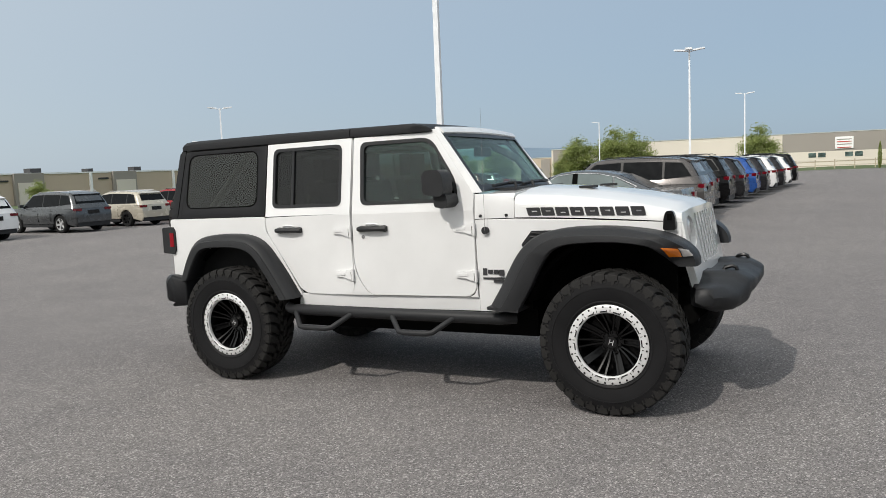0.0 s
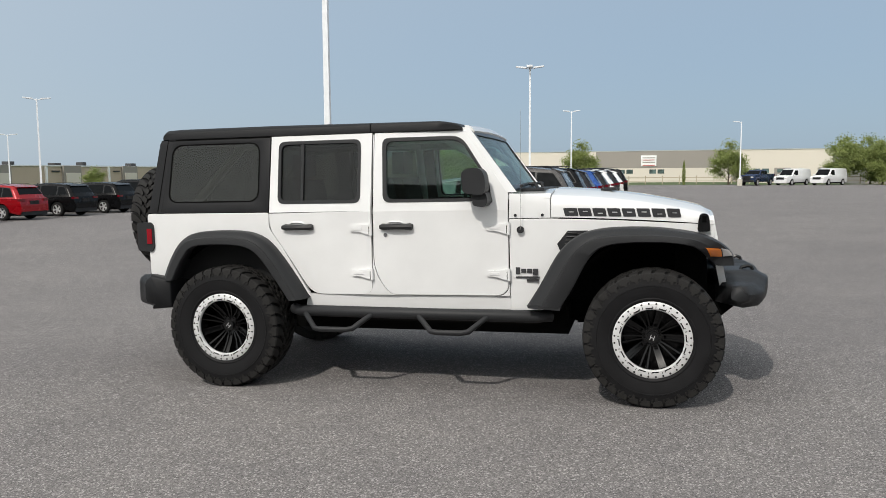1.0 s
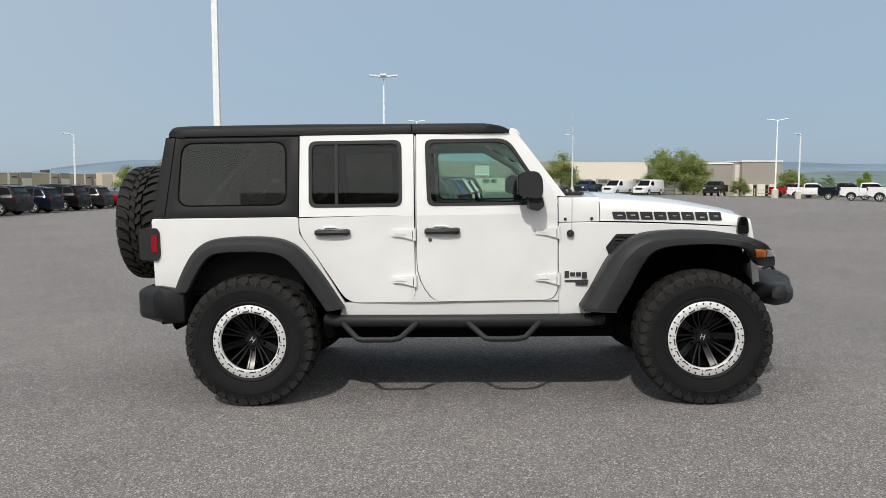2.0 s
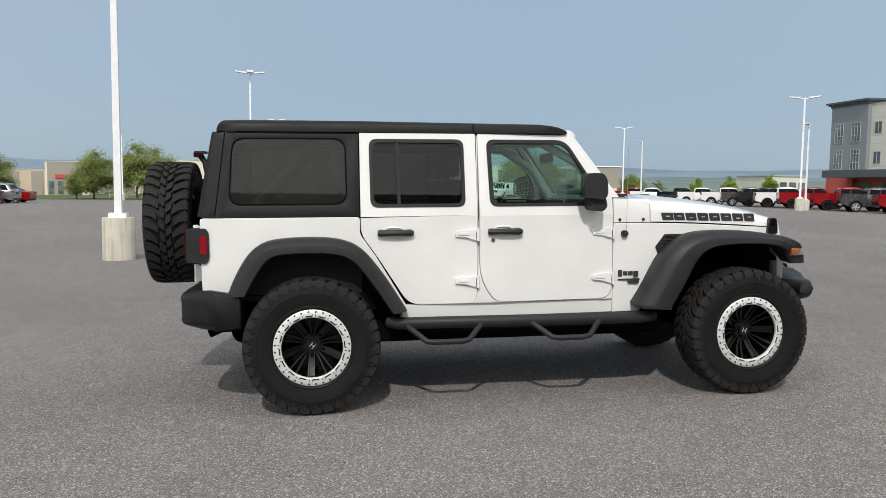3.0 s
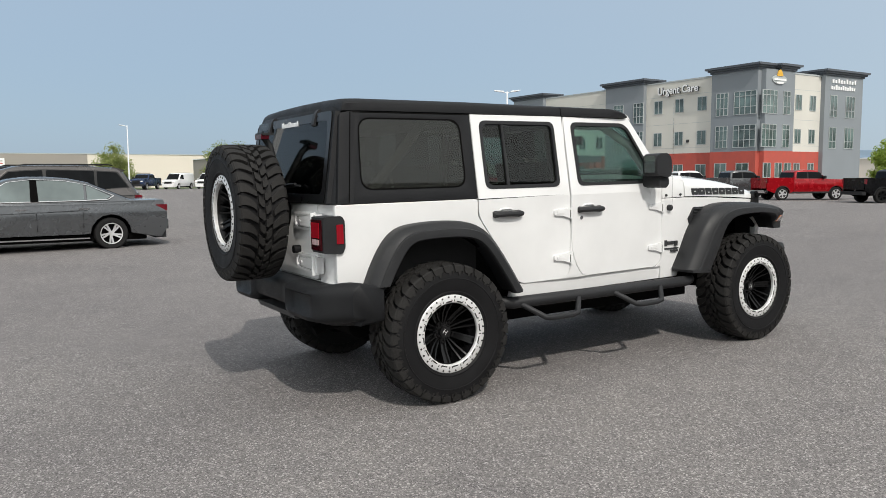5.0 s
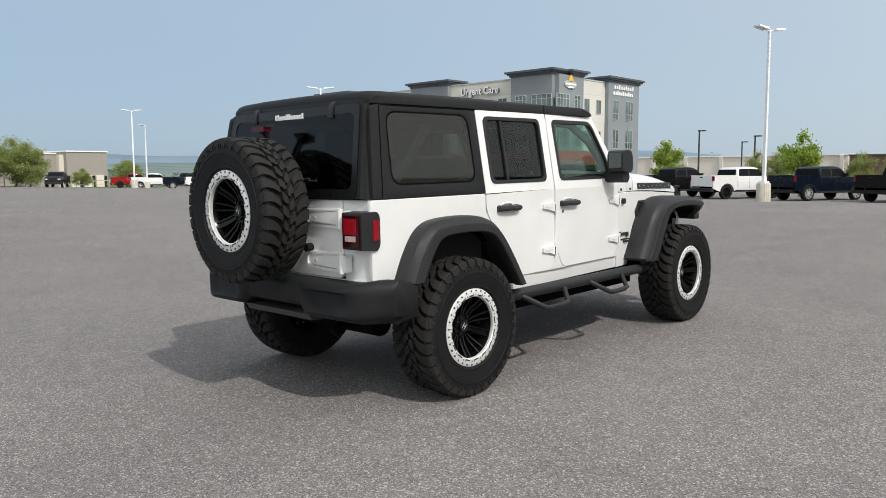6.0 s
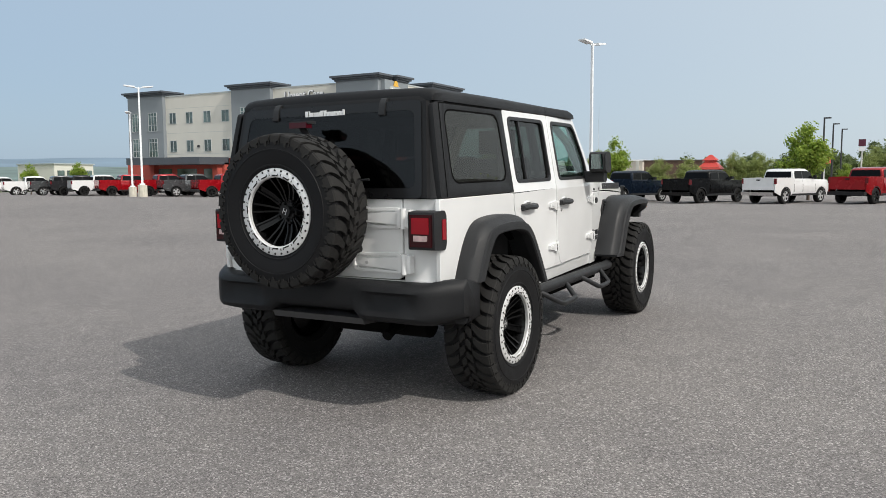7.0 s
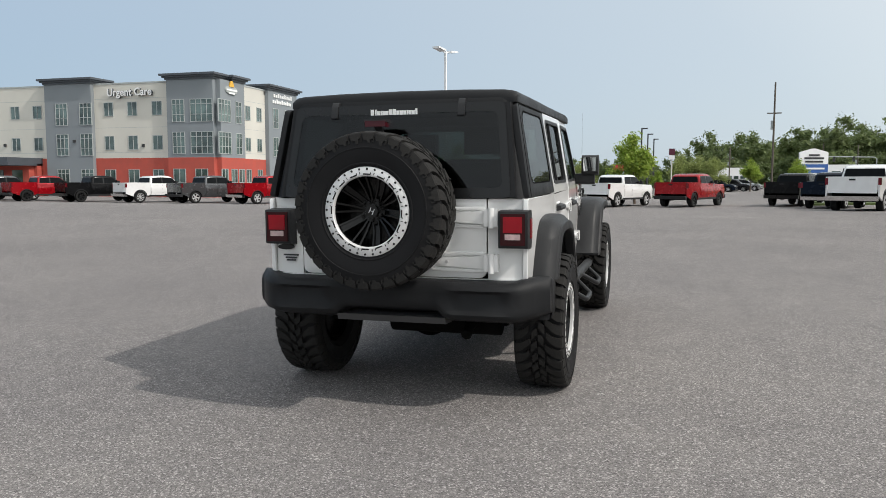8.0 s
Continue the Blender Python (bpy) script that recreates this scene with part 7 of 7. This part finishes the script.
for x in (59.8, 62.3, 64.8):
    part("column", bx(x, x + 1.6, 159.5, 160.02, -3, 1.0), M["ware_light"], T3)
    part("doorway", bx(x + 1.62, x + 2.36, 159.85, 160.02, -3, 0.8), M["black"], T3)

T4 = thing("white_store", "long low white store beyond the trees", "building")
part("core_wall", bx(118, 150, 29.5, 110, -2, 3.55), M["ware_light"], T4)
part("roof_edge", bx(117.8, 150, 29.3, 110, 3.55, 3.75), M["sign_white"], T4)
for k in range(13):
    part("pilaster", bx(117.7, 118.02, 30 + k * 6, 30.5 + k * 6, -2, 3.55), M["cream"], T4)
T5 = thing("brick_restaurant", "brown brick restaurant with red hip roof", "building")
part("brick_wall", bx(111, 124, 19.0, 27.4, -2, 3.35), M["brick_brown"], T5)
part("wall_cap", bx(110.9, 124, 18.9, 27.5, 3.35, 3.5), M["wood"], T5)
part("red_wall", bx(103.2, 106.2, 15.4, 18.0, -2, 2.3), M["brick_red"], T5)
for z0, z1, w0, w1 in ((2.1, 3.0, 1.55, 0.75), (3.0, 3.25, 0.7, 0.7), (3.25, 4.0, 0.95, 0.15)):
    bm = bmesh.new()
    loft(bm, [[(104.7 + u * w, 16.7 + v * w, z) for u, v in ((-1, -1), (1, -1), (1, 1), (-1, 1))] for z, w in ((z0, w0), (z1, w1))])
    part("red_roof", bm, M["sign_red"], T5)
for y in (15.6, 16.6, 17.5):
    part("shop_window", bx(103.1, 103.25, y - 0.3, y + 0.3, 0.2, 1.6), M["pane"], T5)
T6 = thing("fuel_canopy", "red petrol station canopy", "building")
part("canopy_roof", bx(135, 143, 3.8, 8.4, 3.0, 4.0, 0.3, 4), M["sign_red"], T6)
for y in (4.6, 7.2):
    part("canopy_post", bx(139, 139.4, y, y + 0.4, -1.5, 3.05), M["sign_white"], T6)
T7 = thing("white_outbuilding", "low white outbuilding with a flat roof", "building")
part("core_wall", bx(83, 91, 127, 138, -3, 3.7), M["cream"], T7)
part("roof_edge", bx(82.8, 91.2, 126.8, 138, 3.7, 3.9), M["frame"], T7)
for k in range(4):
    part("window", bx(83.6 + k * 1.9, 84.9 + k * 1.9, 126.85, 127.02, 1.2, 2.6), M["pane"], T7)
T8 = thing("roadside_house", "white roadside building with many windows", "building")
part("core_wall", bx(150, 160, -44, -26, -1, 4.2), M["sign_white"], T8)
for k in range(7):
    part("window", bx(149.85, 150.02, -43 + k * 2.4, -41.6 + k * 2.4, 1.8, 3.0), M["pane"], T8)

TA = thing("roadside_shop", "low white shop front across the road", "building")
part("core_wall", bx(125, 132, -13.0, -7.8, -1, 3.3), M["sign_white"], TA)
for k in range(5):
    part("window", bx(124.88, 125.02, -12.7 + k, -12.0 + k, 0.6, 2.0), M["pane"], TA)
for x, y, col, lab in ((100, -5.4, "white", "white crossover parked by the road"), (104, -7.6, "navy", "dark blue crossover parked by the road"), (108, -9.8, "dark_grey", "grey crossover parked by the road"), (112, -11.6, "silver", "silver crossover parked by the road")):
    vehicle("cuv", col, x, y, -105, lab, "cars parked by the road", "five")

# ---- trees ----
def tree_mesh(seed, height, spread, trunk_h, leaves, size, mat, gaps=0.35, loose=0.25, sprays=0.0):
    rng = random.Random(seed)
    bm = bmesh.new()
    top = height * 0.62
    tube(bm, [(0, 0, -0.3), (0.02, 0.01, trunk_h * 0.6), (-0.03, 0.02, trunk_h), (0.03, -0.02, top)], [0.022 * height, 0.018 * height, 0.014 * height, 0.004 * height], 8)
    tips = []
    for k in range(11):
        a = k * 2.4 + rng.uniform(-0.4, 0.4)
        z0 = trunk_h * 0.8 + (top - trunk_h * 0.8) * k / 11
        reach = spread * rng.uniform(0.6, 1.0) * (1 - 0.45 * k / 11)
        z1 = z0 + rng.uniform(0.10, 0.30) * height
        p1 = Vector((math.cos(a) * reach * 0.5, math.sin(a) * reach * 0.5, (z0 + z1) / 2 + 0.03 * height))
        p2 = Vector((math.cos(a) * reach, math.sin(a) * reach, z1))
        tube(bm, [(0, 0, z0), p1, p2], [0.008 * height, 0.005 * height, 0.002 * height], 5)
        tips += [p1, p2, p2 * 0.8 + Vector((0, 0, 0.1 * height))]
    tips += [Vector((0, 0, top)), Vector((0.05 * height, 0, height * 0.85)), Vector((0, -0.04 * height, height * 0.92))]
    wood = mesh_of("trunk", bm, M["bark"])
    bm = bmesh.new()
    for k in range(leaves):
        c = rng.choice(tips)
        r = max(-1.35, min(1.35, rng.gauss(0, 1))) * spread * loose
        d = Vector((rng.gauss(0, 1), rng.gauss(0, 1), rng.gauss(0, 0.8))).normalized()
        spray = rng.random() < sprays
        p = c + d * abs(r) * (0.75 if spray else 1.0)
        if noise.noise(p * (2.2 / spread) + Vector((seed, 0, 0))) < -gaps:
            continue
        n1 = Vector((rng.gauss(0, 1), rng.gauss(0, 1), rng.gauss(0, 1) + 0.6)).normalized()
        u = n1.orthogonal().normalized()
        v = n1.cross(u)
        s = size * rng.uniform(0.6, 1.4) * (2.6 if spray else 1.0)
        bm.faces.new([bm.verts.new(p + u * s), bm.verts.new(p + v * s * 0.55), bm.verts.new(p - u * s), bm.verts.new(p - v * s * 0.55)])
    return wood, mesh_of("crown", bm, mat, 180)


LIGHT = [tree_mesh(5 + k, 4.0, 1.35, 1.2, 11000, 0.074, M["leaf_light"], 0.5) for k in range(3)]
DARK = [tree_mesh(20 + k, 6.5, 2.7, 0.3, 15000, 0.098, M["leaf_dark"], 0.5, 0.27) for k in range(3)]
FAR = [tree_mesh(40 + k, 10.0, 4.2, 1.5, 6200, 0.135, M["leaf_far"], 0.7, 0.20, 0.22) for k in range(2)]


def tree(kind, k, x, y, scale, label, group, turn=0.0, flat=1.0):
    wood, crown = kind[k % len(kind)]
    T = thing("tree", label, "tree", Matrix.Translation((x, y, land(x, y))) @ Matrix.Rotation(turn, 4, "Z") @ Matrix.Diagonal((scale * flat, scale * flat, scale, 1)), group)
    link_part("trunk", wood, T)
    link_part("crown", crown, T)


for k, (x, y, s) in enumerate(((51.5, 14.1, 1.12), (51.0, 0.9, 1.25), (50.6, 23.4, 1.02), (50.6, 83.4, 0.9), (50.4, 91.6, 0.85), (50.0, 73.8, 0.88), (104.5, -11.6, 1.1), (93.0, 0.2, 0.7), (78.0, -13.5, 0.9))):
    tree(LIGHT, k, x, y, s, "young light-green tree in an island", "young lot trees", k * 1.7)
# the last four stand out of view, added for the panes to mirror
for k, (x, y, s, f) in enumerate(((-5.6, 108, 0.98, 1.0), (-42.5, 104, 0.9, 1.1), (-49.0, 106, 0.75, 1.0), (14.4, 104.5, 0.9, 1.0), (28.6, 105, 0.98, 1.0), (32.6, 108, 1.0, 1.0), (-24.3, 103.5, 1.16, 1.0), (-29.6, 102.8, 1.0, 1.05), (-21.6, 103.2, 1.08, 1.0), (-86, 58, 0.5, 1.4), (-70, 85, 0.6, 1.2), (33.0, 104, 0.9, 1.0), (38.4, 101, 0.40, 1.2), (49.5, 112, 0.62, 1.2), (52.6, 118, 0.66, 1.2), (61.6, 21.0, 0.52, 0.9), (62.0, 19.4, 0.5, 1.0), (73.5, 16.0, 0.52, 1.0), (74.1, 13.4, 0.52, 1.1), (104.5, 13.6, 0.72, 1.0), (105.5, 10.6, 0.7, 1.1), (105.0, -2.6, 0.78, 1.0), (105.0, -5.2, 0.75, 1.2), (104.0, -7.0, 0.7, 1.0), (72.5, 20.4, 0.5, 1.0), (-32, 103.5, 0.6, 1.2), (-16.5, 104, 0.4, 1.4), (-13.5, -36, 0.75, 1.0), (-24, -40, 0.7, 1.1), (-38, -40, 0.75, 1.2), (53, -26, 1.5, 1.1))):
    tree(DARK, k, x, y, s, "bushy mid-green tree with an open crown", "trees along the lot's edge", k * 2.1, f * 1.22 if y > 90 else f)
bm = bmesh.new()
tube(bm, [(0, 0, -0.2), (0, 0, 1.2)], 0.06, 6)
wood = mesh_of("trunk", bm, M["bark"])
bm = bmesh.new()
rng = random.Random(3)
for k in range(900):
    z = rng.uniform(0.1, 4.0)
    w = 0.42 * math.sin(math.pi * min(0.98, (z + 0.6) / 4.7)) * rng.uniform(0.4, 1.0)
    a = rng.uniform(0, 6.28)
    p = Vector((w * math.cos(a), w * math.sin(a), z))
    u = Vector((rng.gauss(0, 1), rng.gauss(0, 1), 1.5)).normalized() * 0.13
    v = u.orthogonal().normalized() * 0.06
    bm.faces.new([bm.verts.new(p + u), bm.verts.new(p + v), bm.verts.new(p - u), bm.verts.new(p - v)])
T9 = thing("cypress", "narrow dark columnar evergreen", "tree", Matrix.Translation((8.6, 104, land(8.6, 104) - 0.1)) @ Matrix.Diagonal((0.62, 0.62, 0.85, 1)))
link_part("trunk", wood, T9)
link_part("crown", mesh_of("crown", bm, M["leaf_dark"], 180), T9)

# wooded slope beyond the road
rng = random.Random(11)
src = [m for _, m in FAR]
verts, faces = [], []
for k in range(118):
    a = radians(rng.uniform(80, 122))
    d = rng.uniform(165, 250)
    x, y = -5 + d * math.sin(a), d * math.cos(a)
    tall = smoothstep(88.5, 94.5, math.degrees(a))
    me = src[k % 2]
    sc = rng.uniform(0.5, 0.8) * (1 - tall) + rng.uniform(1.25, 1.75) * tall
    c, s_ = math.cos(k), math.sin(k)
    base = len(verts)
    co = np.empty(len(me.vertices) * 3)
    me.vertices.foreach_get("co", co)
    co = co.reshape(-1, 3)[: 4 * 5200] * sc
    verts += [(x + c * p[0] - s_ * p[1], y + s_ * p[0] + c * p[1], p[2] - 1.6 * sc) for p in co]
    faces += [(base + 4 * i, base + 4 * i + 1, base + 4 * i + 2, base + 4 * i + 3) for i in range(len(co) // 4)]
me = bpy.data.meshes.new("woods")
me.from_pydata(verts, [], faces)
me.materials.append(M["leaf_far"])
tagged(new("woods", me), "wooded slope of mixed green trees beyond the road", "woods", kind="stuff")

# far low scrub behind the lots
verts, faces = [], []
rng = random.Random(12)
for k in range(190):
    if k < 120:
        x, y = rng.uniform(-200, 190), rng.uniform(320, 430)
    else:
        x, y = rng.uniform(160, 260), rng.uniform(-20, 220)
    me0 = src[k % 2]
    sc = rng.uniform(0.35, 0.8)
    base = len(verts)
    co = np.empty(len(me0.vertices) * 3)
    me0.vertices.foreach_get("co", co)
    co = co.reshape(-1, 3)[: 4 * 700] * sc
    verts += [(x + p[0] * 1.6, y + p[1] * 1.6, p[2] + land(x, y) - 0.5) for p in co]
    faces += [(base + 4 * i, base + 4 * i + 1, base + 4 * i + 2, base + 4 * i + 3) for i in range(len(co) // 4)]
me = bpy.data.meshes.new("far_scrub")
me.from_pydata(verts, [], faces)
me.materials.append(M["leaf_far"])
tagged(new("far_scrub", me), "low green scrub far behind the lots", "scrub", kind="stuff")

# ---- hills ----
def hills(name, a0, a1, dist, h, seed, mat, label):
    bm = bmesh.new()
    n = 120
    rings = []
    for k in range(n + 1):
        a = radians(a0 + (a1 - a0) * k / n)
        z = h * (0.8 + 0.25 * noise.noise(Vector((a * 3, seed, 0))) + 0.08 * noise.noise(Vector((a * 14, seed, 1)))) * smoothstep(0, 0.12, k / n) * smoothstep(0, 0.12, 1 - k / n)
        d0, d1 = dist, dist + 700
        rings.append([(d0 * math.sin(a), d0 * math.cos(a), -12), (d1 * math.sin(a), d1 * math.cos(a), z), ((d1 + 300) * math.sin(a), (d1 + 300) * math.cos(a), -12)])
    loft(bm, rings, cap=False, closed=False)
    tagged(part(name, bm, M[mat], None, smooth=180), label, "hills", kind="structure")


# ridge and valley get their haze from material colour alone
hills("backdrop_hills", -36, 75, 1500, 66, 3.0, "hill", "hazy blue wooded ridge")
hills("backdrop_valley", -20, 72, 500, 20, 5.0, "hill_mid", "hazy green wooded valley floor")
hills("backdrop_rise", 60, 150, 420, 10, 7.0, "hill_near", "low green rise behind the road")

# ---- fence, sign, utility poles ----
F = thing("board_fence", "weathered low fence along the far edge", "fence")
for k in range(40):
    x = -30 + k * 2.4
    z = land(x, 112)
    part("post", bx(x - 0.06, x + 0.06, 111.94, 112.06, z - 0.2, z + 1.25), M["fence"], F)
for k in range(39):
    x = -30 + k * 2.4
    z = land(x, 112)
    part("rail", bx(x + 0.06, x + 2.34, 111.97, 112.03, z + 0.92, z + 1.02), M["fence"], F)
    part("rail", bx(x + 0.06, x + 2.34, 111.97, 112.03, z + 0.42, z + 0.50), M["fence"], F)

R = thing("road_sign", "white pylon sign with a blue lower panel", "sign", Matrix.Translation((93.7, -17.4, land(93.7, -17.4))) @ Matrix.Rotation(radians(12), 4, "Z"))
part("sign_panel", soften(prism(rounded([(-1.6, 3.3), (1.6, 3.3), (1.6, 4.7), (0, 5.15), (-1.6, 4.7)], 0.2), -0.2, 0.2), 0.02, 1), M["sign_white"], R).matrix_basis = pose(0, 0, 0, 0, 0, -90)
part("blue_panel", bx(-0.22, 0.22, -1.6, 1.6, 2.3, 3.296), M["sign_blue"], R)
for z, w_, m_ in ((4.25, 0.6, "decal"), (3.9, 1.1, "decal"), (3.5, 1.0, "decal"), (2.7, 1.2, "sign_white")):
    part("lettering_bar", bx(-0.26, -0.20, -w_, w_, z, z + 0.2), M[m_], R)
for y in (-1.3, 1.3):
    part("post", bx(-0.1, 0.1, y - 0.1, y + 0.1, -1, 2.3), M["frame"], R)


def utility_pole(x, y, h, label="tall dark utility pole", arm=True, r=0.12):
    U = thing("utility_pole", label, "pole", Matrix.Translation((x, y, land(x, y))), "poles by the road")
    bm = bmesh.new()
    tube(bm, [(0, 0, -0.3), (0, 0, h)], [r, r * 0.7], 8)
    part("shaft", bm, M["wood"], U)
    if arm:
        part("cross_arm", bx(-0.06, 0.06, -0.7, 0.7, h * 0.72, h * 0.72 + 0.12), M["wood"], U)
        bm = bmesh.new()
        tube(bm, [(0.25, 0.1, h * 0.58), (0.25, 0.1, h * 0.66)], 0.2, 10)
        part("transformer", bm, M["frame"], U)


utility_pole(84.3, -11.9, 11.9)
for x, y, h in ((140, -42, 8.5), (150, -28, 8.0), (132, -30, 7.0), (150, -55, 9.0), (120, -10, 6.5)):
    utility_pole(x, y, h, "brown roadside utility pole", True, 0.12)
for x, y, h in ((72.4, 1.3, 6.6), (82.1, 1.0, 6.6), (93, 0.6, 6.6), (63.0, 26.7, 5.3), (79.6, 29.5, 4.8), (66.1, 22.9, 4.8)):
    U = thing("drive_lamp", "dark bronze lamp post by the drive", "lamp post", Matrix.Translation((x, y, land(x, y))), "dark lamp posts")
    bm = bmesh.new()
    tube(bm, [(0, 0, -0.2), (0, 0, h)], [0.10, 0.07], 8)
    part("shaft", bm, M["steel"], U)
    part("lamp_head", bx(-0.20, 0.20, -0.55, 0.06, h, h + 0.10, 0.02), M["steel"], U)
U = thing("pole_sign", "square red and white sign on a steel mast", "sign", Matrix.Translation((85, -1.55, land(85, -1.55))))
bm = bmesh.new()
tube(bm, [(0, 0, -0.3), (0, 0, 4.2)], 0.07, 8)
part("mast", bm, M["cream"], U)
part("sign_box", bx(-0.2, 0.2, -0.33, 0.33, 4.45, 5.15, 0.04), M["maroon_sign"], U)
part("lower_sign", bx(-0.18, 0.18, -0.30, 0.30, 3.95, 4.40, 0.03), M["sign_white"], U)
G1 = thing("traffic_gantry", "grey street-light mast arm over the road", "street light", Matrix.Translation((120, -30, -0.5)))
bm = bmesh.new()
tube(bm, [(0, 0, 0), (0, 0, 5.0), (0, 0.3, 5.2), (0, 6.5, 5.3)], 0.07, 8)
part("mast_arm", bm, M["frame"], G1)
for y in (3.0, 5.6):
    part("signal_box", bx(-0.15, 0.15, y - 0.15, y + 0.15, 4.6, 5.3, 0.02), M["steel"], G1)
# grass verge by the drive, with its kerb
V = thing("verge_kerb", "grass verge with a pale concrete kerb", "verge", kind="structure")
bm = bmesh.new()
pts = rounded([(46, -9.0), (70, -12.5), (72, -18), (48, -16)], 1.5, 5)
loft(bm, [[(x, y, land(x, y) - 0.1) for x, y in pts], [(x, y, land(x, y) + 0.13) for x, y in pts]])
part("grass_top", bm, M["grass"], V)
